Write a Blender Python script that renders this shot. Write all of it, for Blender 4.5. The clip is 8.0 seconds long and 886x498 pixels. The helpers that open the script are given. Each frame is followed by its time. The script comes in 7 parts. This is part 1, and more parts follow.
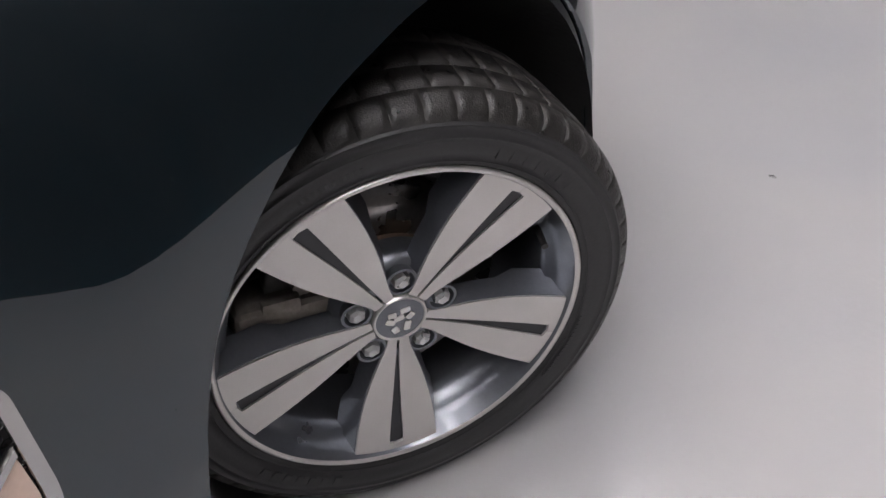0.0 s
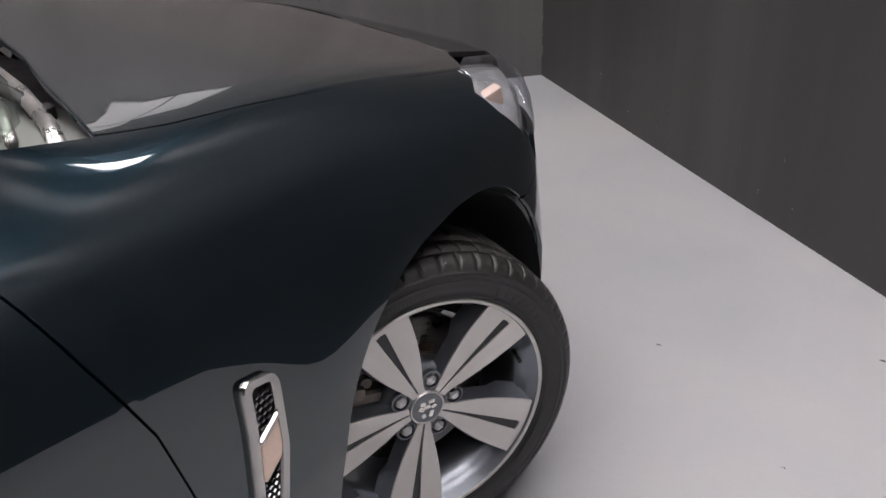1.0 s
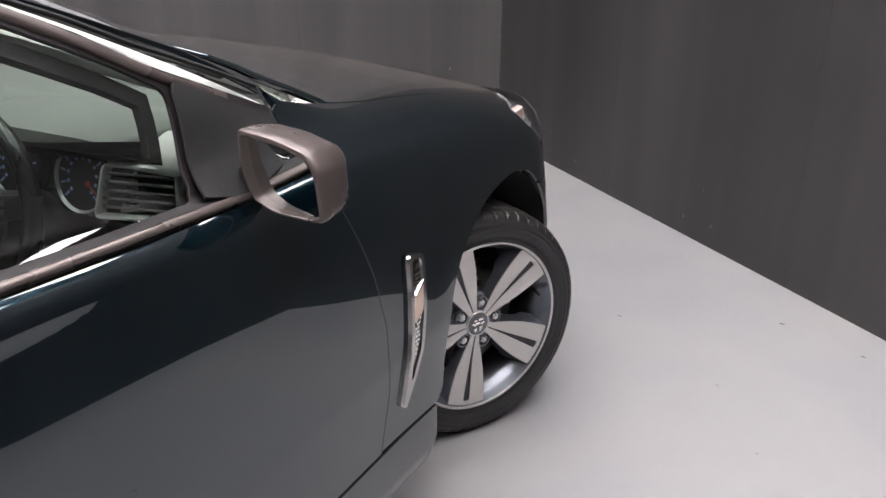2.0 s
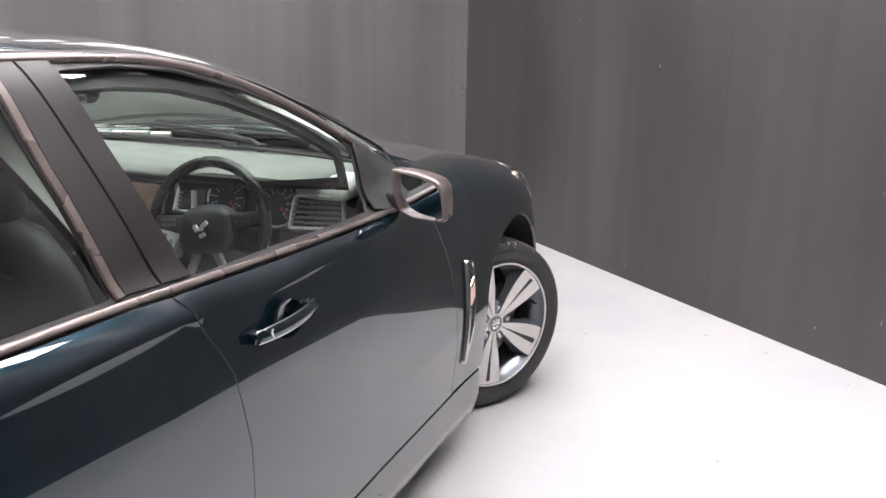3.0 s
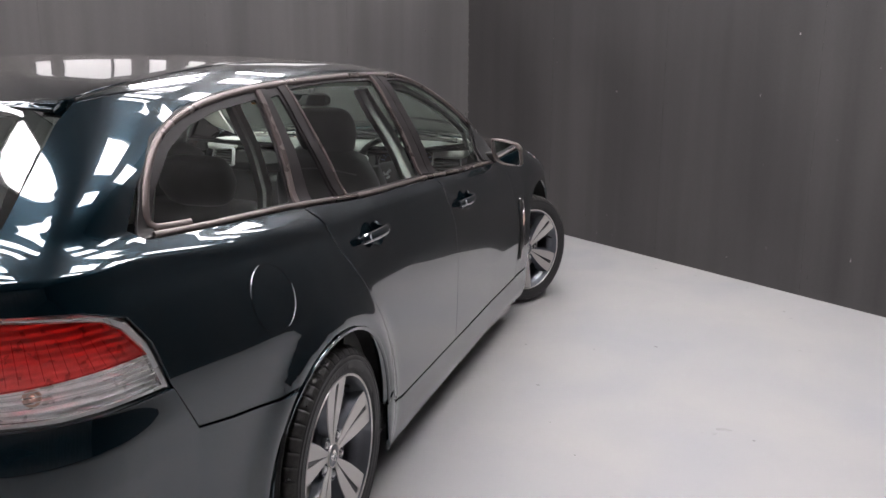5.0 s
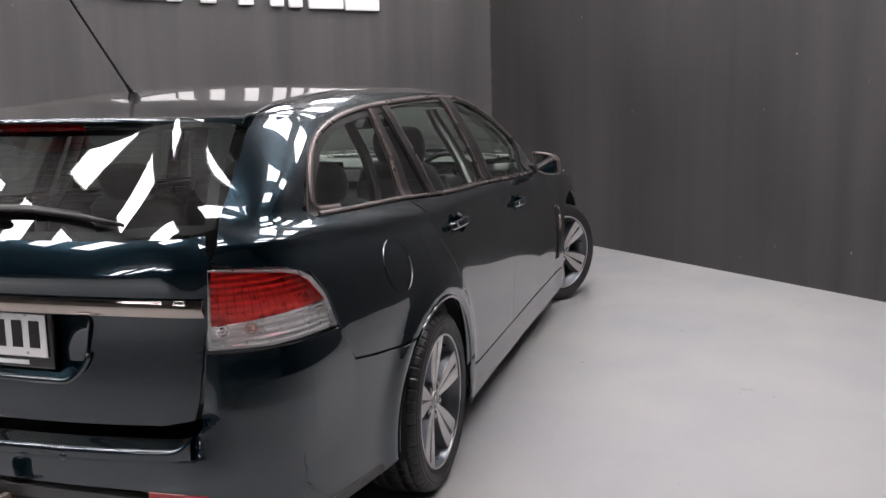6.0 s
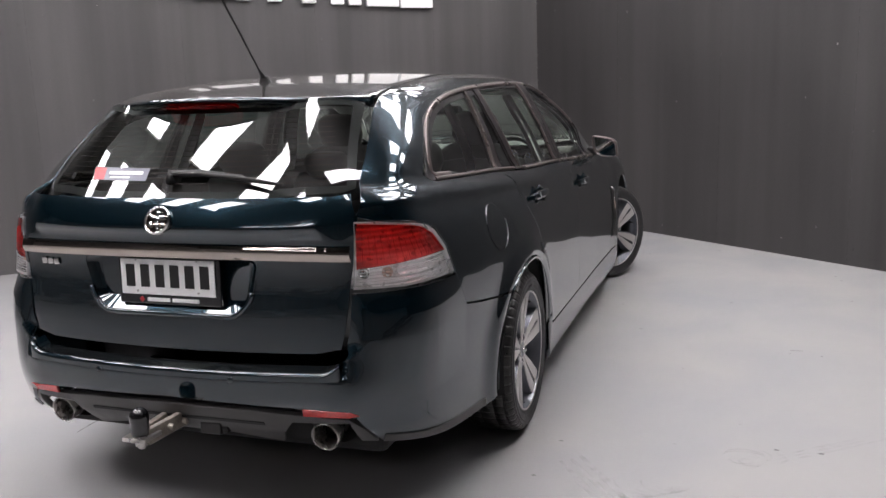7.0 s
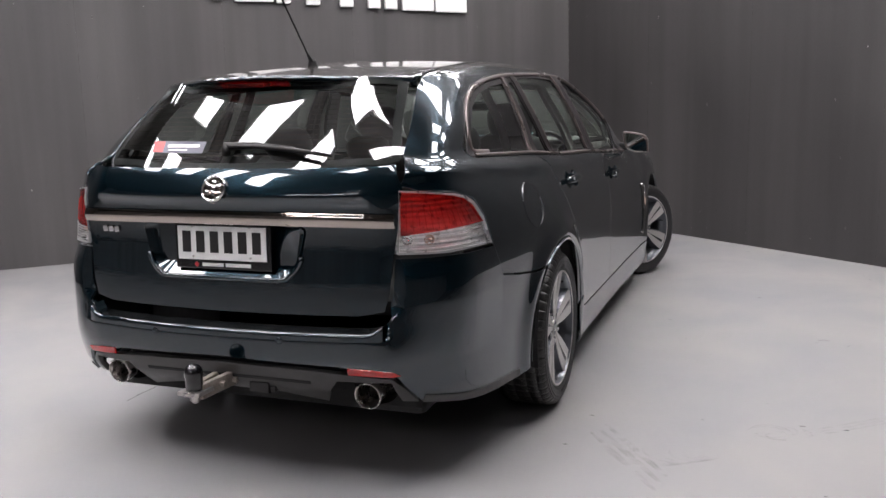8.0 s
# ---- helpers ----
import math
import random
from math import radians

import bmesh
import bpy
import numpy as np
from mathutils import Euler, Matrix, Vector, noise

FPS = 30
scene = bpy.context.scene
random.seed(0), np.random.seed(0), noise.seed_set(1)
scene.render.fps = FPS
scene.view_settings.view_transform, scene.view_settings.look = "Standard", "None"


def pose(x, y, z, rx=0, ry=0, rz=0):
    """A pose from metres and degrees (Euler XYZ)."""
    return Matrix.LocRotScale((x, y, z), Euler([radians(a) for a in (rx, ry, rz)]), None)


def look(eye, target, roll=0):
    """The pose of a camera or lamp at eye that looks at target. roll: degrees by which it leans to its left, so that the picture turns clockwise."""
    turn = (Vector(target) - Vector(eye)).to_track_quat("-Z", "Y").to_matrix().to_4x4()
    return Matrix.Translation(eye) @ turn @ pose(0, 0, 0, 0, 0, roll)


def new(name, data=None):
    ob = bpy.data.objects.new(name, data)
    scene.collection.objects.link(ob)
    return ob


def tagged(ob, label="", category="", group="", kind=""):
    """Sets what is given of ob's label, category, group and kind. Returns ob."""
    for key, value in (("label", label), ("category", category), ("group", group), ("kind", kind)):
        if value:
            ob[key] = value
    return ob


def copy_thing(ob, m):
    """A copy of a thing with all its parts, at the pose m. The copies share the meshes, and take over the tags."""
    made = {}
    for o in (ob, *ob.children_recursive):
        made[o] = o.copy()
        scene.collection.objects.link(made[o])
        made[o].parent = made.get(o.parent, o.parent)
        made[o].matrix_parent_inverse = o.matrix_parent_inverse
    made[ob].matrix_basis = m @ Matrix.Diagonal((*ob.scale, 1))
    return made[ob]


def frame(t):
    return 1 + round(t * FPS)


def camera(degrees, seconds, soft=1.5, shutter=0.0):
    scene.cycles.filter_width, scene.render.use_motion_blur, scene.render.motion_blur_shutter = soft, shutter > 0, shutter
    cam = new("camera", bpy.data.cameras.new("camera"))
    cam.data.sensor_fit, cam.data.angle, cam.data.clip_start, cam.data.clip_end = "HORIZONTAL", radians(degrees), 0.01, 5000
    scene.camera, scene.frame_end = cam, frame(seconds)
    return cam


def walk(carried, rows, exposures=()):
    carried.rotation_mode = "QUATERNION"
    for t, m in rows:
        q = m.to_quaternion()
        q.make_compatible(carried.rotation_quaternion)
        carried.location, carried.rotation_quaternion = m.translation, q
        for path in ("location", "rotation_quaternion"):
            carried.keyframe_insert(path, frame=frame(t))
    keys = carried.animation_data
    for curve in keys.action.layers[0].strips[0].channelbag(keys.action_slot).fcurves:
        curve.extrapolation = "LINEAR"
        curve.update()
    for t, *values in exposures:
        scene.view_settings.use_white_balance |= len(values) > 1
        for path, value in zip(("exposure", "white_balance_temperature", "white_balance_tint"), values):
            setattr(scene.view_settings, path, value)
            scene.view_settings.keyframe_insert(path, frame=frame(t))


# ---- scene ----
cam = camera(54.0, 8.0)
PATH = [
    (0, (1.453, 2.415, 1.148), (0.458, 3.475, -0.226), -8.8),
    (0.5, (1.555, 2.198, 1.28), (0.528, 3.444, 0.1), -6.3),
    (1, (1.645, 1.825, 1.387), (0.689, 3.305, 0.44), -2.2),
    (1.2, (1.663, 1.645, 1.4), (0.739, 3.195, 0.539), -1.4),
    (2.3, (1.766, 0.689, 1.444), (0.98, 2.395, 0.756), 1.2),
    (2.5, (1.774, 0.48, 1.462), (1.014, 2.23, 0.861), 1.3),
    (3, (1.826, -0.071, 1.507), (1.132, 1.724, 0.963), 0.9),
    (3.5, (1.875, -0.612, 1.515), (1.249, 1.22, 1.012), 0.8),
    (4, (1.89, -1.156, 1.531), (1.295, 0.693, 1.054), 0.8),
    (4.5, (1.913, -1.701, 1.51), (1.342, 0.161, 1.058), 0.8),
    (4.7, (1.91, -1.897, 1.506), (1.341, -0.033, 1.056), 0.7),
    (5.8, (1.877, -2.758, 1.464), (1.292, -0.884, 1.082), -1.5),
    (6, (1.847, -2.87, 1.46), (1.262, -0.993, 1.092), -1.6),
    (6.5, (1.792, -3.122, 1.436), (1.195, -1.25, 1.064), -1.6),
    (7, (1.73, -3.359, 1.413), (1.091, -1.5, 1.044), -2.0),
    (7.5, (1.727, -3.487, 1.381), (1.053, -1.638, 1.024), -2.1),
    (8, (1.74, -3.532, 1.294), (1.043, -1.687, 0.96), -1.5),
]
walk(cam, [(t, look(eye, target, roll)) for t, eye, target, roll in PATH],
     exposures=[(0.0, -0.12), (1.0, -0.12), (2.3, 0.26), (2.5, 0.38), (3.0, 1.02), (3.5, 1.18), (4.0, 0.40), (4.5, 0.21), (5.8, -0.02), (8.0, 0.0)])

# ---- world and light ----
world = bpy.data.worlds.new("world")
scene.world = world
world.use_nodes = True
world.node_tree.nodes["Background"].inputs[0].default_value = (0.9, 0.95, 1.0, 1)
world.node_tree.nodes["Background"].inputs[1].default_value = 0.05
LAMP_POWER = 22.6


# ---- materials ----
def material(name, colour, rough=0.5, metal=0.0, var=0.12, scale=6.0, fine=90.0, bump=0.0, coat=0.0, coat_rough=0.03,
             rough_var=0.1, stretch=(1, 1, 1), spec=0.5, second=None, spots=0.0):
    m = bpy.data.materials.new(name)
    m.use_nodes = True
    nt = m.node_tree
    n, l = nt.nodes, nt.links
    b = n["Principled BSDF"]
    b.inputs["Roughness"].default_value, b.inputs["Metallic"].default_value = rough, metal
    b.inputs["Coat Weight"].default_value, b.inputs["Coat Roughness"].default_value = coat, coat_rough
    b.inputs["Specular IOR Level"].default_value = spec
    tc, mp = n.new("ShaderNodeTexCoord"), n.new("ShaderNodeMapping")
    mp.inputs["Scale"].default_value = stretch
    l.new(tc.outputs["Object"], mp.inputs["Vector"])
    big, small = n.new("ShaderNodeTexNoise"), n.new("ShaderNodeTexNoise")
    big.inputs["Scale"].default_value, small.inputs["Scale"].default_value = scale, fine
    big.inputs["Detail"].default_value, small.inputs["Detail"].default_value = 4, 3
    l.new(mp.outputs[0], big.inputs["Vector"]), l.new(mp.outputs[0], small.inputs["Vector"])
    add = n.new("ShaderNodeMath")
    add.operation = "MULTIPLY_ADD"
    add.inputs[1].default_value = 0.35
    l.new(small.outputs["Fac"], add.inputs[0]), l.new(big.outputs["Fac"], add.inputs[2])
    ramp = n.new("ShaderNodeMapRange")
    ramp.inputs["From Min"].default_value, ramp.inputs["From Max"].default_value = 0.45, 0.90
    l.new(add.outputs[0], ramp.inputs["Value"])
    mix = n.new("ShaderNodeMix")
    mix.data_type = "RGBA"
    low = tuple(c * (1 - var) for c in colour)
    high = second or tuple(min(1, c * (1 + var)) for c in colour)
    mix.inputs[6].default_value, mix.inputs[7].default_value = (*low, 1), (*high, 1)
    l.new(ramp.outputs[0], mix.inputs[0])
    out = mix.outputs[2]
    if spots:
        vor = n.new("ShaderNodeTexVoronoi")
        vor.inputs["Scale"].default_value = 34
        l.new(tc.outputs["Object"], vor.inputs["Vector"])
        thr = n.new("ShaderNodeMath")
        thr.operation, thr.inputs[1].default_value = "LESS_THAN", 0.045
        l.new(vor.outputs["Distance"], thr.inputs[0])
        rare = n.new("ShaderNodeMath")
        rare.operation, rare.inputs[1].default_value = "GREATER_THAN", 1 - spots
        l.new(vor.outputs["Color"], rare.inputs[0])
        both = n.new("ShaderNodeMath")
        both.operation = "MULTIPLY"
        l.new(thr.outputs[0], both.inputs[0]), l.new(rare.outputs[0], both.inputs[1])
        dust = n.new("ShaderNodeMix")
        dust.data_type = "RGBA"
        dust.inputs[7].default_value = (0.5, 0.5, 0.48, 1)
        l.new(both.outputs[0], dust.inputs[0]), l.new(out, dust.inputs[6])
        out = dust.outputs[2]
    l.new(out, b.inputs["Base Color"])
    if rough_var:
        rr = n.new("ShaderNodeMapRange")
        rr.inputs["From Min"].default_value, rr.inputs["From Max"].default_value = 0.3, 0.7
        rr.inputs["To Min"].default_value, rr.inputs["To Max"].default_value = max(0.02, rough - rough_var), min(1, rough + rough_var)
        l.new(big.outputs["Fac"], rr.inputs["Value"]), l.new(rr.outputs[0], b.inputs["Roughness"])
    if bump:
        bp = n.new("ShaderNodeBump")
        bp.inputs["Strength"].default_value, bp.inputs["Distance"].default_value = 1.0, bump
        l.new(small.outputs["Fac"], bp.inputs["Height"]), l.new(bp.outputs[0], b.inputs["Normal"])
    return m


def glass_material(name, tint, rough=0.0, ior=1.55):
    """A thin pane: clear tinted body with a mirror coat that grows at grazing angles, alike from both sides."""
    m = bpy.data.materials.new(name)
    m.use_nodes = True
    n, l = m.node_tree.nodes, m.node_tree.links
    n.remove(n["Principled BSDF"])
    tr, gl, mx, lw, pw, mr = (n.new(k) for k in ("ShaderNodeBsdfTransparent", "ShaderNodeBsdfGlossy", "ShaderNodeMixShader", "ShaderNodeLayerWeight", "ShaderNodeMath", "ShaderNodeMapRange"))
    tr.inputs[0].default_value = (*tint, 1)
    gl.inputs["Roughness"].default_value = rough
    lw.inputs["Blend"].default_value = 0.5
    pw.operation, pw.inputs[1].default_value = "POWER", 5.0
    mr.inputs["To Min"].default_value = 2 * ((ior - 1) / (ior + 1)) ** 2
    l.new(lw.outputs["Facing"], pw.inputs[0]), l.new(pw.outputs[0], mr.inputs["Value"])
    l.new(mr.outputs[0], mx.inputs[0]), l.new(tr.outputs[0], mx.inputs[1]), l.new(gl.outputs[0], mx.inputs[2])
    l.new(mx.outputs[0], n["Material Output"].inputs[0])
    return m


def glow(name, colour, strength):
    m = bpy.data.materials.new(name)
    m.use_nodes = True
    n, l = m.node_tree.nodes, m.node_tree.links
    n.remove(n["Principled BSDF"])
    e = n.new("ShaderNodeEmission")
    e.inputs[0].default_value, e.inputs[1].default_value = (*colour, 1), strength
    l.new(e.outputs[0], n["Material Output"].inputs[0])
    return m


PAINT = material("dark_green_paint", (0.0036, 0.0148, 0.0226), rough=0.21, metal=0.72, spec=0.1, var=0.02, scale=3, fine=900, coat=1.0, coat_rough=0.006, rough_var=0.0, spots=0.02)
PAINT.node_tree.nodes["Principled BSDF"].inputs["Coat IOR"].default_value = 1.78


def dusty(m, weight, tint):
    """Fine dust that has settled on upward faces and shows at a flat angle."""
    n, l = m.node_tree.nodes, m.node_tree.links
    b = n["Principled BSDF"]
    tc, xyz, mr = n.new("ShaderNodeTexCoord"), n.new("ShaderNodeSeparateXYZ"), n.new("ShaderNodeMapRange")
    mr.inputs["From Min"].default_value, mr.inputs["From Max"].default_value, mr.inputs["To Max"].default_value = 0.80, 0.97, weight
    l.new(tc.outputs["Normal"], xyz.inputs[0]), l.new(xyz.outputs["Z"], mr.inputs["Value"]), l.new(mr.outputs[0], b.inputs["Sheen Weight"])
    b.inputs["Sheen Roughness"].default_value, b.inputs["Sheen Tint"].default_value = 0.45, (*tint, 1)
    return m


dusty(PAINT, 0.09, (1.0, 0.84, 0.72))
BLACK = material("black_trim", (0.020, 0.019, 0.019), rough=0.42, spec=0.3, var=0.2, scale=20, fine=300, bump=0.0001)
GLOSSBLACK = material("gloss_black", (0.008, 0.008, 0.009), rough=0.12, var=0.2, coat=0.6, rough_var=0.03)
BROWNTRIM = material("satin_window_trim", (0.14, 0.115, 0.108), rough=0.30, metal=0.5, var=0.04, scale=5, fine=60)
PILLARTRIM = material("black_pillar_trim", (0.017, 0.0145, 0.015), rough=0.45, spec=0.35, var=0.12, scale=9, fine=160)
BELTTRIM = material("satin_belt_trim", (0.13, 0.107, 0.099), rough=0.28, metal=0.55, var=0.04, scale=5, fine=60)
RUBBER = material("tyre_rubber", (0.021, 0.021, 0.022), rough=0.50, var=0.3, scale=14, fine=220, bump=0.0003)
TREADMAT = material("worn_tread_rubber", (0.013, 0.0125, 0.012), rough=0.42, var=0.4, scale=60, fine=420, bump=0.0009, second=(0.030, 0.028, 0.026), rough_var=0.15)
MACHINED = material("machined_alloy", (0.62, 0.60, 0.58), rough=0.34, metal=0.75, var=0.05, scale=10, fine=400, bump=0.00003, rough_var=0.05)
GREYALLOY = material("grey_painted_alloy", (0.17, 0.18, 0.20), rough=0.33, metal=0.75, var=0.12, scale=12, fine=200, coat=0.4, rough_var=0.06)
CHROME = material("chrome", (0.78, 0.77, 0.75), rough=0.08, metal=1.0, var=0.03, rough_var=0.03)
DARKCHROME = material("dark_chrome", (0.40, 0.355, 0.32), rough=0.05, metal=1.0, var=0.06, rough_var=0.02)
SATINCHROME = material("satin_chrome", (0.50, 0.49, 0.48), rough=0.16, metal=1.0, var=0.05, rough_var=0.04)
STEEL = material("steel", (0.45, 0.43, 0.41), rough=0.32, metal=0.9, var=0.25, scale=18, fine=150, bump=0.0002)
TIPSTEEL = material("brushed_steel_tip", (0.50, 0.48, 0.46), rough=0.28, metal=1.0, var=0.18, scale=22, fine=140)
WIRE = material("brown_heater_wire", (0.10, 0.065, 0.045), rough=0.75, var=0.2)
SLOTGREY = material("dark_grey_alloy_slot", (0.045, 0.046, 0.05), rough=0.4, metal=0.5, var=0.2)
RUST = material("rusty_iron", (0.20, 0.135, 0.095), rough=0.75, metal=0.3, var=0.4, scale=22, fine=140, bump=0.0006)
CASTGREY = material("cast_iron", (0.32, 0.285, 0.25), rough=0.6, metal=0.4, var=0.35, scale=20, fine=150, bump=0.0006)
DARKIN = material("dark_inside", (0.011, 0.011, 0.011), rough=0.8, var=0.3, fine=120, bump=0.0005)
CLOTH = material("black_leather", (0.057, 0.056, 0.056), rough=0.42, var=0.25, scale=9, fine=260, bump=0.0004)
DASHMAT = material("grey_dash", (0.135, 0.140, 0.130), rough=0.55, var=0.15, scale=7, fine=420, bump=0.0003)
DASHDARK = material("dark_dash_face", (0.065, 0.065, 0.062), rough=0.5, var=0.15, scale=7, fine=420, bump=0.0003)
LIGHTTRIM = material("pale_grey_lining", (0.74, 0.74, 0.70), rough=0.8, var=0.1, scale=9, fine=300, bump=0.0003)
BRIGHTTRIM = material("bright_silver_trim", (0.85, 0.85, 0.84), rough=0.35, metal=0.35, var=0.05)
SILVERTRIM = material("silver_trim", (0.6, 0.6, 0.6), rough=0.3, metal=0.7, var=0.08)
REDLENS = material("red_lens", (0.45, 0.012, 0.012), rough=0.12, var=0.15, scale=20, coat=1.0)
CLEARLENS = material("clear_lens", (0.50, 0.50, 0.50), rough=0.15, metal=0.35, var=0.2, scale=20, coat=1.0)
AMBER = material("amber_lens", (0.64, 0.47, 0.38), rough=0.2, var=0.15, coat=1.0)
WHITE = material("white_plastic", (0.80, 0.80, 0.79), rough=0.4, var=0.04)
REDPLAIN = material("red_print", (0.45, 0.03, 0.04), rough=0.35, var=0.05)
PLATEBLACK = material("black_print", (0.012, 0.012, 0.012), rough=0.4, var=0.1)
SIDEGLASS = glass_material("side_glass", (0.76, 0.86, 0.80))
SCREENGLASS = glass_material("screen_glass", (0.58, 0.65, 0.60))
REARGLASS = glass_material("rear_glass", (0.46, 0.50, 0.49), ior=1.6)
ORANGE = material("orange_print", (0.75, 0.33, 0.12), rough=0.5, var=0.05)
BLUEPRINT = material("blue_print", (0.25, 0.32, 0.6), rough=0.4, var=0.05)
SCREENMAT = material("dark_display", (0.14, 0.095, 0.075), rough=0.25, var=0.1, scale=3)
GLOSSLEATHER = material("polished_black_leather", (0.016, 0.016, 0.017), rough=0.25, var=0.3, scale=9, fine=260, bump=0.0002)
MIRRORMAT = material("mirror_glass", (0.8, 0.82, 0.82), rough=0.02, metal=1.0, var=0.01, rough_var=0.0)
HEADGLASS = glass_material("headlamp_glass", (0.9, 0.92, 0.95))
REDGLASS = glass_material("red_lamp_glass", (1.0, 0.11, 0.10), 0.02)
LAMPGLASS = glass_material("clear_lamp_glass", (0.98, 0.98, 0.98), 0.02)
BOWL = material("silver_lamp_bowl", (0.92, 0.91, 0.90), rough=0.32, metal=0.35, var=0.15, scale=40, fine=200, bump=0.0002, rough_var=0.08)
VALANCE = material("grey_black_valance", (0.045, 0.043, 0.042), rough=0.40, var=0.2, scale=14, fine=300, bump=0.0001)
LEDGLOW = glow("lamp_diffuser", (1.0, 0.955, 0.985), LAMP_POWER)


def streaked(m, along, amount, width):
    """Long soft streaks up a wall, as a roller leaves them."""
    n, l = m.node_tree.nodes, m.node_tree.links
    b = n["Principled BSDF"]
    src = b.inputs["Base Color"].links[0].from_socket
    tc, mp, w = n.new("ShaderNodeTexCoord"), n.new("ShaderNodeMapping"), n.new("ShaderNodeTexNoise")
    mp.inputs["Scale"].default_value = (1 / width, 1 / width, along)
    w.inputs["Scale"].default_value, w.inputs["Detail"].default_value = 1.0, 3
    l.new(tc.outputs["Object"], mp.inputs["Vector"]), l.new(mp.outputs[0], w.inputs["Vector"])
    r = n.new("ShaderNodeMapRange")
    r.inputs["From Min"].default_value, r.inputs["From Max"].default_value = 0.3, 0.7
    r.inputs["To Min"].default_value, r.inputs["To Max"].default_value = 1 - amount, 1 + amount
    l.new(w.outputs["Fac"], r.inputs["Value"])
    hue = n.new("ShaderNodeHueSaturation")
    l.new(r.outputs[0], hue.inputs["Value"]), l.new(src, hue.inputs["Color"]), l.new(hue.outputs[0], b.inputs["Base Color"])
    return m


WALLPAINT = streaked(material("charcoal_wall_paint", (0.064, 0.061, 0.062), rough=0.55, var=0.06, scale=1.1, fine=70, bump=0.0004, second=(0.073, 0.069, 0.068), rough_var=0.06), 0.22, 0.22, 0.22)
# grey of the two unseen walls, lightened to brighten reflections in the car
FILLWALL = streaked(material("unseen_wall_fill_paint", (0.20, 0.195, 0.20), rough=0.55, var=0.06, scale=1.1, fine=70, bump=0.0004, second=(0.22, 0.21, 0.21), rough_var=0.06), 0.22, 0.22, 0.22)


def floor_material():
    """Pale two-pack floor paint: even colour, faint wide clouds, a fine orange-peel skin."""
    m = bpy.data.materials.new("pale_grey_floor_paint")
    m.use_nodes = True
    n, l = m.node_tree.nodes, m.node_tree.links
    b = n["Principled BSDF"]
    tc = n.new("ShaderNodeTexCoord")
    wide, skin = n.new("ShaderNodeTexNoise"), n.new("ShaderNodeTexNoise")
    wide.inputs["Scale"].default_value, wide.inputs["Detail"].default_value, wide.inputs["Distortion"].default_value = 1.5, 6, 0.4
    skin.inputs["Scale"].default_value, skin.inputs["Detail"].default_value = 62, 3
    l.new(tc.outputs["Object"], wide.inputs["Vector"]), l.new(tc.outputs["Object"], skin.inputs["Vector"])
    mix = n.new("ShaderNodeMix")
    mix.data_type = "RGBA"
    mix.inputs[6].default_value, mix.inputs[7].default_value = (0.336, 0.335, 0.347, 1), (0.379, 0.369, 0.363, 1)
    cloud, gloss = n.new("ShaderNodeMapRange"), n.new("ShaderNodeMapRange")
    cloud.inputs["From Min"].default_value, cloud.inputs["From Max"].default_value = 0.30, 0.70
    gloss.inputs["From Min"].default_value, gloss.inputs["From Max"].default_value = 0.30, 0.70
    gloss.inputs["To Min"].default_value, gloss.inputs["To Max"].default_value = 0.11, 0.20
    l.new(wide.outputs["Fac"], cloud.inputs["Value"]), l.new(wide.outputs["Fac"], gloss.inputs["Value"])
    l.new(gloss.outputs[0], b.inputs["Roughness"])
    l.new(cloud.outputs[0], mix.inputs[0]), l.new(mix.outputs[2], b.inputs["Base Color"])
    bp = n.new("ShaderNodeBump")
    bp.inputs["Strength"].default_value, bp.inputs["Distance"].default_value = 0.6, 0.0006
    l.new(skin.outputs["Fac"], bp.inputs["Height"]), l.new(bp.outputs[0], b.inputs["Normal"])
    return m


# charcoal again for the right wall, colour darkened to offset the near lamp row
DIMMEDWALL = streaked(material("charcoal_wall_paint_dimmed", (0.033, 0.031, 0.0312), rough=0.55, var=0.06, scale=1.1, fine=70, bump=0.0004, second=(0.041, 0.0385, 0.038), rough_var=0.06), 0.22, 0.22, 0.22)
FLOORPAINT = floor_material()
CEILPAINT = material("ceiling_paint", (0.055, 0.052, 0.051), rough=0.8, var=0.1, scale=1, fine=40, bump=0.0005)


# ---- building helpers ----
def part(name, bm, mat, parent=None, label=""):
    """Links a bmesh or a mesh as one object under parent."""
    if isinstance(bm, bmesh.types.BMesh):
        me = bpy.data.meshes.new(name)
        bm.to_mesh(me)
        bm.free()
    else:
        me = bm
    me.materials.append(mat)
    ob = new(name, me)
    if parent is not None:
        ob.parent = parent
    if label:
        ob["label"] = label
    return ob


def smooth(bm, angle=40):
    for f in bm.faces:
        f.smooth = True
    for e in bm.edges:
        if len(e.link_faces) == 2 and e.calc_face_angle(0) > radians(angle):
            e.smooth = False
    return bm


def box(bm, size, at=(0, 0, 0), turn=(0, 0, 0), bevel=0.0, segments=2):
    made = bmesh.ops.create_cube(bm, size=1)["verts"]
    bmesh.ops.scale(bm, vec=size, verts=made)
    if bevel:
        edges = list({e for v in made for e in v.link_edges})
        made = list(set(bmesh.ops.bevel(bm, geom=edges, offset=bevel, segments=segments, affect="EDGES", profile=0.6)["verts"]))
    bmesh.ops.transform(bm, matrix=pose(*at, *turn), verts=made)
    return made


def rod(bm, a, b, r, r2=None, segments=16, caps=True):
    a, b = Vector(a), Vector(b)
    d = b - a
    m = Matrix.Translation((a + b) / 2) @ d.to_track_quat("Z", "Y").to_matrix().to_4x4()
    return bmesh.ops.create_cone(bm, cap_ends=caps, segments=segments, radius1=r, radius2=r if r2 is None else r2, depth=d.length, matrix=m)["verts"]


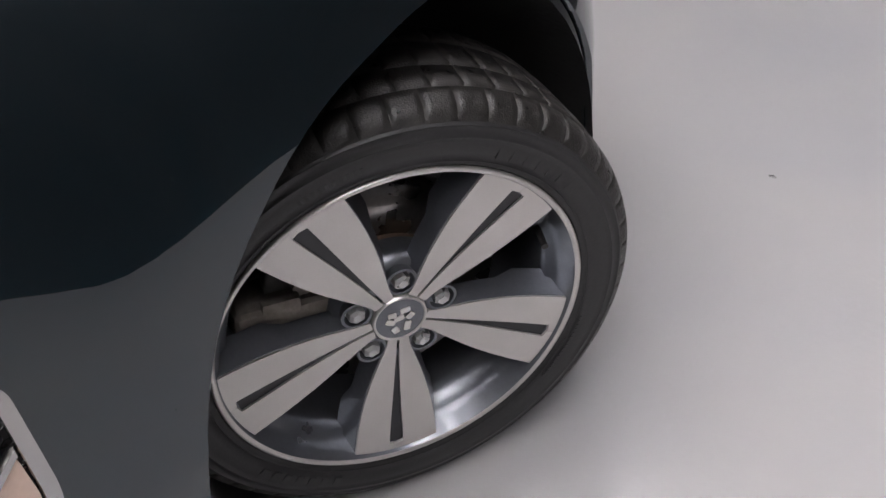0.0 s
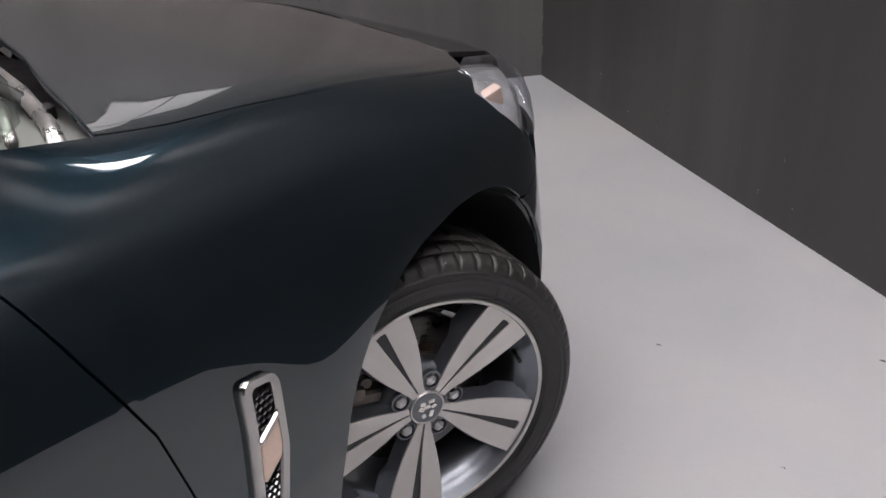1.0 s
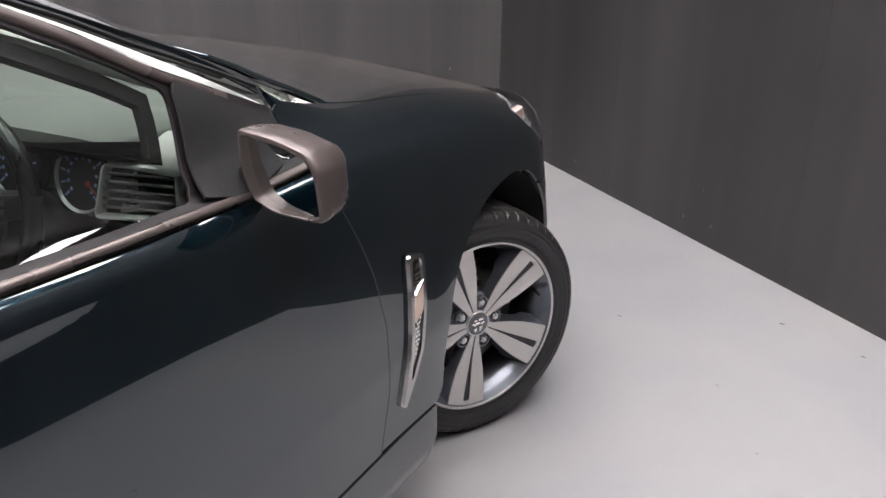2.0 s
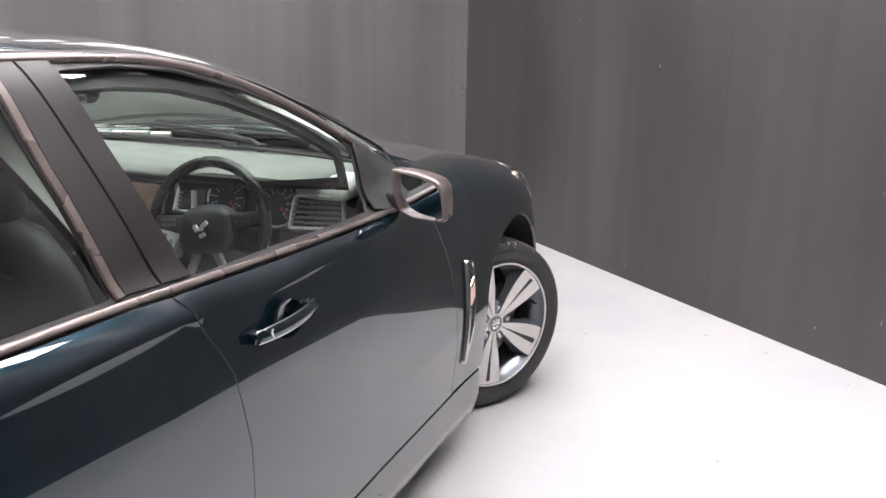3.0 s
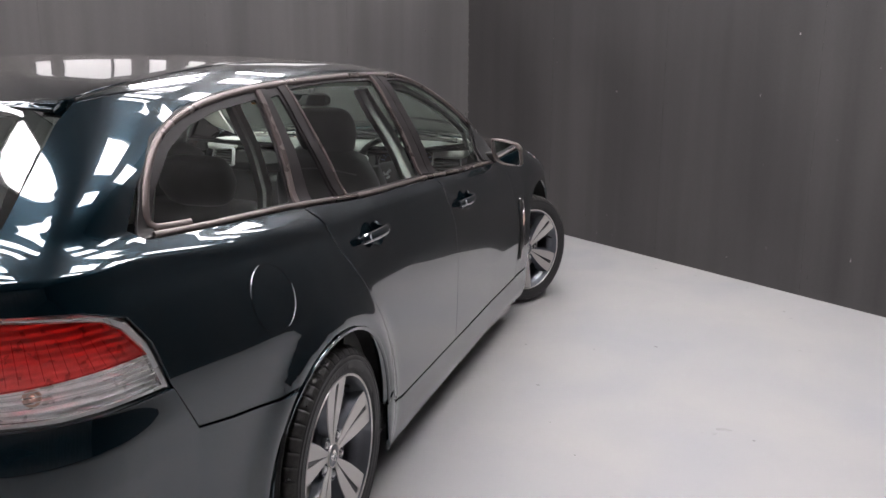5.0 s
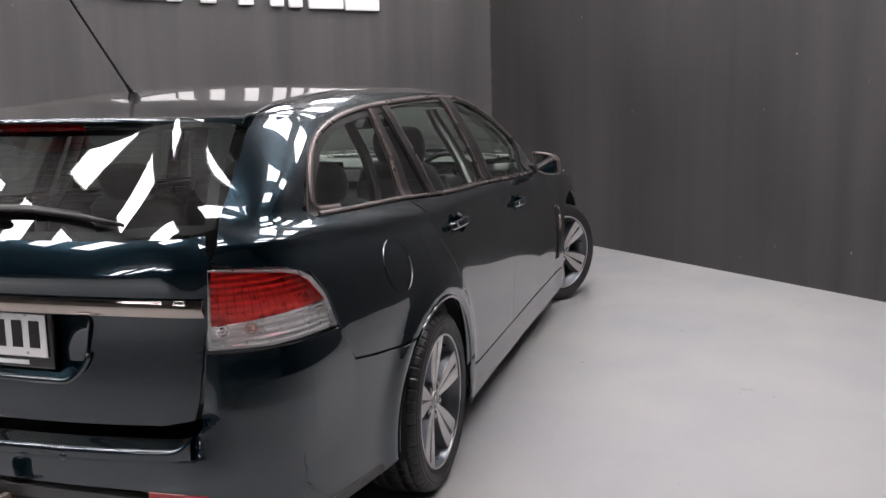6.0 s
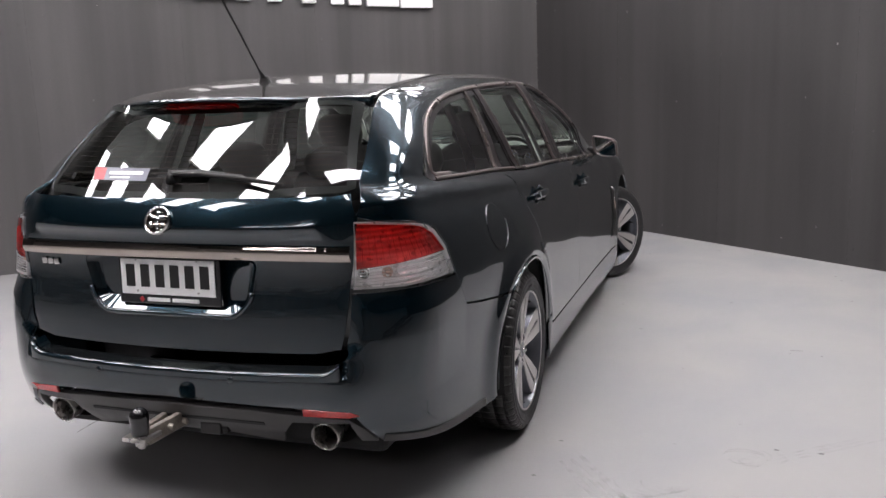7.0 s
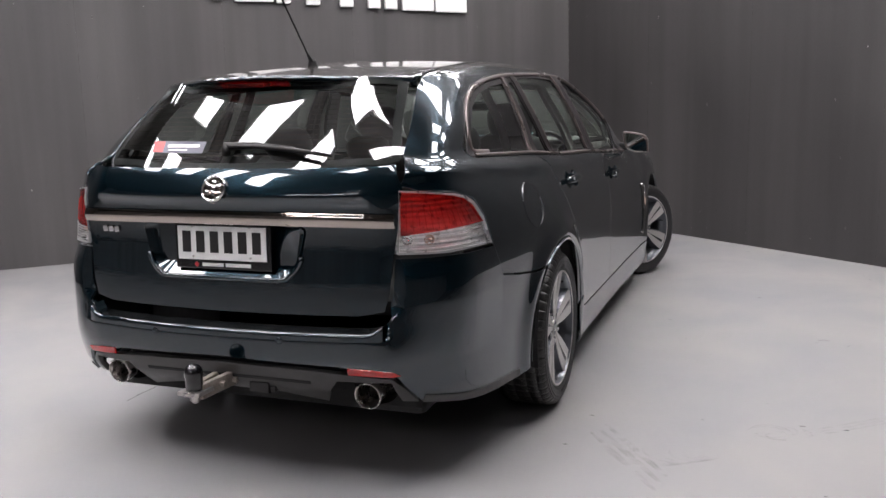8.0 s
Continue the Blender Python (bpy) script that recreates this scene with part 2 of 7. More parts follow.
def revolve(bm, profile, segments=96, axis="x", closed=False, tweak=None, angles=None):
    """Spins (along, radius) pairs round the x axis."""
    rings = []
    for k in range(segments):
        t = angles[k] if angles else 2 * math.pi * k / segments
        ring = []
        for i, (a, r) in enumerate(profile):
            rr = r + (tweak(i, k) if tweak else 0)
            ring.append(bm.verts.new((a, rr * math.sin(t), rr * math.cos(t))))
        rings.append(ring)
    n = len(profile)
    for k in range(segments):
        p, q = rings[k], rings[(k + 1) % segments]
        for i in range(n if closed else n - 1):
            j = (i + 1) % n
            bm.faces.new((p[i], p[j], q[j], q[i]))
    return bm


def prism(bm, outline, low, high, axes=lambda u, v, w: (u, v, w)):
    """A straight prism over a 2D outline, from low to high along the third axis."""
    a = [bm.verts.new(axes(u, v, low)) for u, v in outline]
    b = [bm.verts.new(axes(u, v, high)) for u, v in outline]
    n = len(outline)
    bm.faces.new(a[::-1]), bm.faces.new(b)
    for i in range(n):
        bm.faces.new((a[i], a[(i + 1) % n], b[(i + 1) % n], b[i]))
    return bm


def tube(bm, points, r, segments=10):
    """A round bar along a path of points."""
    pts = [Vector(p) for p in points]
    rings = []
    for i, p in enumerate(pts):
        d = (pts[min(i + 1, len(pts) - 1)] - pts[max(i - 1, 0)]).normalized()
        q = d.to_track_quat("Z", "Y")
        rr = r(i / (len(pts) - 1)) if callable(r) else r
        rings.append([bm.verts.new(p + q @ Vector((rr * math.cos(t), rr * math.sin(t), 0))) for t in (2 * math.pi * k / segments for k in range(segments))])
    for a, b in zip(rings, rings[1:]):
        for k in range(segments):
            bm.faces.new((a[k], a[(k + 1) % segments], b[(k + 1) % segments], b[k]))
    bm.faces.new(rings[0][::-1]), bm.faces.new(rings[-1])
    return bm


def arc(cy, cz, r, a0, a1, n=16):
    return [(cy + r * math.cos(radians(a0 + (a1 - a0) * i / n)), cz + r * math.sin(radians(a0 + (a1 - a0) * i / n))) for i in range(n + 1)]


def inside(poly, pts):
    x, y = pts[:, 0], pts[:, 1]
    c = np.zeros(len(pts), bool)
    p = np.asarray(poly)
    q = np.roll(p, 1, axis=0)
    for (x1, y1), (x2, y2) in zip(p, q):
        if y1 != y2:
            c ^= ((y1 > y) != (y2 > y)) & (x < (x2 - x1) * (y - y1) / (y2 - y1) + x1)
    return c


def rounded(poly, r, n=4):
    """Rounds each corner of a closed 2D outline by about r."""
    p = [np.asarray(v, float) for v in poly]
    out = []
    for i in range(len(p)):
        a, b, c = p[i - 1], p[i], p[(i + 1) % len(p)]
        la, lc = np.linalg.norm(a - b), np.linalg.norm(c - b)
        s, e = b + (a - b) * min(r / la, 0.45), b + (c - b) * min(r / lc, 0.45)
        out += [(1 - t) ** 2 * s + 2 * t * (1 - t) * b + t * t * e for t in (k / n for k in range(n + 1))]
    return out


def shrink(poly, d):
    """Moves a closed 2D outline inwards by d."""
    p = np.asarray(poly, float)
    area = 0.5 * np.sum(p[:, 0] * np.roll(p[:, 1], -1) - np.roll(p[:, 0], -1) * p[:, 1])
    s = 1 if area > 0 else -1
    e = np.roll(p, -1, axis=0) - p
    n = s * np.stack([-e[:, 1], e[:, 0]], 1) / np.maximum(np.linalg.norm(e, axis=1, keepdims=True), 1e-9)
    m = n + np.roll(n, 1, axis=0)
    m /= np.maximum(np.sum(m * n, axis=1, keepdims=True), 0.35)
    return p + m * d


def panel_mesh(name, outline, holes=(), way=(1, 0, 0), lift=0.0, step=0.03, depth=0.012, gap=0.0018, both=False, flip=False, field=None, origin=(0, 0, 0)):
    """A sheet of the body's own surface, cut to an outline given as 3D points, with a turned-in edge.
    both: adds the mirror half. flip: builds the mirror half alone."""
    field = field or body_field
    w = np.asarray(way, float) / np.linalg.norm(way)
    up = np.array([0, 0, 1.0]) if abs(w[2]) < 0.75 else np.array([0, 1.0, 0])
    u = np.cross(up, w)
    u /= np.linalg.norm(u)
    v = np.cross(w, u)
    if both:
        # the seam at x = 0 follows the surface exactly
        dense, pts = [], [tuple(p) for p in outline]
        wy = np.array([0, w[1], w[2]]) / math.hypot(w[1], w[2])
        for a, b in zip(pts, pts[1:] + pts[:1]):
            k = 20 if a[0] == 0 and b[0] == 0 else 1
            dense += [tuple(np.array(a) + (np.array(b) - np.array(a)) * i / k) for i in range(k)]
        on = [i for i, p in enumerate(dense) if p[0] == 0]
        moved = project([0.0] * len(on), [dense[i][1] for i in on], [dense[i][2] for i in on], wy, field, lift)
        for i, p in zip(on, moved):
            dense[i] = tuple(p)
        outline = dense
    flat = lambda pts: np.array([[np.dot(p, u), np.dot(p, v)] for p in np.asarray(pts, float)])
    rings = [flat(outline)] + [flat(h) for h in holes]
    rings = [shrink(r, gap if i == 0 else -gap) if gap else r for i, r in enumerate(rings)]
    fine = []
    for r in rings:
        out = []
        for a, b in zip(r, np.roll(r, -1, axis=0)):
            k = max(1, int(np.ceil(np.linalg.norm(b - a) / step)))
            out += [a + (b - a) * i / k for i in range(k)]
        fine.append(np.array(out))
    lo, hi = fine[0].min(0), fine[0].max(0)
    gx, gy = np.meshgrid(np.arange(lo[0] + step / 2, hi[0], step), np.arange(lo[1] + step / 2, hi[1], step))
    grid = np.stack([gx.ravel(), gy.ravel()], 1)
    keep = inside(fine[0], grid)
    for h in fine[1:]:
        keep &= ~inside(h, grid)
    grid = grid[keep]
    edge = np.concatenate(fine)
    if len(grid):
        near = np.min((grid[:, None, 0] - edge[None, :, 0]) ** 2 + (grid[:, None, 1] - edge[None, :, 1]) ** 2, axis=1)
        grid = grid[near > (0.55 * step) ** 2]
    pts = np.concatenate([edge, grid]) if len(grid) else edge
    edges, k = [], 0
    for r in fine:
        edges += [(k + i, k + (i + 1) % len(r)) for i in range(len(r))]
        k += len(r)
    vs, _, fs, *_ = geometry.delaunay_2d_cdt([Vector(p) for p in pts], edges, [], 0, 1e-6)
    vs = np.array([tuple(p) for p in vs])
    mid = np.array([vs[list(f)].mean(0) for f in fs])
    ok = inside(fine[0], mid)
    for h in fine[1:]:
        ok &= ~inside(h, mid)
    tris = [tuple(f) for f, o in zip(fs, ok) if o]
    used = sorted({i for f in tris for i in f})
    at = {i: k for k, i in enumerate(used)}
    tris = [tuple(at[i] for i in f) for f in tris]
    vs = vs[used]
    start = vs[:, :1] * u + vs[:, 1:] * v
    mean = np.dot(np.mean(np.asarray(outline, float), axis=0), w)
    start = start + mean * w
    p3 = project(start[:, 0], start[:, 1], start[:, 2], w, field, lift)
    if both:
        seam = p3[:, 0] < max(2.5 * gap, 0.004)
        if seam.any():
            wy = np.array([0, w[1], w[2]]) / math.hypot(w[1], w[2])
            p3[seam] = project(np.zeros(seam.sum()), p3[seam, 1], p3[seam, 2], wy, field, lift)
    n3 = gradient(p3, field)
    count = {}
    for f in tris:
        for a, b in zip(f, f[1:] + f[:1]):
            count[(a, b)] = count.get((a, b), 0) + 1
    rim = [(a, b) for a, b in count if (b, a) not in count]
    if both:
        rim = [(a, b) for a, b in rim if max(abs(p3[a, 0]), abs(p3[b, 0])) > 1e-3]
    verts, norms, faces = [tuple(p) for p in p3], [tuple(q) for q in n3], list(tris)
    if depth:
        for a, b in rim:
            e = p3[b] - p3[a]
            out = np.cross(e, n3[a])
            out /= max(np.linalg.norm(out), 1e-9)
            k = len(verts)
            for i in (a, b):
                verts += [tuple(p3[i]), tuple(p3[i] - n3[i] * depth)]
                norms += [tuple(out * 0.8 + n3[i] * 0.6), tuple(out)]
            faces.append((k, k + 1, k + 3, k + 2))
    verts, norms = np.array(verts), np.array(norms)
    if flip or both:
        mv, mn = verts * (-1, 1, 1), norms * (-1, 1, 1)
        mf = [tuple(reversed(f)) for f in faces]
        if flip:
            verts, norms, faces = mv, mn, mf
        else:
            k = len(verts)
            verts, norms = np.concatenate([verts, mv]), np.concatenate([norms, mn])
            faces = faces + [tuple(i + k for i in f) for f in mf]
    me = bpy.data.meshes.new(name)
    me.from_pydata([tuple(p) for p in (verts - np.asarray(origin))], [], faces)
    me.update()
    for f in me.polygons:
        f.use_smooth = True
    norms = norms / np.maximum(np.linalg.norm(norms, axis=1, keepdims=True), 1e-9)
    me.normals_split_custom_set_from_vertices([tuple(q) for q in norms])
    return me


def side_pts(yz, x=0.9):
    return [(x, y, z) for y, z in yz]

from mathutils import geometry

def curve(*pts):
    """A smooth monotone curve through (x, y) pairs, held flat or straight past its ends."""
    xs = np.array([p[0] for p in pts], float)
    ys = np.array([p[1] for p in pts], float)
    d = np.diff(ys) / np.diff(xs)
    m = np.empty(len(xs))
    m[0], m[-1] = d[0], d[-1]
    for i in range(1, len(xs) - 1):
        m[i] = 0 if d[i - 1] * d[i] <= 0 else 2 * d[i - 1] * d[i] / (d[i - 1] + d[i])
    def value(x):
        x = np.asarray(x, float)
        i = np.clip(np.searchsorted(xs, x) - 1, 0, len(xs) - 2)
        h = xs[i + 1] - xs[i]
        t = np.clip((x - xs[i]) / h, 0, 1)
        y = ((2 * t**3 - 3 * t**2 + 1) * ys[i] + (t**3 - 2 * t**2 + t) * h * m[i]
             + (3 * t**2 - 2 * t**3) * ys[i + 1] + (t**3 - t**2) * h * m[i + 1])
        return y + np.where(x < xs[0], m[0] * (x - xs[0]), 0) + np.where(x > xs[-1], m[-1] * (x - xs[-1]), 0)
    return value


def smax(a, b, k):
    h = np.maximum(k - np.abs(a - b), 0) / k
    return np.maximum(a, b) + h * h * k / 4


def smin(a, b, k):
    return -smax(-a, -b, k)


# the car stands along y, nose to +y, its rear axle at y = 0 and its middle at x = 0
side_z = curve((0.1, 0.905), (0.2, 0.926), (0.35, 0.934), (0.5, 0.938), (0.65, 0.941), (0.78, 0.938),
               (0.88, 0.925), (0.95, 0.908), (1.0, 0.890), (1.05, 0.868), (1.15, 0.80))
side_y = curve((-1.3, 0.28), (-1.05, 0.175), (-0.85, 0.118), (-0.55, 0.062), (-0.3, 0.030), (0.0, 0.008), (0.5, 0.0),
               (2.2, 0.0), (2.6, 0.002), (2.95, 0.004), (3.2, 0.012), (3.4, 0.03), (3.6, 0.085), (3.8, 0.2))
rear_z = curve((0.2, -0.95), (0.29, -1.035), (0.37, -1.102), (0.47, -1.130), (0.532, -1.129), (0.545, -1.105), (0.56, -1.088), (0.585, -1.082), (0.61, -1.081),
               (0.7, -1.077), (0.85, -1.066), (1.0, -1.074), (1.06, -1.055), (1.2, -0.94))
corner_z = curve((0.2, -0.95), (0.29, -1.035), (0.37, -1.102), (0.47, -1.130), (0.6, -1.113), (0.72, -1.095), (0.79, -1.080), (0.85, -1.069), (1.0, -1.074), (1.06, -1.055), (1.2, -0.94))
hood_y = curve((2.0, 1.075), (2.3, 1.068), (2.6, 1.051), (2.8, 1.033), (3.0, 0.998), (3.26, 0.938), (3.5, 0.880), (3.67, 0.837), (3.8, 0.74), (3.9, 0.55))
belt_y = curve((-1.1, 1.10), (-0.55, 1.10), (0.0, 1.075), (1.1, 1.025), (2.05, 0.985), (2.3, 0.99), (2.5, 1.0))
green_z = curve((0.95, 0.905), (1.03, 0.871), (1.1, 0.848), (1.2, 0.810), (1.3, 0.761), (1.4, 0.718), (1.48, 0.675))
green_y = curve((-1.1, 0.130), (-0.85, 0.108), (-0.62, 0.080), (-0.3, 0.046), (0.0, 0.030), (0.6, 0.006), (1.1, 0.002), (1.5, 0.020), (1.75, 0.024), (2.0, 0.034), (2.3, 0.058), (2.6, 0.10))
roof_y = curve((-1.0, 1.375), (-0.70, 1.388), (-0.357, 1.447), (0.2, 1.4855), (0.8, 1.480), (1.3, 1.4515), (1.7, 1.408), (2.2, 1.366))


def rear_curve(x, z):
    """The y of the rear window's surface: even in the middle, turning forward at its upper corners."""
    turn = 0.5 + 2.0 * np.clip((z - 1.10) / 0.242, 0, 1.1) ** 2
    return -1.030 + (z - 1.07) * 0.86 - 0.28 * (z - 1.07) * (1.36 - z) + 0.20 * x * x + 0.12 * x ** 4 + turn * np.maximum(np.abs(x) - 0.34, 0) ** 2


def body_field(x, y, z):
    """Below nought inside the painted body, above it outside."""
    a = np.sqrt(x * x + 1e-6)
    rr = np.hypot(y, z - 0.335)
    rf = np.hypot(y - 2.945, z - 0.37)
    flare = 0.005 * np.exp(-((rf - 0.41) / 0.10) ** 2) + 0.020 * np.exp(-((rr - 0.405) / 0.055) ** 2)
    haunch = 0.014 * np.exp(-((y + 0.05) / 0.4) ** 2 - ((z - 0.80) / 0.16) ** 2)
    lean = 0.090 * np.interp(y, [1.2, 1.8, 2.3, 2.6, 3.3], [0, 0.3, 1.0, 1.6, 1.6]) * (np.clip(z, 0.5, 0.95) - 0.70)
    side = a - (side_z(z) - lean - side_y(y) + flare + haunch)
    out = np.clip((a - 0.604 + 0.036 * np.clip((0.64 - z) / 0.04, 0, 1)) / 0.05, 0, 1)
    rear = rear_z(z) * (1 - out) + corner_z(z) * out + 0.175 * x * x - y
    front = y - (3.770 - 0.405 * x * x)
    hood = z - (hood_y(y) + 0.018 * np.exp(-(x / 0.28) ** 2) - 0.075 * x * x - 0.3 * np.maximum(a - 0.70, 0) ** 2)
    deck = np.where(y > 2.2, hood, z - belt_y(y) - 0.02)
    low = smax(smax(side, deck, 0.14), smax(smax(rear, side, 0.22), front, 0.2), 0.02)
    low = smax(low, 0.135 - z, 0.03)
    gside = a - (green_z(z) - green_y(y))
    screen = z - (1.043 + (2.56 - 0.35 * x * x - y) * 0.449)
    glass = rear_curve(x, z) - y
    roof = z - (roof_y(y) - 0.08 * x * x)
    green = smax(smax(gside, roof, 0.14), smax(screen, gside, 0.10), 0.10)
    green = smax(green, smax(glass * 0.78, gside, 0.07), 0.05)
    green = np.maximum(green, 1.0 - z)
    # the shoulder over the tail lamp, and the bumper standing out below it
    back = np.clip((-0.38 - y) / 0.25, 0, 1) * np.clip((a - 0.59) / 0.06, 0, 1)
    shoulder = 0.013 * back * np.exp(-((z - 1.070) / 0.026) ** 2)
    waist = np.clip((y + 0.62) / 0.25, 0, 1) * np.clip((2.10 - y) / 0.3, 0, 1)
    shoulder = shoulder + 0.014 * waist * np.exp(-((z - belt_y(y) + 0.046) / 0.027) ** 2)
    crease = np.clip((y - 2.12) / 0.15, 0, 1) * np.clip((2.95 - y) / 0.45, 0, 1)
    shoulder = shoulder + 0.003 * crease * np.exp(-((z - 0.944 + 0.088 * (y - 2.233)) / 0.022) ** 2)
    s = np.clip((0.797 - z) / 0.075, 0, 1)
    stand = 0.012 * np.clip((-0.62 - y) / 0.2, 0, 1) * np.clip((a - 0.63) / 0.08, 0, 1) * s * s * (3 - 2 * s) * np.clip((z - 0.45) / 0.2, 0, 1)
    return smin(low, green, 0.035) - shoulder - stand


def rear_pane(x, y, z):
    """The rear window's own even curve, without the blends of the body round it."""
    return (rear_curve(x, z) - y) * 0.78


def project(px, py, pz, way, field=None, lift=0.0, reach=0.5):
    """Slides points along the unit vector way from outside to where the field equals lift."""
    field = field or body_field
    px, py, pz = (np.asarray(v, float) for v in (px, py, pz))
    steps = np.linspace(reach, -reach, 51)
    found = np.zeros(px.shape, bool)
    top, low = np.full(px.shape, reach), np.full(px.shape, -reach)
    prev = steps[0]
    for s in steps[1:]:
        f = field(px + way[0] * s, py + way[1] * s, pz + way[2] * s) - lift
        now = (f <= 0) & ~found
        low[now], top[now] = s, prev
        found |= now
        prev = s
    for _ in range(22):
        mid = (low + top) / 2
        f = field(px + way[0] * mid, py + way[1] * mid, pz + way[2] * mid) - lift
        low, top = np.where(f <= 0, mid, low), np.where(f <= 0, top, mid)
    mid = (low + top) / 2
    return np.stack([px + way[0] * mid, py + way[1] * mid, pz + way[2] * mid], -1)


def gradient(p, field=None, e=0.002):
    field = field or body_field
    x, y, z = p[..., 0], p[..., 1], p[..., 2]
    g = np.stack([field(x + e, y, z) - field(x - e, y, z), field(x, y + e, z) - field(x, y - e, z),
                  field(x, y, z + e) - field(x, y, z - e)], -1)
    return g / np.maximum(np.linalg.norm(g, axis=-1, keepdims=True), 1e-9)


# ---- the room ----
CORNER, ALONG_RIGHT, ALONG_BACK = Vector((-0.323, 5.896, 0)), Vector((0.7741, -0.6331, 0)), Vector((-0.6975, -0.7166, 0))
ROOM_W, ROOM_L, ROOM_H = 15.0, 15.0, 4.6


def slab(name, corners, low, high, mat, label, category):
    """An upright or flat slab over a plan outline."""
    bm = bmesh.new()
    prism(bm, [(p.x, p.y) for p in corners], low, high)
    bmesh.ops.recalc_face_normals(bm, faces=bm.faces)
    return tagged(part(name, bm, mat), label, category, kind="structure")


PLAN = [CORNER, CORNER + ALONG_RIGHT * ROOM_W, CORNER + ALONG_RIGHT * ROOM_W + ALONG_BACK * ROOM_L, CORNER + ALONG_BACK * ROOM_L]
MIDDLE = sum(PLAN, Vector()) / 4
OUTER = [p + (p - MIDDLE).normalized() * 0.3 for p in PLAN]
slab("floor", OUTER, -0.2, 0.0, FLOORPAINT, "pale grey painted concrete floor, glossy and scuffed", "floor")
slab("ceiling", OUTER, ROOM_H, ROOM_H + 0.2, CEILPAINT, "plain grey workshop ceiling", "ceiling")
WALLS = {}
for name, i, label in (("wall_right", 0, "charcoal painted wall with faint vertical streaks, its colour dimmed against the near lamps"), ("wall_front", 1, "unseen grey wall behind the viewer, lightened to lift reflections"),
                       ("wall_left", 2, "unseen grey side wall, lightened to lift reflections"), ("wall_back", 3, "charcoal painted wall that carries white letters")):
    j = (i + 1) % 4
    WALLS[name] = slab(name, [PLAN[i], PLAN[j], OUTER[j], OUTER[i]], 0, ROOM_H, DIMMEDWALL if name == "wall_right" else WALLPAINT if name == "wall_back" else FILLWALL, label, "wall")


def ceiling_light(at, turn):
    base = new("ceiling_light")
    base.matrix_world = pose(*at, 0, 0, turn)
    bm = bmesh.new()
    for s in (-1, 1):
        box(bm, (0.015, 1.07, 0.05), (s * 0.1925, 0, 0), bevel=0.004)
        box(bm, (0.37, 0.015, 0.05), (0, s * 0.5275, 0), bevel=0.004)
    for s in (-1, 1):
        rod(bm, (0, s * 0.4, 0.0), (0, s * 0.4, 0.45), 0.004, None, 6)
    box(bm, (0.36, 0.03, 0.02), (0, 0.4, 0.012))
    box(bm, (0.36, 0.03, 0.02), (0, -0.4, 0.012))
    part("frame", bm, WHITE, base)
    bm = bmesh.new()
    box(bm, (0.36, 1.02, 0.01), (0, 0, -0.004))
    part("diffuser", bm, LEDGLOW, base, "glowing white diffuser")
    return tagged(base, "lit slim white batten light hung under the ceiling", "ceiling light", "ceiling lights")


TURN = math.degrees(math.atan2(ALONG_BACK.y, ALONG_BACK.x)) - 90
first = None
for back, start, count, pitch in ((0.65, 1.08, 5, 1.05), (2.25, 1.10, 7, 0.81), (4.75, 2.17, 6, 0.81), (6.46, 1.10, 6, 1.05), (8.10, 2.30, 5, 0.81), (11.0, 8.0, 4, 0.81)):
    for i in range(count):
        at = CORNER + ALONG_RIGHT * (start + pitch * i) + ALONG_BACK * back + Vector((0, 0, 4.15))
        if first is None:
            first = ceiling_light(at, TURN)
        else:
            copy_thing(first, pose(*at, 0, 0, TURN))

# ---- the car: an estate standing along y ----
car = tagged(new("estate_car"), "dark green five-door estate car with grey alloy wheels", "car")


def both_sides(name, outline, mat, label="", parent=car, **kw):
    obs = []
    for flip in (False, True):
        obs.append(part(name, panel_mesh(name, outline, flip=flip, **kw), mat, parent, label))
    return obs


ARCH_R = arc(0, 0.345, 0.365, 0, 180, 24)
arch_r = curve((-30, 0.395), (20, 0.394), (54, 0.397), (70, 0.383), (81, 0.370), (97, 0.357), (112, 0.358), (124, 0.361), (135, 0.368), (152, 0.374), (166, 0.377), (190, 0.378))
arch_f = lambda a0, a1, n, d=0.0: [(2.945 + (float(arch_r(a)) + d) * math.cos(radians(a)), 0.37 + (float(arch_r(a)) + d) * math.sin(radians(a))) for a in (a0 + (a1 - a0) * i / n for i in range(n + 1))]
belt = curve((-0.62, 1.110), (-0.45, 1.102), (0.0, 1.082), (0.39, 1.053), (0.99, 1.028), (1.475, 0.997), (1.92, 0.975), (2.26, 0.958))
SHUT_F = [(2.212, 0.952), (2.228, 0.915), (2.252, 0.855), (2.305, 0.73), (2.333, 0.60), (2.330, 0.45), (2.300, 0.312)]
SHUT_B = [(1.094, 1.008), (1.184, 0.834), (1.218, 0.675), (1.224, 0.47), (1.220, 0.306)]
SHUT_C = [(0.026, 1.066), (0.09, 0.93), (0.205, 0.80), (0.315, 0.675), (0.376, 0.56), (0.397, 0.46), (0.403, 0.392), (0.416, 0.356), (0.455, 0.330), (0.54, 0.314)]
belt_row = lambda y0, y1, d, n: [(y0 + (y1 - y0) * i / n, float(belt(y0 + (y1 - y0) * i / n)) - d) for i in range(n + 1)]

def skin_pts(yz):
    """Points of the side view set on the body's own surface."""
    return [tuple(p) for p in project([0.9] * len(yz), [p[0] for p in yz], [p[1] for p in yz], np.array([1.0, 0, 0]))]


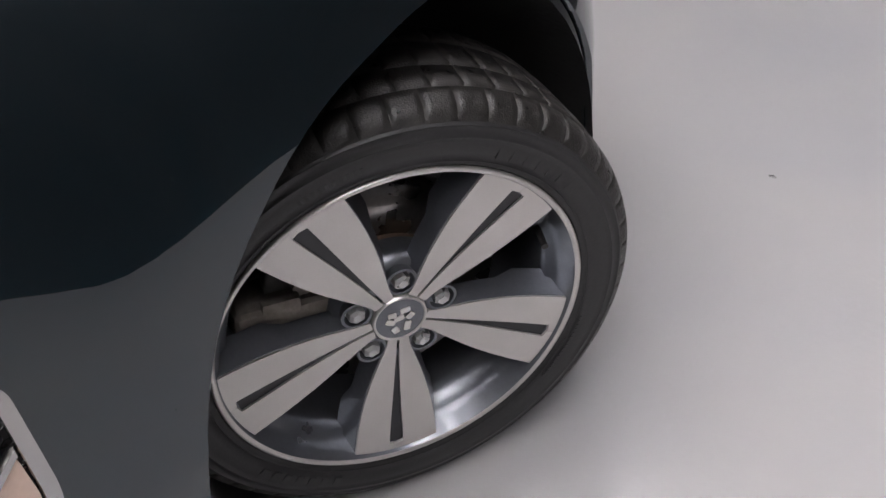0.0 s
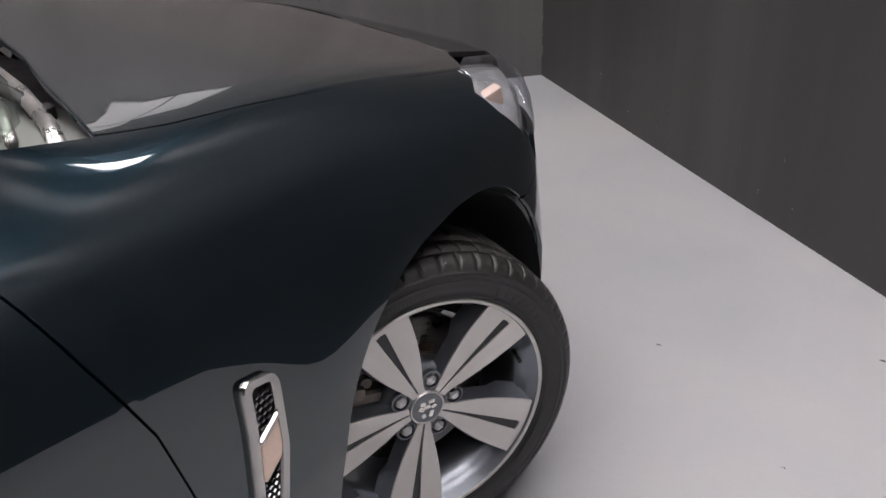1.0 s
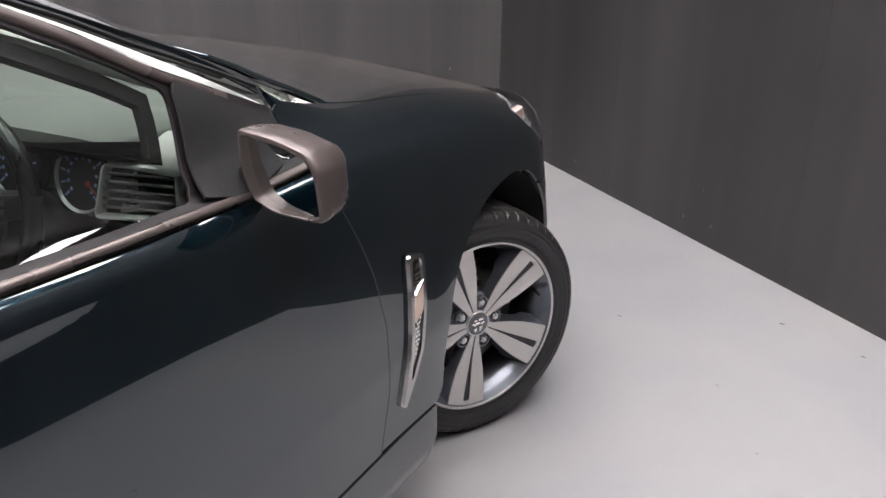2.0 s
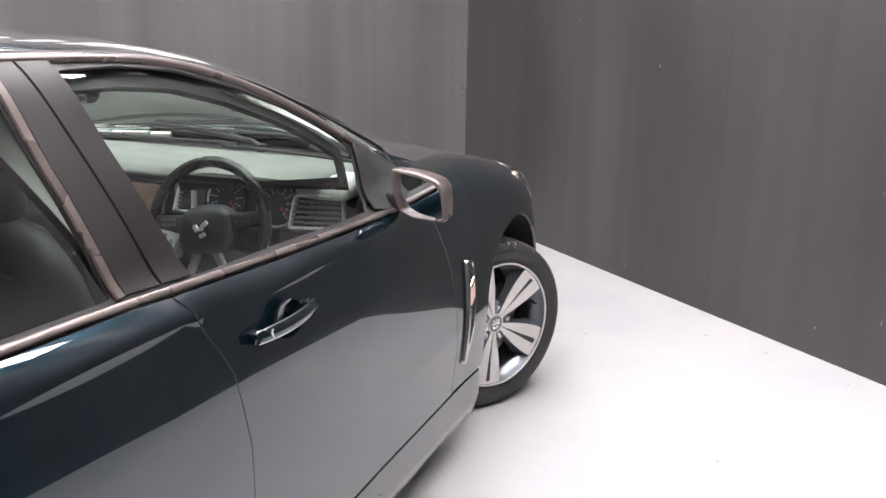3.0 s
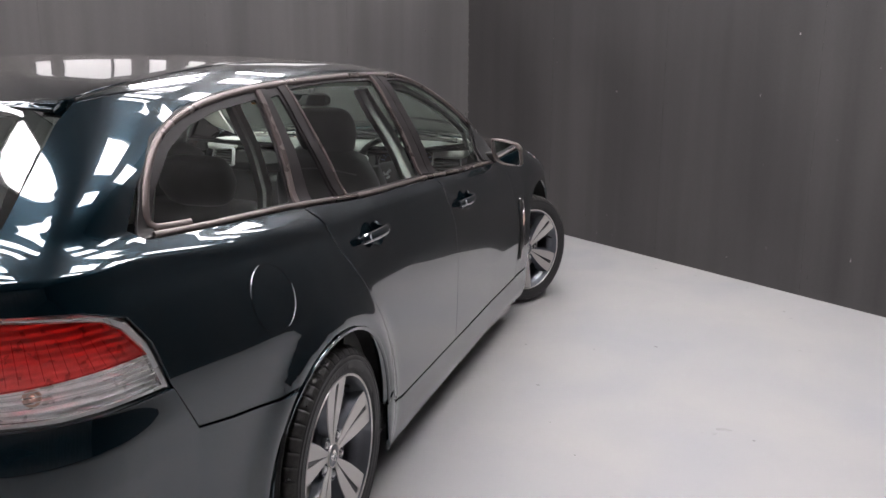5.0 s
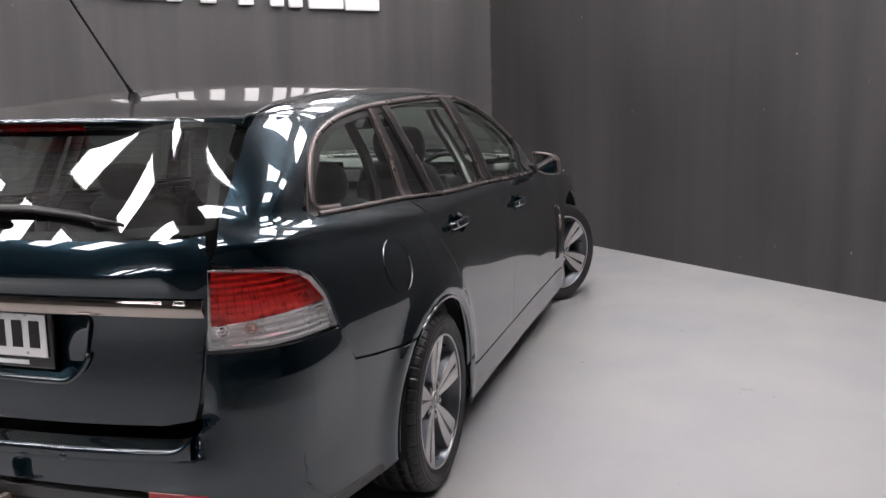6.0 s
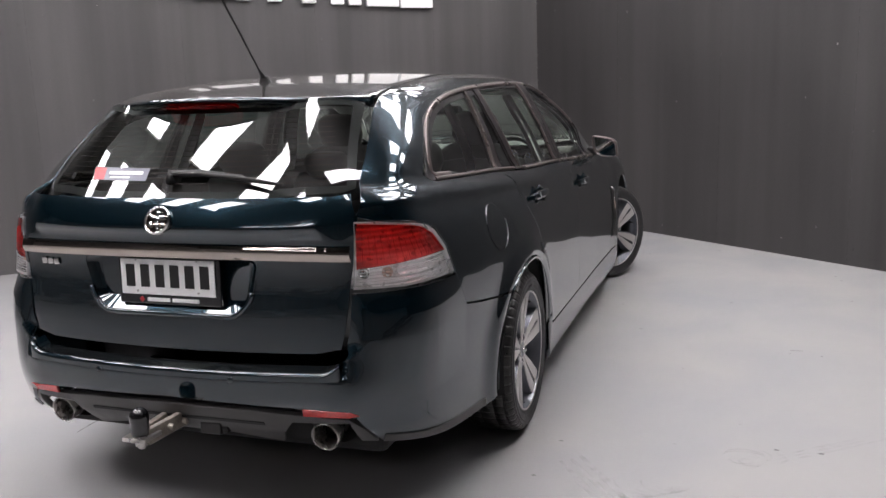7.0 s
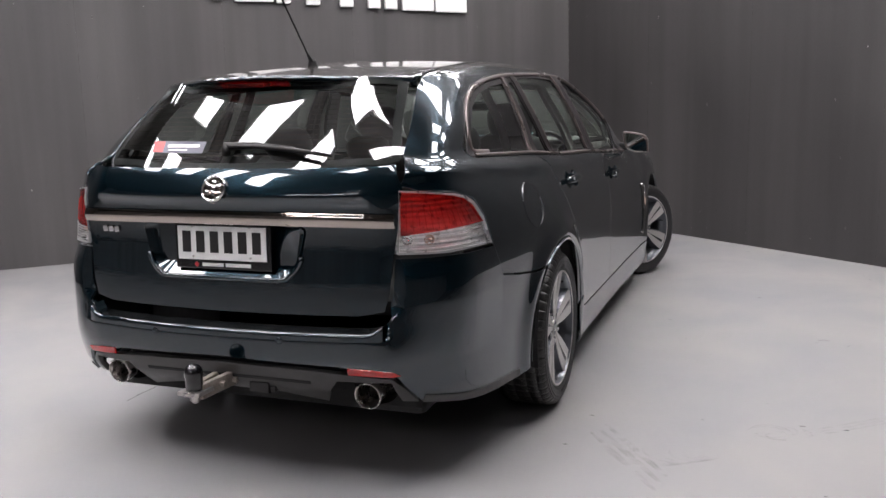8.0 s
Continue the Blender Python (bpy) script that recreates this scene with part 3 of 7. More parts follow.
both_sides("front_door", side_pts(SHUT_F + SHUT_B[::-1] + belt_row(1.12, 2.19, 0.013, 6)), PAINT, step=0.028)
both_sides("rear_door", side_pts(SHUT_B + SHUT_C[::-1] + belt_row(0.05, 1.07, 0.013, 6)), PAINT, step=0.028)
WING_TOP = [(0.745, 2.444, 1.021), (0.763, 2.544, 1.007), (0.772, 2.655, 0.997), (0.786, 2.798, 0.979), (0.796, 2.971, 0.955), (0.793, 3.128, 0.931), (0.785, 3.256, 0.907)]
fender = skin_pts(SHUT_F[::-1]) + [(0.862, 2.208, 0.960), (0.845, 2.212, 1.0), (0.80, 2.224, 1.074), (0.775, 2.262, 1.078), (0.765, 2.33, 1.058), (0.755, 2.39, 1.04)] + WING_TOP + \
    [(0.822, 3.251, 0.892), (0.858, 3.198, 0.878), (0.891, 3.224, 0.835), (0.908, 3.295, 0.759), (0.903, 3.350, 0.684), (0.938, 3.248, 0.659)]
fender += skin_pts(arch_f(47, 184, 30))
both_sides("front_wing", fender + skin_pts([(2.545, 0.314), (2.30, 0.312)]), PAINT, way=(0.8, 0, 0.6), step=0.026)
both_sides("sill", side_pts([(2.552, 0.216), (2.540, 0.309), (2.296, 0.305), (1.4, 0.300), (0.54, 0.308), (0.452, 0.323), (0.411, 0.350), (0.397, 0.388), (0.366, 0.350), (0.374, 0.22), (0.40, 0.165), (2.52, 0.150)]), PAINT, step=0.03)
SEAM = [tuple(p) for p in project([0.644, 0.602, 0.565, 0.530], [-1.004, -0.860, -0.72, -0.56], [1.029, 1.100, 1.21, 1.342], np.array([0.39, -0.92, 0.0]))]
QUARTER = skin_pts(SHUT_C[:7]) + side_pts([p for p in ARCH_R if p[0] > 0] + [p for p in ARCH_R if p[0] <= 0 and p[1] > 0.632])
QUARTER += [(0.91, -0.33, 0.643), (0.88, -0.50, 0.664), (0.866, -0.612, 0.685), (0.851, -0.678, 0.803), (0.830, -0.706, 0.907), (0.812, -0.750, 0.972), (0.780, -0.84, 1.003),
            (0.71, -0.955, 1.022), *SEAM, (0.545, -0.540, 1.384),
            (0.59, -0.36, 1.400), (0.64, -0.17, 1.392)]
DLO = [(2.205, 0.960), (2.220, 1.060), (1.95, 1.178), (1.855, 1.235), (1.70, 1.312), (1.55, 1.364), (1.43, 1.391), (1.30, 1.410), (1.0, 1.424), (0.60, 1.424),
       (0.15, 1.411), (-0.12, 1.390), (-0.31, 1.356), (-0.44, 1.305), (-0.545, 1.21), (-0.61, 1.110)]
QUARTER += side_pts(DLO[11:], 0.7) + skin_pts([(y, float(belt(y)) - 0.0115) for y in (-0.59, -0.45, -0.3, -0.15, -0.02)])
both_sides("rear_wing", QUARTER, PAINT, way=(0.8, -0.5, 0.32), step=0.026)
both_sides("roof_rail", side_pts(DLO[11:0:-1], 0.66) + [(0.785, 2.25, 1.078), (0.768, 2.28, 1.072), (0.70, 2.10, 1.165), (0.64, 1.87, 1.29), (0.578, 1.64, 1.41), (0.555, 1.47, 1.457),
           (0.545, 1.0, 1.475), (0.545, 0.2, 1.467), (0.555, -0.3, 1.425), (0.545, -0.540, 1.384), (0.59, -0.36, 1.400)], PAINT, way=(0.62, 0, 0.78), step=0.026, gap=0.0015)
part("roof", panel_mesh("roof", [(0, -0.72, 1.4), (0.35, -0.640, 1.4), (0.535, -0.530, 1.38), (0.548, -0.3, 1.41), (0.540, 0.2, 1.45), (0.540, 1.0, 1.46), (0.55, 1.46, 1.45), (0.568, 1.62, 1.42),
      (0.3, 1.71, 1.43), (0, 1.74, 1.43)], way=(0, 0, 1), both=True, step=0.035), PAINT, car)
part("bonnet", panel_mesh("bonnet", [(0, 2.655, 1), (0.13, 2.652, 1), (0.27, 2.635, 1), (0.40, 2.59, 1), (0.53, 2.530, 1), (0.63, 2.49, 1.03), (0.69, 2.465, 1.03)] + [(x - 0.002, y, z) for x, y, z in WING_TOP] + [
      (0.76, 3.285, 0.905), (0.68, 3.37, 0.9), (0.5, 3.47, 0.9), (0.25, 3.54, 0.9), (0, 3.57, 0.9)], way=(0, 0, 1), both=True, step=0.026), PAINT, car)
part("windscreen", panel_mesh("windscreen", [(0, 2.60, 1.03), (0.3, 2.565, 1.03), (0.5, 2.50, 1.04), (0.68, 2.40, 1.05), (0.762, 2.31, 1.062), (0.692, 2.10, 1.165), (0.632, 1.87, 1.29), (0.570, 1.64, 1.41), (0.3, 1.72, 1.43), (0, 1.75, 1.43)],
      way=(0, 0.45, 0.9), both=True, step=0.04, lift=-0.004, depth=0.004), SCREENGLASS, car, "clear tinted windscreen").visible_shadow = False

# doors' upper frames, window trim and panes
HOLE = list(map(tuple, shrink(DLO + belt_row(-0.56, 2.16, 0.0, 14), 0.014)))[1:15]
HOLE = HOLE + belt_row(-0.560, 2.06, -0.002, 14)
both_sides("window_rubber", side_pts(DLO + belt_row(-0.60, 2.20, 0.009, 14)), PILLARTRIM, "black rubber behind the window trim", step=0.014, lift=0.0015, gap=0.0, holes=[side_pts(HOLE)], depth=0.012)
WIN_F = [(1.182, 1.018), (1.13, 1.17), (1.11, 1.251), (1.085, 1.388), (1.24, 1.387), (1.41, 1.368), (1.57, 1.326), (1.74, 1.262), (1.885, 1.188), (1.970, 1.138), (1.955, 1.06), (1.932, 0.980)]
WIN_R = [(0.322, 1.060), (0.285, 1.25), (0.258, 1.384), (0.40, 1.391), (0.60, 1.396), (0.93, 1.392), (0.945, 1.25), (0.985, 1.034)]
WIN_Q = [(0.112, 1.074), (0.135, 1.22), (0.138, 1.366), (0.192, 1.371), (0.215, 1.22), (0.252, 1.066)]
WIN_D = [(-0.566, 1.108), (-0.505, 1.190), (-0.405, 1.268), (-0.29, 1.317), (-0.14, 1.346), (0.062, 1.364), (0.052, 1.28), (0.0, 1.086)]
both_sides("window_pillar", side_pts(HOLE), PILLARTRIM, "black pillars between the side windows", step=0.02, lift=-0.003, gap=-0.006,
           holes=[side_pts(rounded(shrink(w, -0.006), 0.012 if w is WIN_Q else 0.022)) for w in (WIN_F, WIN_R, WIN_Q, WIN_D)], depth=0.007)
for w in (WIN_F, WIN_R, WIN_Q, WIN_D):
    for ob in both_sides("side_window", side_pts(rounded(shrink(w, -0.010), 0.012 if w is WIN_Q else 0.022)), SIDEGLASS, "green tinted side window glass", step=0.06, lift=-0.008, gap=0, depth=0):
        ob.visible_shadow = False

ring_a, ring_b = shrink(WIN_F, 0.014), shrink(WIN_F, 0.038)
both_sides("inner_door_frame", side_pts([tuple(p) for p in ring_a[3:12]] + [tuple(p) for p in ring_b[11:2:-1]], 0.75), BLACK, "black inner frame of the front door", step=0.04, lift=-0.028, gap=0, depth=0.015)

# tailgate, rear window and bumper
TAILGATE = [(0, -1, 1.0925), (0.3, -1, 1.0925), (0.55, -0.95, 1.0945), (0.607, -0.93, 1.098), (0.640, -0.95, 1.025), (0.630, -0.95, 0.90), (0.612, -0.95, 0.80), (0.600, -0.95, 0.68), (0.584, -0.97, 0.622), (0.5, -1, 0.606), (0, -1, 0.606)]
RECESS = rounded([(-0.328, 0.902), (0.328, 0.902), (0.298, 0.77), (0.248, 0.720), (-0.248, 0.720), (-0.298, 0.77)], 0.03)
part("tailgate", panel_mesh("tailgate", TAILGATE + [(-x, y, z) for x, y, z in TAILGATE[-2:0:-1]], holes=[[(x, -1.02, z) for x, z in RECESS]], way=(0, -1, 0.0), step=0.026), PAINT, car)
part("rear_window", panel_mesh("rear_window", [(0, -1.01, 1.082), (0.3, -1.0, 1.082), (0.57, -0.95, 1.085), *SEAM[1:], (0.505, -0.60, 1.358), (0.3, -0.73, 1.370), (0, -0.78, 1.372)],
     way=(0, -0.8, 0.6), both=True, step=0.04, lift=-0.003, depth=0.004, field=rear_pane), REARGLASS, car, "dark tinted rear window").visible_shadow = False
BUMPER = [(0, -1.08, 0.533), (0.3, -1.07, 0.533), (0.5, -1.04, 0.533), (0.558, -1.02, 0.534), (0.564, -1.02, 0.575), (0.578, -1.0, 0.613), (0.596, -1.0, 0.68), (0.606, -0.99, 0.798), (0.756, -0.905, 0.799), (0.852, -0.672, 0.797),
          (0.864, -0.607, 0.680), (0.883, -0.49, 0.659), (0.91, -0.33, 0.639)] + side_pts(arc(0, 0.345, 0.369, 127, 190, 12)) + \
         [(0.87, -0.45, 0.262), (0.83, -0.62, 0.270), (0.75, -0.82, 0.285), (0.668, -0.94, 0.305), (0.645, -1.0, 0.36), (0.615, -1.045, 0.425), (0.42, -1.09, 0.446), (0, -1.12, 0.462)]
part("rear_bumper", panel_mesh("rear_bumper", BUMPER, way=(0.72, -0.70, 0), both=True, step=0.010, depth=0.04), PAINT, car)
bm = bmesh.new()
rows = []
for x in np.linspace(-0.590, 0.590, 81):
    edge = project([x], [-1.0], [0.530], np.array([0, -1.0, 0]))[0][1]
    rise = 0.020 * (max(0.0, abs(x) - 0.53) / 0.049) ** 2
    turn = [(edge + 0.0002, 0.5315), (edge + 0.0004, 0.542)] + [(edge + 0.0005 + 0.013 * (1 - math.cos(radians(a))), 0.545 + 0.013 * math.sin(radians(a))) for a in range(0, 91, 10)]
    rows.append([bm.verts.new((x, y, z + (rise if z > 0.54 else 0))) for y, z in turn + [(edge + 0.030, 0.5588), (edge + 0.048, 0.561), (edge + 0.070, 0.563)]])
for a, b in zip(rows, rows[1:]):
    for k in range(len(a) - 1):
        bm.faces.new((a[k], b[k], b[k + 1], a[k + 1]))
bmesh.ops.recalc_face_normals(bm, faces=bm.faces)
part("bumper_ledge", smooth(bm, 60), PAINT, car, "step along the top of the rear bumper")
part("front_grille", panel_mesh("front_grille", [(0, 3.58, 0.87), (0.25, 3.55, 0.87), (0.5, 3.48, 0.87), (0.66, 3.40, 0.87), (0.66, 3.50, 0.80), (0.70, 3.50, 0.745), (0.4, 3.65, 0.70), (0, 3.7, 0.70)], way=(0, 0.9, 0.44), both=True, step=0.04), GLOSSBLACK, car, "gloss black front grille")
part("front_bumper", panel_mesh("front_bumper", [(0, 3.7, 0.70), (0.4, 3.65, 0.70), (0.7, 3.5, 0.74), (0.88, 3.36, 0.74), (0.903, 3.352, 0.684), (0.938, 3.252, 0.655)] + skin_pts(arch_f(46, -24, 12)) +
      [(0.85, 3.4, 0.19), (0.5, 3.65, 0.18), (0, 3.7, 0.18)], way=(0.7, 0.72, 0), both=True, step=0.03), PAINT, car)
# wheels: the axle along local x, outer face to +x
def lug_angles():
    return [math.radians(90 + 72 * k) for k in range(5)]


def wheel(spin=0.0):
    hub = new("wheel")
    tyre_profile = [(0.085, 0.232), (0.100, 0.236), (0.108, 0.246), (0.1155, 0.262), (0.1180, 0.276), (0.1165, 0.292), (0.1115, 0.304), (0.1105, 0.3055), (0.104, 0.316), (0.095, 0.3245), (0.0835, 0.3305), (0.0745, 0.3340),
                    (0.073, 0.3300), (0.069, 0.3300), (0.0675, 0.3350), (0.032, 0.338), (0.0305, 0.3335), (0.0265, 0.3335), (0.025, 0.338)]
    full = tyre_profile + [(-a, r) for a, r in tyre_profile[::-1]]
    grow = lambda r: float(np.interp(r, [0.20, 0.2385, 0.300, 0.338], [0.206, 0.2455, 0.3000, 0.3310]))
    slim = lambda a: math.copysign(min(abs(a), 0.098) + 0.62 * max(abs(a) - 0.098, 0), a)
    full = [(slim(a), grow(r)) for a, r in full]
    n = len(full)
    ribs = {8, 9, 10, 11, n - 9, n - 10, n - 11, n - 12}
    inner = {14, 15, 18, 19, n - 15, n - 16}
    cuts = (0.0, 0.012, 0.050, 0.062, 0.30, 0.50, 0.512, 0.540, 0.552, 0.78)
    turns = [2 * math.pi * (k + c) / 52 for k in range(52) for c in cuts]
    def cut(i, k):
        c = k % 10
        if i in ribs and c in (1, 2):
            return -0.0045
        if i in inner and c in (6, 7):
            return -0.003
        return 0
    bm = bmesh.new()
    revolve(bm, full, len(turns), tweak=cut, angles=turns)
    smooth(bm, 28)
    tyre = part("tyre", bm, TREADMAT, hub, "black tyre with worn tread")
    bm = bmesh.new()
    ring = [(slim(a), grow(r)) for a, r in [(0.1005, 0.2375), (0.1095, 0.2475), (0.1170, 0.262), (0.1195, 0.276), (0.1180, 0.2915), (0.1125, 0.3035), (0.1090, 0.3055)]]
    bead = list(ring)
    for r, w in ((0.2545, 0.0014), (0.287, 0.0014), (0.300, 0.0010)):
        a = float(np.interp(r, [p[1] for p in ring], [p[0] for p in ring]))
        bead += [(a, r - w), (a + 0.0013, r - w / 2), (a + 0.0013, r + w / 2), (a, r + w)]
    bead.sort(key=lambda p: p[1])
    revolve(bm, bead, 144)
    smooth(bm, 25)
    part("sidewall", bm, RUBBER, tyre, "black rubber sidewall")
    # raised lettering stands as plain bars
    bm = bmesh.new()
    for a0, count, r, h, step in ((200, 7, 0.272, 0.018, 4.2), (20, 7, 0.272, 0.018, 4.2), (100, 16, 0.262, 0.006, 1.6), (280, 16, 0.262, 0.006, 1.6), (330, 10, 0.270, 0.007, 1.7)):
        for k in range(count):
            t = radians(a0 + k * step)
            made = box(bm, (0.0012, 0.010 if h > 0.01 else 0.004, h), (0, 0, 0))
            a = np.interp(r, [p[1] for p in ring], [p[0] for p in ring]) + 0.0002
            bmesh.ops.transform(bm, matrix=Matrix.Rotation(-t, 4, "X") @ Matrix.Translation((a, 0, r)), verts=made)
    tagged(part("sidewall_lettering", bm, RUBBER, tyre, "raised rubber marks"), kind="stuff")
    # rim barrel and lip
    bm = bmesh.new()
    revolve(bm, [(0.097, 0.2385), (0.1035, 0.2385), (0.1050, 0.2365), (0.1045, 0.2330), (0.1020, 0.2310)], 144)
    smooth(bm, 30)
    rim = part("rim", bm, MACHINED, hub, "machined bright rim edge")
    bm = bmesh.new()
    revolve(bm, [(0.1020, 0.2312), (0.094, 0.2285), (0.082, 0.2235), (0.066, 0.2185), (0.062, 0.2105), (0.030, 0.2065), (-0.06, 0.205), (-0.10, 0.222), (-0.105, 0.236)], 144)
    smooth(bm, 30)
    part("barrel", bm, GREYALLOY, rim, "grey painted barrel")
    # spokes
    face = lambda r: 0.076 + 0.021 * (max(r - 0.04, 0) / 0.19) ** 1.4
    def sweep(bm, rows, back, lift=0.0):
        """rows: (radius, left, right); a bar with its face at face(r) and its back lower."""
        top, bot = [], []
        for r, a, b, d in rows:
            top.append((bm.verts.new((face(r) + lift, a, r)), bm.verts.new((face(r) + lift, b, r))))
            bot.append((bm.verts.new((face(r) + lift - back - d, a - d * 0.55, r)), bm.verts.new((face(r) + lift - back - d, b + d * 0.55, r))))
        for (a, b), (c, d), (e, f), (g, h) in zip(top, top[1:], bot, bot[1:]):
            bm.faces.new((a, b, d, c)), bm.faces.new((e, g, h, f)), bm.faces.new((a, c, g, e)), bm.faces.new((b, f, h, d))
        bm.faces.new((top[0][0], bot[0][0], bot[0][1], top[0][1])), bm.faces.new((top[-1][0], top[-1][1], bot[-1][1], bot[-1][0]))
        bmesh.ops.recalc_face_normals(bm, faces=bm.faces)
    outer = curve((0.030, 0.0135), (0.045, 0.0155), (0.062, 0.0210), (0.085, 0.0295), (0.115, 0.0395), (0.15, 0.0485), (0.19, 0.0555), (0.232, 0.0605))
    gap = curve((0.030, 0.0015), (0.06, 0.0022), (0.10, 0.0036), (0.15, 0.0064), (0.20, 0.0094), (0.232, 0.0108))
    slot = lambda r: float(gap(r)) if r < 0.2185 else 0.0002
    radii = [0.036, 0.045, 0.055, 0.068, 0.085, 0.105, 0.13, 0.155, 0.18, 0.205, 0.218, 0.2205, 0.2315]
    for k in range(5):
        turn = Matrix.Rotation(radians(36 + 72 * k + spin), 4, "X")
        for s in (-1, 1):
            bm = bmesh.new()
            rows = []
            for r in radii:
                a, b = float(slot(r)), float(outer(r))
                rows.append((r, min(s * a, s * b), max(s * a, s * b), 0.0))
            sweep(bm, rows, 0.004)
            bm.transform(turn)
            part("spoke_face", bm, MACHINED, hub, "machined bright spoke face")
        bm = bmesh.new()
        sweep(bm, [(r, -float(outer(r)) - 0.0012, float(outer(r)) + 0.0012, 0.016 + 0.010 * (r > 0.15)) for r in radii[2:]], 0.012, -0.0035 - 0.0)
        # pocket between the twin blades
        bm.transform(turn)
        part("spoke_body", bm, GREYALLOY, hub, "grey painted spoke flanks")
        bm = bmesh.new()
        rows = [(r, -slot(r) - 0.001, slot(r) + 0.001, 0.0) for r in radii[3:11]]
        sweep(bm, rows, 0.001, -0.0034)
        bm.transform(turn)
        part("slot", bm, SLOTGREY, hub, "dark slot between the twin spokes")
    bm = bmesh.new()
    revolve(bm, [(0.066, 0.0), (0.066, 0.040), (0.064, 0.056), (0.058, 0.078), (0.040, 0.086), (0.02, 0.086)], 60)
    smooth(bm, 30)
    part("hub_disc", bm, GREYALLOY, hub)
    bm = bmesh.new()
    revolve(bm, [(0.070, 0.0365), (0.0785, 0.0355), (0.0790, 0.0340), (0.0770, 0.0318)], 60)
    smooth(bm, 30)
    cap = part("centre_cap", bm, MACHINED, hub, "bright ring of the centre cap")
    bm = bmesh.new()
    revolve(bm, [(0.0775, 0.0), (0.0780, 0.02), (0.0770, 0.0320)], 48)
    smooth(bm, 30)
    part("cap_disc", bm, GREYALLOY, cap, "grey cap disc")
    bm = bmesh.new()
    for a, r, w in ((20, 0.016, 0.014), (70, 0.013, 0.012), (140, 0.015, 0.016), (200, 0.017, 0.012), (265, 0.013, 0.014), (310, 0.015, 0.012), (330, 0.004, 0.014)):
        box(bm, (0.003, w, 0.0095), (0.0785, r * math.sin(radians(a)), r * math.cos(radians(a))), (a * 0.6, 0, 0), bevel=0.002)
    tagged(part("emblem", bm, CHROME, cap, "plain bright emblem shapes"), kind="stuff")
    for k in range(5):
        t = radians(72 * k + spin)
        y, z = 0.0585 * math.sin(-t), 0.0585 * math.cos(t)
        bm = bmesh.new()
        revolve(bm, [(0.062, 0.0185), (0.0745, 0.0200), (0.0745, 0.0165), (0.058, 0.0150), (0.058, 0.0)], 28)
        bmesh.ops.translate(bm, vec=(0, y, z), verts=bm.verts)
        smooth(bm, 30)
        part("nut_seat", bm, GREYALLOY, hub)
        bm = bmesh.new()
        rod(bm, (0.058, y, z), (0.076, y, z), 0.0118, 0.0112, 6)
        rod(bm, (0.076, y, z), (0.0795, y, z), 0.0112, 0.006, 6)
        rod(bm, (0.058, y, z), (0.063, y, z), 0.0138, 0.0130, 20)
        part("wheel_nut", bm, SILVERTRIM, hub, "steel wheel nut")
    bm = bmesh.new()
    t = radians(spin - 72 + 6)
    rod(bm, (0.055, -0.207 * math.sin(t), 0.207 * math.cos(t)), (0.090, -0.200 * math.sin(t), 0.200 * math.cos(t)), 0.0045)
    part("valve", bm, BLACK, hub, "black rubber valve")
    for ob in list(hub.children) + list(rim.children) + list(cap.children):
        if ob is not tyre:
            ob.data.transform(Matrix.Diagonal((1, 1.028, 1.028, 1)))
    return hub


def brake(parent_name, at, turn, caliper_angle):
    base = new("brake")
    base.parent = car
    base.matrix_basis = pose(*at, 0, 0, turn)
    bm = bmesh.new()
    revolve(bm, [(0.012, 0.088), (0.012, 0.160), (-0.016, 0.160), (-0.016, 0.088)], 72, closed=True)
    smooth(bm, 30)
    part("brake_disc", bm, STEEL, base, "worn steel brake disc")
    bm = bmesh.new()
    revolve(bm, [(0.050, 0.02), (0.050, 0.070), (0.046, 0.078), (0.010, 0.088)], 48)
    smooth(bm, 30)
    part("disc_hat", bm, RUST, base, "rusty disc centre")
    bm = bmesh.new()
    box(bm, (0.070, 0.080, 0.130), (0.008, 0, 0.135), bevel=0.014, segments=3)
    box(bm, (0.020, 0.10, 0.05), (0.034, 0, 0.140), bevel=0.008)
    for s in (-1, 1):
        rod(bm, (-0.02, s * 0.05, 0.11), (0.03, s * 0.05, 0.11), 0.012)
    bm.transform(Matrix.Rotation(radians(caliper_angle), 4, "X"))
    smooth(bm, 35)
    part("caliper", bm, CASTGREY, base, "cast brake caliper")
    return base


STEER = 30.0
wheel_f = wheel()
wheel_f.parent = car
wheel_f.matrix_basis = pose(0.825, 2.953, 0.3315, 0, 0, -STEER) @ Matrix.Rotation(radians(-12), 4, "X")
copy_thing(wheel_f, pose(0.828, 0.006, 0.3315, 36, 0, 0))
copy_thing(wheel_f, pose(-0.825, 2.953, 0.3315, 30, 0, 180 - STEER))
copy_thing(wheel_f, pose(-0.828, 0.006, 0.3315, 50, 0, 180))
brake("brake", (0.825, 2.953, 0.3315), -STEER, 82)
brake("brake", (0.828, 0.006, 0.3315), 0, 80)

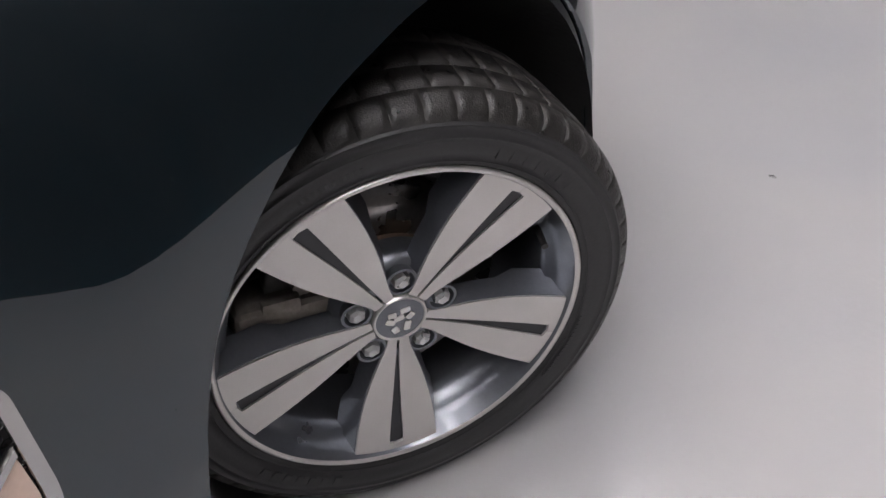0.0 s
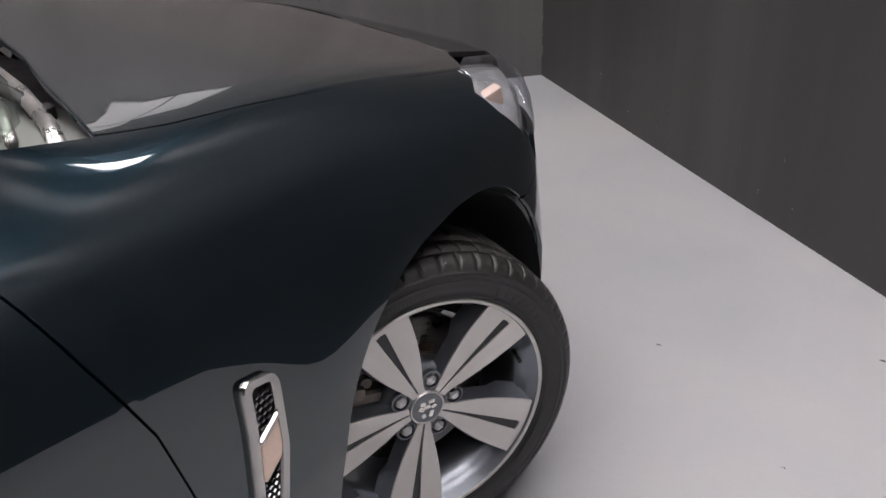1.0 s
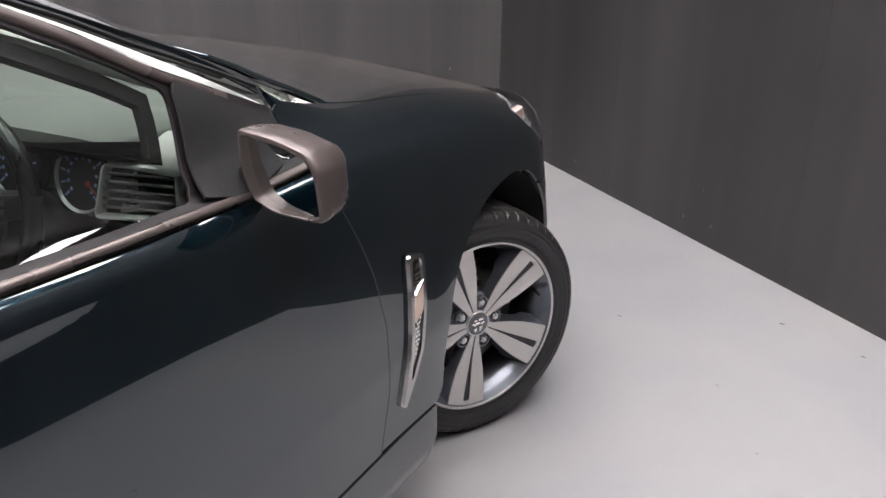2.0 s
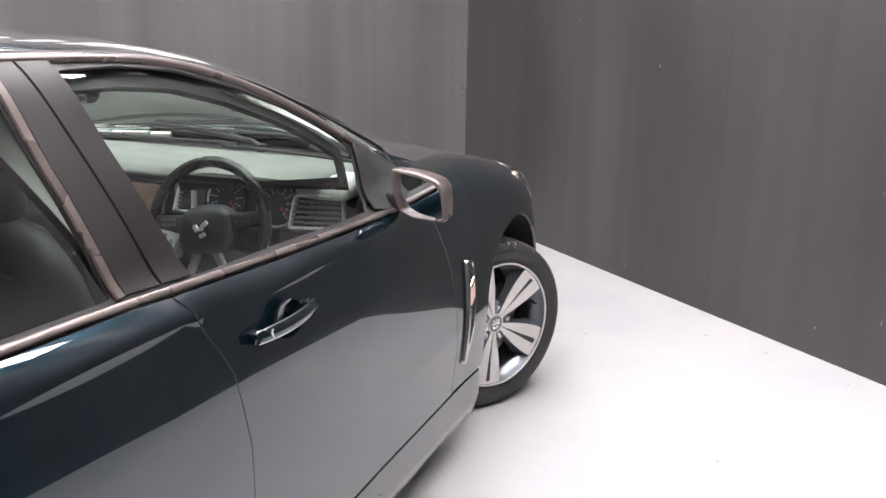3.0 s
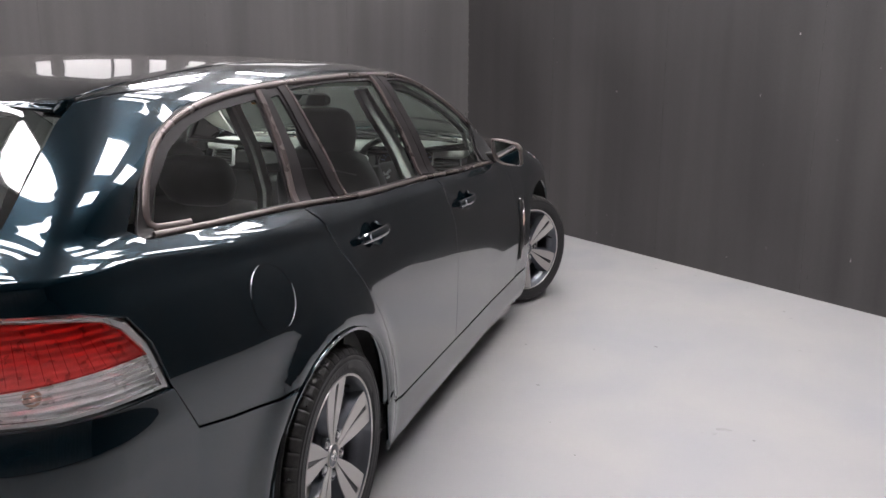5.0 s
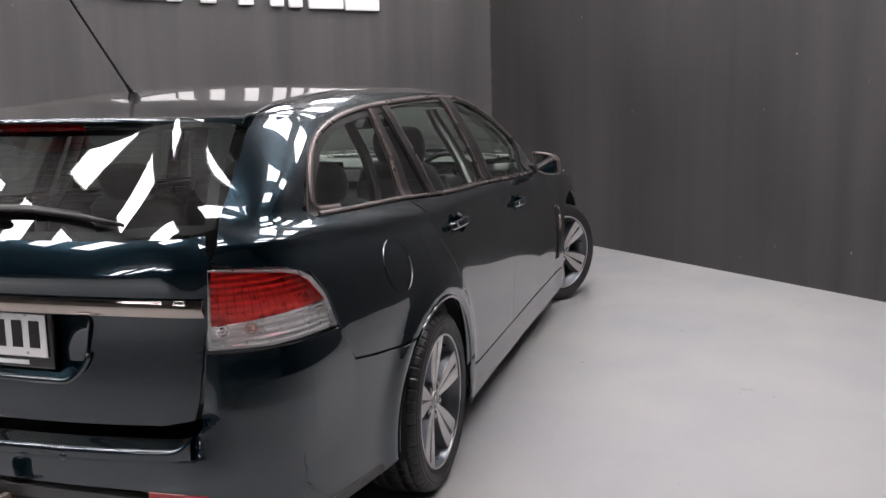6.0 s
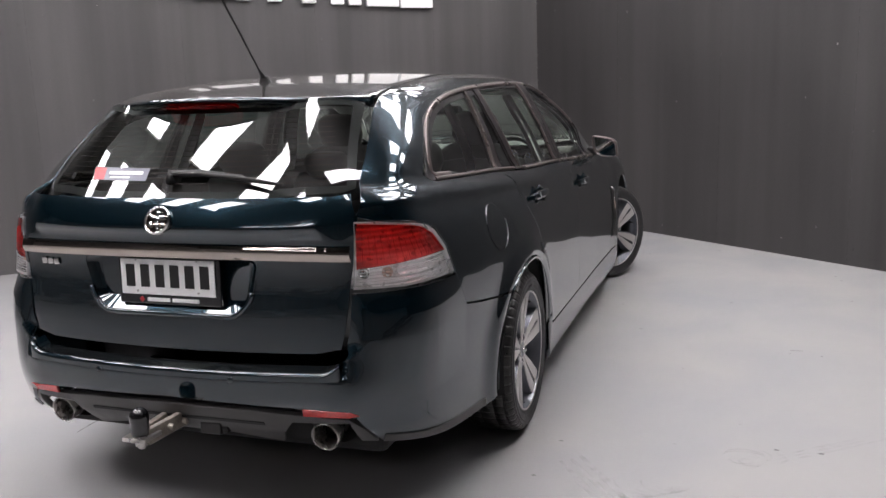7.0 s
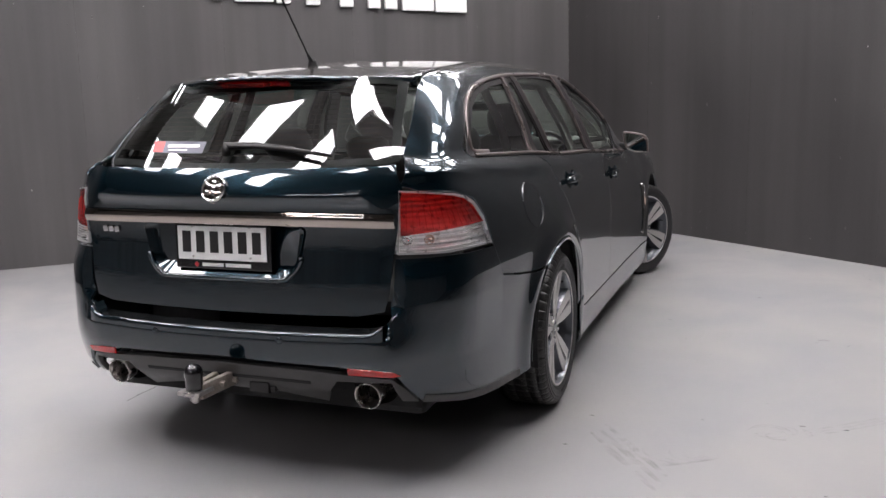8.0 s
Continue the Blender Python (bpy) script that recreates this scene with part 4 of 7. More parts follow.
# dark underbody and wheel arches close the car below
bm = bmesh.new()
box(bm, (1.30, 4.35, 0.10), (0, 1.30, 0.27), bevel=0.03)
box(bm, (1.74, 2.05, 0.08), (0, 1.46, 0.22), bevel=0.03)
part("underbody", bm, DARKIN, car, "dark underbody")
for cy, r in ((0.0, 0.374), (2.938, 0.40)):
    for s in (-1, 1):
        bm = bmesh.new()
        pts = arc(cy, 0.355, r, -14, 194, 30)
        for (y0, z0), (y1, z1) in zip(pts, pts[1:]):
            bm.faces.new([bm.verts.new(p) for p in ((s * 0.925, y0, z0), (s * 0.925, y1, z1), (s * 0.52, y1, z1), (s * 0.52, y0, z0))])
        bm.faces.new([bm.verts.new((s * 0.52, y, z)) for y, z in pts])
        bmesh.ops.remove_doubles(bm, verts=bm.verts, dist=1e-4)
        part("arch_liner", smooth(bm, 50), DARKIN, car, "black wheel arch liner")


# ---- outside details of the car ----
def on_side(y, z, lift=0.0):
    """The point of the body's right side at y and z, and its outward normal."""
    p = project([0.9], [y], [z], (1, 0, 0), None, lift)[0]
    return Vector(p), Vector(gradient(np.array([p]))[0])


def on_rear(x, z, lift=0.0):
    p = project([x], [-1.0], [z], (0, -1, 0), None, lift)[0]
    return Vector(p), Vector(gradient(np.array([p]))[0])


def path_on(pts, way, lift=0.0):
    """Many points at once, slid along way onto the body."""
    q = np.asarray(pts, float)
    return project(q[:, 0], q[:, 1], q[:, 2], np.asarray(way, float), None, lift)


def frame_at(p, n, up=(0, 0, 1)):
    """A pose at p whose local x points along n and whose z points up."""
    n = Vector(n).normalized()
    y = Vector(up).cross(n).normalized()
    z = n.cross(y)
    return Matrix(((n.x, y.x, z.x, p.x), (n.y, y.y, z.y, p.y), (n.z, y.z, z.z, p.z), (0, 0, 0, 1)))


def mirrored(bm):
    """A copy of a bmesh on the car's other side."""
    c = bm.copy()
    bmesh.ops.scale(c, vec=(-1, 1, 1), verts=c.verts)
    bmesh.ops.reverse_faces(c, faces=c.faces)
    return c


def twin(name, bm, mat, parent=car, label=""):
    other = mirrored(bm)
    a = part(name, bm, mat, parent, label)
    b = part(name, other, mat, parent, label)
    return a, b


# black shell behind the shut lines
part("inner_shell", panel_mesh("inner_shell", side_pts([(2.22, 0.93), (1.2, 0.98), (0.1, 1.03), (-0.5, 1.06), (-0.62, 0.85), (-0.55, 0.70), (-0.40, 0.60)] + [p for p in arc(0, 0.345, 0.390, 140, 0, 14)] + [(0.395, 0.24), (2.5, 0.24), (2.46, 0.4), (2.5, 0.62), (2.4, 0.8)]),
     step=0.06, lift=-0.016, depth=0, gap=0), DARKIN, car, "black inner body")

# side windows: satin strips and black covers on the pillars, swept trim round the opening
for pts, mat in (([(0.008, 1.084), (0.030, 1.083), (0.079, 1.26), (0.096, 1.396), (0.074, 1.396), (0.058, 1.27)], BROWNTRIM),
                 ([(0.036, 1.083), (0.094, 1.079), (0.118, 1.22), (0.126, 1.396), (0.102, 1.396), (0.085, 1.26)], PILLARTRIM),
                 ([(0.262, 1.068), (0.314, 1.065), (0.278, 1.25), (0.250, 1.405), (0.203, 1.403), (0.222, 1.22)], PILLARTRIM),
                 ([(0.305, 1.065), (0.317, 1.064), (0.282, 1.25), (0.254, 1.405), (0.243, 1.405), (0.270, 1.25)], BROWNTRIM),
                 ([(0.989, 1.036), (1.004, 1.036), (0.964, 1.25), (0.951, 1.410), (0.936, 1.410), (0.949, 1.25)], BROWNTRIM),
                 ([(1.008, 1.036), (1.090, 1.030), (1.046, 1.21), (1.003, 1.410), (0.955, 1.410), (0.968, 1.25)], PILLARTRIM),
                 ([(1.097, 1.030), (1.174, 1.024), (1.126, 1.17), (1.104, 1.25), (1.079, 1.404), (1.010, 1.410), (1.052, 1.21)], PILLARTRIM)):
    both_sides("pillar_strip", side_pts(pts), mat, step=0.018, lift=0.003 if mat is PILLARTRIM else 0.0055, gap=0, depth=0.008)


def swept_trim(name, yz, width, proud, mat, label, lift):
    """A strip with a rounded face along a line of the side view, on both sides of the car."""
    q = np.array(yz, float)
    for _ in range(3):
        cut = np.empty((2 * len(q) - 2, 2))
        cut[0::2], cut[1::2] = q[:-1] * 0.75 + q[1:] * 0.25, q[:-1] * 0.25 + q[1:] * 0.75
        q = np.concatenate([q[:1], cut, q[-1:]])
    run = np.concatenate([[0], np.cumsum(np.linalg.norm(np.diff(q, axis=0), axis=1))])
    at = np.linspace(0, run[-1], int(run[-1] / 0.018))
    y, z = np.interp(at, run, q[:, 0]), np.interp(at, run, q[:, 1])
    p = project(np.full(len(y), 0.9), y, z, np.array([1.0, 0, 0]), None, lift)
    ease = np.hanning(15) / np.hanning(15).sum()
    soften = lambda v: np.convolve(np.concatenate([2 * v[0] - v[7:0:-1], v, 2 * v[-1] - v[-2:-9:-1]]), ease, "valid")
    x = soften(p[:, 0])
    n = np.stack([soften(c) for c in gradient(p).T], 1)
    n /= np.linalg.norm(n, axis=1, keepdims=True)
    p = np.stack([x, y, z], 1)
    along = np.gradient(p, axis=0)
    across = np.cross(along, n)
    across /= np.linalg.norm(across, axis=1, keepdims=True)
    shape = [(-0.5, -0.009), (-0.5, 0.0), (-0.44, 0.62), (-0.28, 0.90), (0, 1.0), (0.28, 0.90), (0.44, 0.62), (0.5, 0.0), (0.5, -0.009)]
    bm = bmesh.new()
    rows = []
    for i in range(len(p)):
        rows.append([bm.verts.new(p[i] + across[i] * u * width + n[i] * (h * proud if h >= 0 else h)) for u, h in shape])
    for a, b in zip(rows, rows[1:]):
        for k in range(len(shape) - 1):
            bm.faces.new((a[k], b[k], b[k + 1], a[k + 1]))
    bm.faces.new(rows[0]), bm.faces.new(rows[-1][::-1])
    bmesh.ops.recalc_face_normals(bm, faces=bm.faces)
    twin(name, smooth(bm, 60), mat, car, label)


swept_trim("arch_lip", arc(0, 0.345, 0.3715, 2, 188, 40), 0.013, 0.002, PAINT, "turned edge of the rear wheel arch", 0.001)
upper = [tuple(p) for p in shrink(DLO, 0.010)]
swept_trim("window_surround", [(-0.44, 1.1085), (-0.50, 1.111), (-0.578, 1.116)] + upper[14:1:-1] + [(2.10, 1.102)], 0.018, 0.005, BROWNTRIM, "satin brown-grey window surround", 0.002)
swept_trim("belt_moulding", belt_row(-0.57, 2.185, 0.0035, 20), 0.0145, 0.004, BELTTRIM, "satin brown-grey belt strip", 0.004)
# black gap between roof rail and door frames
rail = [(y, z + 0.004) for y, z in DLO]
both_sides("door_seal", side_pts(rail[:12] + [(y, z - 0.006) for y, z in rail[:12]][::-1], 0.66), DARKIN, "black rubber door seal", step=0.05, lift=0.0045, gap=0, depth=0.006, way=(0.9, 0, 0.4))
for s in (1, -1):
    bm = bmesh.new()
    pts = [(s * x, y, z) for x, y, z in ((0.540, -0.525, 1.38), (0.5495, -0.3, 1.42), (0.5425, 0.2, 1.46), (0.5425, 0.6, 1.47), (0.5425, 1.0, 1.47), (0.5525, 1.46, 1.45), (0.572, 1.62, 1.42))]
    pts = [tuple(q) for q in path_on(pts, (0, 0, 1), -0.001)]
    tube(bm, pts, 0.0035, 6)
    part("roof_seam", bm, DARKIN, car, "black roof ditch seam")


def door_handle(y, z, length=0.235):
    p, n = on_side(y, z)
    m = frame_at(p, n)
    holder = new("door_handle")
    holder.parent = car
    holder.matrix_basis = m
    holder["label"] = "body-coloured pull handle with chrome edges"
    bm = bmesh.new()
    rows = []
    for i in range(15):
        t = i / 14
        yy = (t - 0.5) * length
        bow = 0.040 - 0.020 * (2 * t - 1) ** 2 - (0.008 if i in (0, 14) else 0)
        h = 0.0135 - 0.003 * abs(2 * t - 1) ** 3
        rows.append([bm.verts.new((bow - 0.011 + a, yy, b * h)) for a, b in ((0.0, -0.8), (0.010, -1.0), (0.0145, -0.55), (0.0150, 0.4), (0.010, 1.0), (0.0, 0.8))])
    for a, b in zip(rows, rows[1:]):
        for k in range(6):
            bm.faces.new((a[k], b[k], b[(k + 1) % 6], a[(k + 1) % 6]))
    bm.faces.new(rows[0]), bm.faces.new(rows[-1][::-1])
    box(bm, (0.030, 0.030, 0.024), (0.010, -length / 2 + 0.018, 0), bevel=0.006)
    box(bm, (0.030, 0.030, 0.024), (0.010, length / 2 - 0.018, 0), bevel=0.006)
    bmesh.ops.recalc_face_normals(bm, faces=bm.faces)
    part("grip", smooth(bm, 40), PAINT, holder)
    for s in (-1, 1):
        bm = bmesh.new()
        tube(bm, [(0.0375 - 0.020 * (2 * t - 1) ** 2, (t - 0.5) * (length - 0.012), s * (0.0132 - 0.002 * abs(2 * t - 1) ** 3)) for t in (i / 16 for i in range(17))], 0.0022, 6)
        part("edge_strip", bm, CHROME, holder, "thin chrome edge")
    bm = bmesh.new()
    rod(bm, (0.026, -length / 2 + 0.040, 0), (0.0425 - 0.008, -length / 2 + 0.040, 0), 0.009, 0.008, 20)
    part("lock_cap", bm, SILVERTRIM, holder, "silver lock button")
    bm = bmesh.new()
    n = 20
    edge = [bm.verts.new((0.0012, 0.058 * math.cos(2 * math.pi * k / n) + 0.01, 0.040 * math.sin(2 * math.pi * k / n))) for k in range(n)]
    deep = [bm.verts.new((-0.012, 0.040 * math.cos(2 * math.pi * k / n) + 0.01, 0.026 * math.sin(2 * math.pi * k / n))) for k in range(n)]
    for k in range(n):
        bm.faces.new((edge[k], edge[(k + 1) % n], deep[(k + 1) % n], deep[k]))
    bm.faces.new(deep)
    bmesh.ops.recalc_face_normals(bm, faces=bm.faces)
    bmesh.ops.translate(bm, vec=(0.0135, 0, 0), verts=bm.verts)
    part("handle_cup", smooth(bm, 60), PAINT, holder, "hollow behind the handle")
    return holder


hf = door_handle(1.362, 0.880)
hr = door_handle(0.320, 0.936)
for h, y, z in ((hf, 1.362, 0.880), (hr, 0.320, 0.936)):
    p, n = on_side(y, z)
    copy_thing(h, frame_at(Vector((-p.x, p.y, p.z)), Vector((-n.x, n.y, n.z))))

# fuel flap: a round lid with a shut line
FLAP = [(-0.298 + 0.086 * math.cos(t), 0.896 + 0.087 * math.sin(t)) for t in (2 * math.pi * k / 40 for k in range(40))]
part("fuel_flap_gap", panel_mesh("fuel_flap_gap", side_pts(FLAP), holes=[side_pts(shrink(FLAP, 0.0022))], step=0.02, lift=0.0007, gap=0, depth=0), GLOSSBLACK, car, "dark shut line round the fuel flap")
part("fuel_flap", panel_mesh("fuel_flap", side_pts(shrink(FLAP, 0.003)), step=0.02, lift=0.0005, gap=0.001, depth=0), PAINT, car)
# glints on two stretches of the flap's rim, drawn as tapering silver arcs
for a0, a1 in ((100, 168), (292, 372)):
    bm = bmesh.new()
    tube(bm, path_on([(0.9, -0.298 + 0.0865 * math.cos(radians(a)), 0.896 + 0.0875 * math.sin(radians(a))) for a in (a0 + (a1 - a0) * i / 24 for i in range(25))], (1, 0, 0), 0.0015),
         lambda t: 0.0003 + 0.0011 * math.sin(math.pi * t), 6)
    part("flap_edge", bm, SILVERTRIM, car, "glint on the fuel flap's edge, drawn as a silver arc")

# the vent behind the front wheel
VENT = [(2.440, 0.720), (2.486, 0.711), (2.494, 0.695), (2.483, 0.60), (2.460, 0.52), (2.424, 0.445), (2.384, 0.386), (2.374, 0.390), (2.392, 0.47), (2.412, 0.55), (2.427, 0.65), (2.432, 0.712)]
VENT_IN = [(2.449, 0.708), (2.478, 0.702), (2.482, 0.690), (2.471, 0.60), (2.447, 0.52), (2.416, 0.458), (2.404, 0.442), (2.407, 0.48), (2.423, 0.55), (2.438, 0.65), (2.443, 0.702)]
vent = both_sides("side_vent", side_pts(rounded(VENT, 0.010)), SATINCHROME, "chrome-framed vent in the front wing", holes=[side_pts(rounded(VENT_IN, 0.008))], step=0.015, lift=0.011, gap=0, depth=0.018)
for ob, flip in zip(vent, (False, True)):
    part("vent_back", panel_mesh("vent_back", side_pts(rounded(VENT, 0.010)), step=0.04, lift=0.0015, gap=0.004, depth=0.0, flip=flip), DARKIN, ob, "black backing")
    bm = bmesh.new()
    lo, hi = 0.438, 0.705
    cell, cells = 0.0105, []
    for k in range(int((hi - lo) / (cell * 0.86))):
        for j in range(12):
            cells.append((2.39 + (j + 0.5 * (k % 2)) * cell, lo + k * cell * 0.86))
    cells = [c for c, ok in zip(cells, inside(np.array(VENT_IN), np.array(cells))) if ok]
    sx = -1 if flip else 1
    for (y, z), p in zip(cells, path_on([(0.9, y, z) for y, z in cells], (1, 0, 0), 0.006)):
        ring = [(y + 0.0060 * math.cos(radians(a)), z + 0.0056 * math.sin(radians(a))) for a in range(30, 390, 60)]
        o = [bm.verts.new((sx * p[0], a, b)) for a, b in ring]
        i = [bm.verts.new((sx * (p[0] - 0.003), y + (a - y) * 0.72, z + (b - z) * 0.72)) for a, b in ring]
        for q in range(6):
            f = (o[q], o[(q + 1) % 6], i[(q + 1) % 6], i[q])
            bm.faces.new(f[::-1] if flip else f)
    tagged(part("vent_mesh", bm, GLOSSBLACK, ob, "black honeycomb mesh"), kind="stuff")
    LENS = [(2.438, 0.628), (2.472, 0.648), (2.469, 0.606), (2.464, 0.592), (2.428, 0.570), (2.427, 0.582)]
    part("repeater_lamp", panel_mesh("repeater_lamp", side_pts(rounded(LENS, 0.006)), step=0.015, lift=0.0125, gap=0, depth=0.012, flip=flip), AMBER, ob, "pale amber repeater lamp")
    BROW = [(2.436, 0.634), (2.474, 0.656), (2.473, 0.649), (2.437, 0.627)]
    part("lamp_brow", panel_mesh("lamp_brow", side_pts(BROW), step=0.015, lift=0.0145, gap=0, depth=0.014, flip=flip), SATINCHROME, ob, "bright brow over the lamp")

# door mirrors
def door_mirror(sx):
    base = new("door_mirror")
    base.parent = car
    base["label"] = "door mirror in a dark satin housing"
    outer = [(0.872, 1.083), (0.945, 1.076), (1.004, 1.060), (1.024, 1.036), (1.031, 0.953), (1.012, 0.949), (0.937, 0.953), (0.893, 0.972), (0.876, 1.020)]
    inner = [(0.885, 1.068), (0.945, 1.058), (0.988, 1.046), (1.006, 1.024), (1.017, 0.962), (1.000, 0.959), (0.940, 0.961), (0.908, 0.972), (0.891, 1.005)]
    mid = Vector((sx * 0.955, 2.010, 1.012))
    def fine(share, scale, back):
        """A rounded loop between the pane's edge (share 0) and the rim (share 1), scaled about the middle."""
        flat = [np.array(p) * (1 - share) + np.array(q) * share for p, q in zip(inner, outer)]
        c = np.array((0.955, 1.012))
        return [Vector((sx * u, 2.010 + back, v)) for u, v in (c + (q - c) * scale for q in rounded(flat, 0.012))]
    loops = [fine(0.35, 1, 0.014), fine(0.35, 1, -0.004), fine(0.5, 1, -0.008), fine(0.85, 1, -0.007), fine(1, 1, -0.002), fine(1, 1.01, 0.012), fine(1, 0.97, 0.045), fine(1, 0.86, 0.08), fine(1, 0.62, 0.108), fine(1, 0.25, 0.118)]
    bm = bmesh.new()
    vs = [[bm.verts.new(p) for p in l] for l in loops]
    for a, b in zip(vs, vs[1:]):
        for k in range(len(a)):
            bm.faces.new((a[k], a[(k + 1) % len(a)], b[(k + 1) % len(a)], b[k]))
    bm.faces.new(vs[-1])
    bmesh.ops.recalc_face_normals(bm, faces=bm.faces)
    part("housing", smooth(bm, 50), BROWNTRIM, base, "satin dark housing with a thick rim")
    bm = bmesh.new()
    # the pane leans a little towards the floor and turns in towards the driver
    pts = [p + Vector((0, 0.003 - 0.07 * (p.z - mid.z) - 0.14 * (p.x - mid.x) * sx, 0)) for p in fine(0.35, 1.01, 0.0)]
    bm.faces.new([bm.verts.new(p) for p in (pts if sx > 0 else pts[::-1])])
    bmesh.ops.recalc_face_normals(bm, faces=bm.faces)
    bm.faces.ensure_lookup_table()
    if bm.faces[0].normal.y > 0:
        bmesh.ops.reverse_faces(bm, faces=bm.faces)
    part("mirror_pane", bm, MIRRORMAT, base, "mirror glass")
    bm = bmesh.new()
    box(bm, (0.085, 0.060, 0.050), (sx * 0.880, 2.060, 0.985), (0, 0, sx * -14), bevel=0.018, segments=3)
    part("arm", smooth(bm, 50), BLACK, base, "black mirror foot")
    return base


door_mirror(1)
# the far mirror sits closer in, half folded
door_mirror(-1).location = (0.07, 0.02, 0)
both_sides("mirror_sail", side_pts([(2.196, 0.964), (2.208, 1.050), (1.988, 1.150), (1.976, 1.135), (1.962, 1.06), (1.942, 0.986), (2.0, 0.972)]), DARKIN, "black corner trim at the mirror", step=0.03, lift=0.0075, gap=0, depth=0.006)

# cowl, wipers and headlamps at the front
bm = bmesh.new()
cowl = [(-0.74, 2.36), (-0.60, 2.40), (-0.3, 2.52), (0, 2.56), (0.3, 2.52), (0.60, 2.40), (0.74, 2.36), (0.74, 2.46), (0.655, 2.50), (0.46, 2.62), (0.32, 2.68), (0, 2.72), (-0.32, 2.68), (-0.46, 2.62), (-0.655, 2.50), (-0.74, 2.46)]
prism(bm, cowl, 0.955, 0.985)
bmesh.ops.recalc_face_normals(bm, faces=bm.faces)
part("cowl", bm, BLACK, car, "black plastic scuttle panel")
for x0, x1, y0, y1 in ((0.56, 0.02, 2.50, 2.50), (0.10, -0.46, 2.58, 2.46)):
    w = new("windscreen_wiper")
    w.parent = car
    bm = bmesh.new()
    tube(bm, [(x0, y0, 1.000), (x0 - 0.04, y0 - 0.005, 1.022), ((x0 + x1) / 2, (y0 + y1) / 2, 1.058), (x1 + 0.20, y1 - 0.01, 1.062)], lambda t: 0.011 - 0.004 * t, 8)
    rod(bm, (x0, y0, 0.98), (x0, y0, 1.012), 0.018)
    part("wiper_arm", smooth(bm, 50), BLACK, w)
    bm = bmesh.new()
    tube(bm, [(x0 - 0.10, y0 - 0.04, 1.052), ((x0 + x1) / 2 - 0.02, (y0 + y1) / 2 - 0.035, 1.072), (x1 - 0.04, y1 - 0.03, 1.068)], 0.006, 6)
    part("wiper_blade", bm, BLACK, w, "black rubber blade")
for s in (-1, 1):
    for row, rad in (([(0.735, 2.40, 1.016), (0.64, 2.455, 1.012), (0.50, 2.515, 1.016), (0.30, 2.585, 1.018)], 0.012), ([(0.70, 2.365, 1.030), (0.55, 2.45, 1.028), (0.35, 2.53, 1.030)], 0.008)):
        bm = bmesh.new()
        tube(bm, [(s * x, y, z) for x, y, z in row], rad, 8)
        part("scuttle_fold", smooth(bm, 60), STEEL, car, "pale pressed fold of the scuttle")
HEAD = [(0.789, 3.256, 0.906), (0.824, 3.255, 0.890), (0.860, 3.204, 0.875), (0.892, 3.232, 0.831), (0.907, 3.307, 0.753), (0.885, 3.36, 0.74), (0.80, 3.47, 0.745), (0.67, 3.54, 0.78), (0.68, 3.47, 0.83), (0.73, 3.36, 0.885)]
for ob, flip in zip(both_sides("headlamp", HEAD, HEADGLASS, "clear headlamp cover", way=(0.65, 0.55, 0.5), step=0.025, lift=0.003, gap=0.002, depth=0.006), (False, True)):
    ob.visible_shadow = False
    part("lamp_bowl", panel_mesh("lamp_bowl", HEAD, way=(0.65, 0.55, 0.5), step=0.03, lift=-0.022, gap=0.004, depth=0.03, flip=flip), CLEARLENS, ob, "silver lamp bowl")
    bm = bmesh.new()
    s = -1 if flip else 1
    box(bm, (0.025, 0.045, 0.045), (s * 0.828, 3.290, 0.826), (20, 10 * s, -20 * s), bevel=0.008)
    part("side_reflector", bm, AMBER, ob, "pale amber corner reflector")

# tail lamps: silver rim, red upper lens, ribbed clear lower lens
LAMP = [(0.644, -1.004, 1.023), (0.71, -0.955, 1.016), (0.775, -0.845, 0.998), (0.794, -0.795, 0.986), (0.808, -0.752, 0.962), (0.824, -0.710, 0.905), (0.846, -0.682, 0.806), (0.756, -0.905, 0.803), (0.616, -0.995, 0.806)]
LW = dict(way=(0.65, -0.76, 0.1), step=0.02)
inner_lamp = [(0.652, -1.004, 1.012), (0.71, -0.955, 1.005), (0.768, -0.855, 0.988), (0.786, -0.808, 0.976), (0.799, -0.765, 0.952), (0.815, -0.725, 0.902), (0.834, -0.700, 0.818), (0.752, -0.91, 0.816), (0.632, -0.995, 0.819)]
split = [(0.820, -0.715, 0.888), (0.74, -0.92, 0.880), (0.642, -1.0, 0.872)]
lamps = both_sides("tail_lamp", LAMP, SILVERTRIM, "red and clear wrap-round tail lamp with a silver rim", holes=[inner_lamp], lift=0.005, gap=0.003, depth=0.012, **LW)
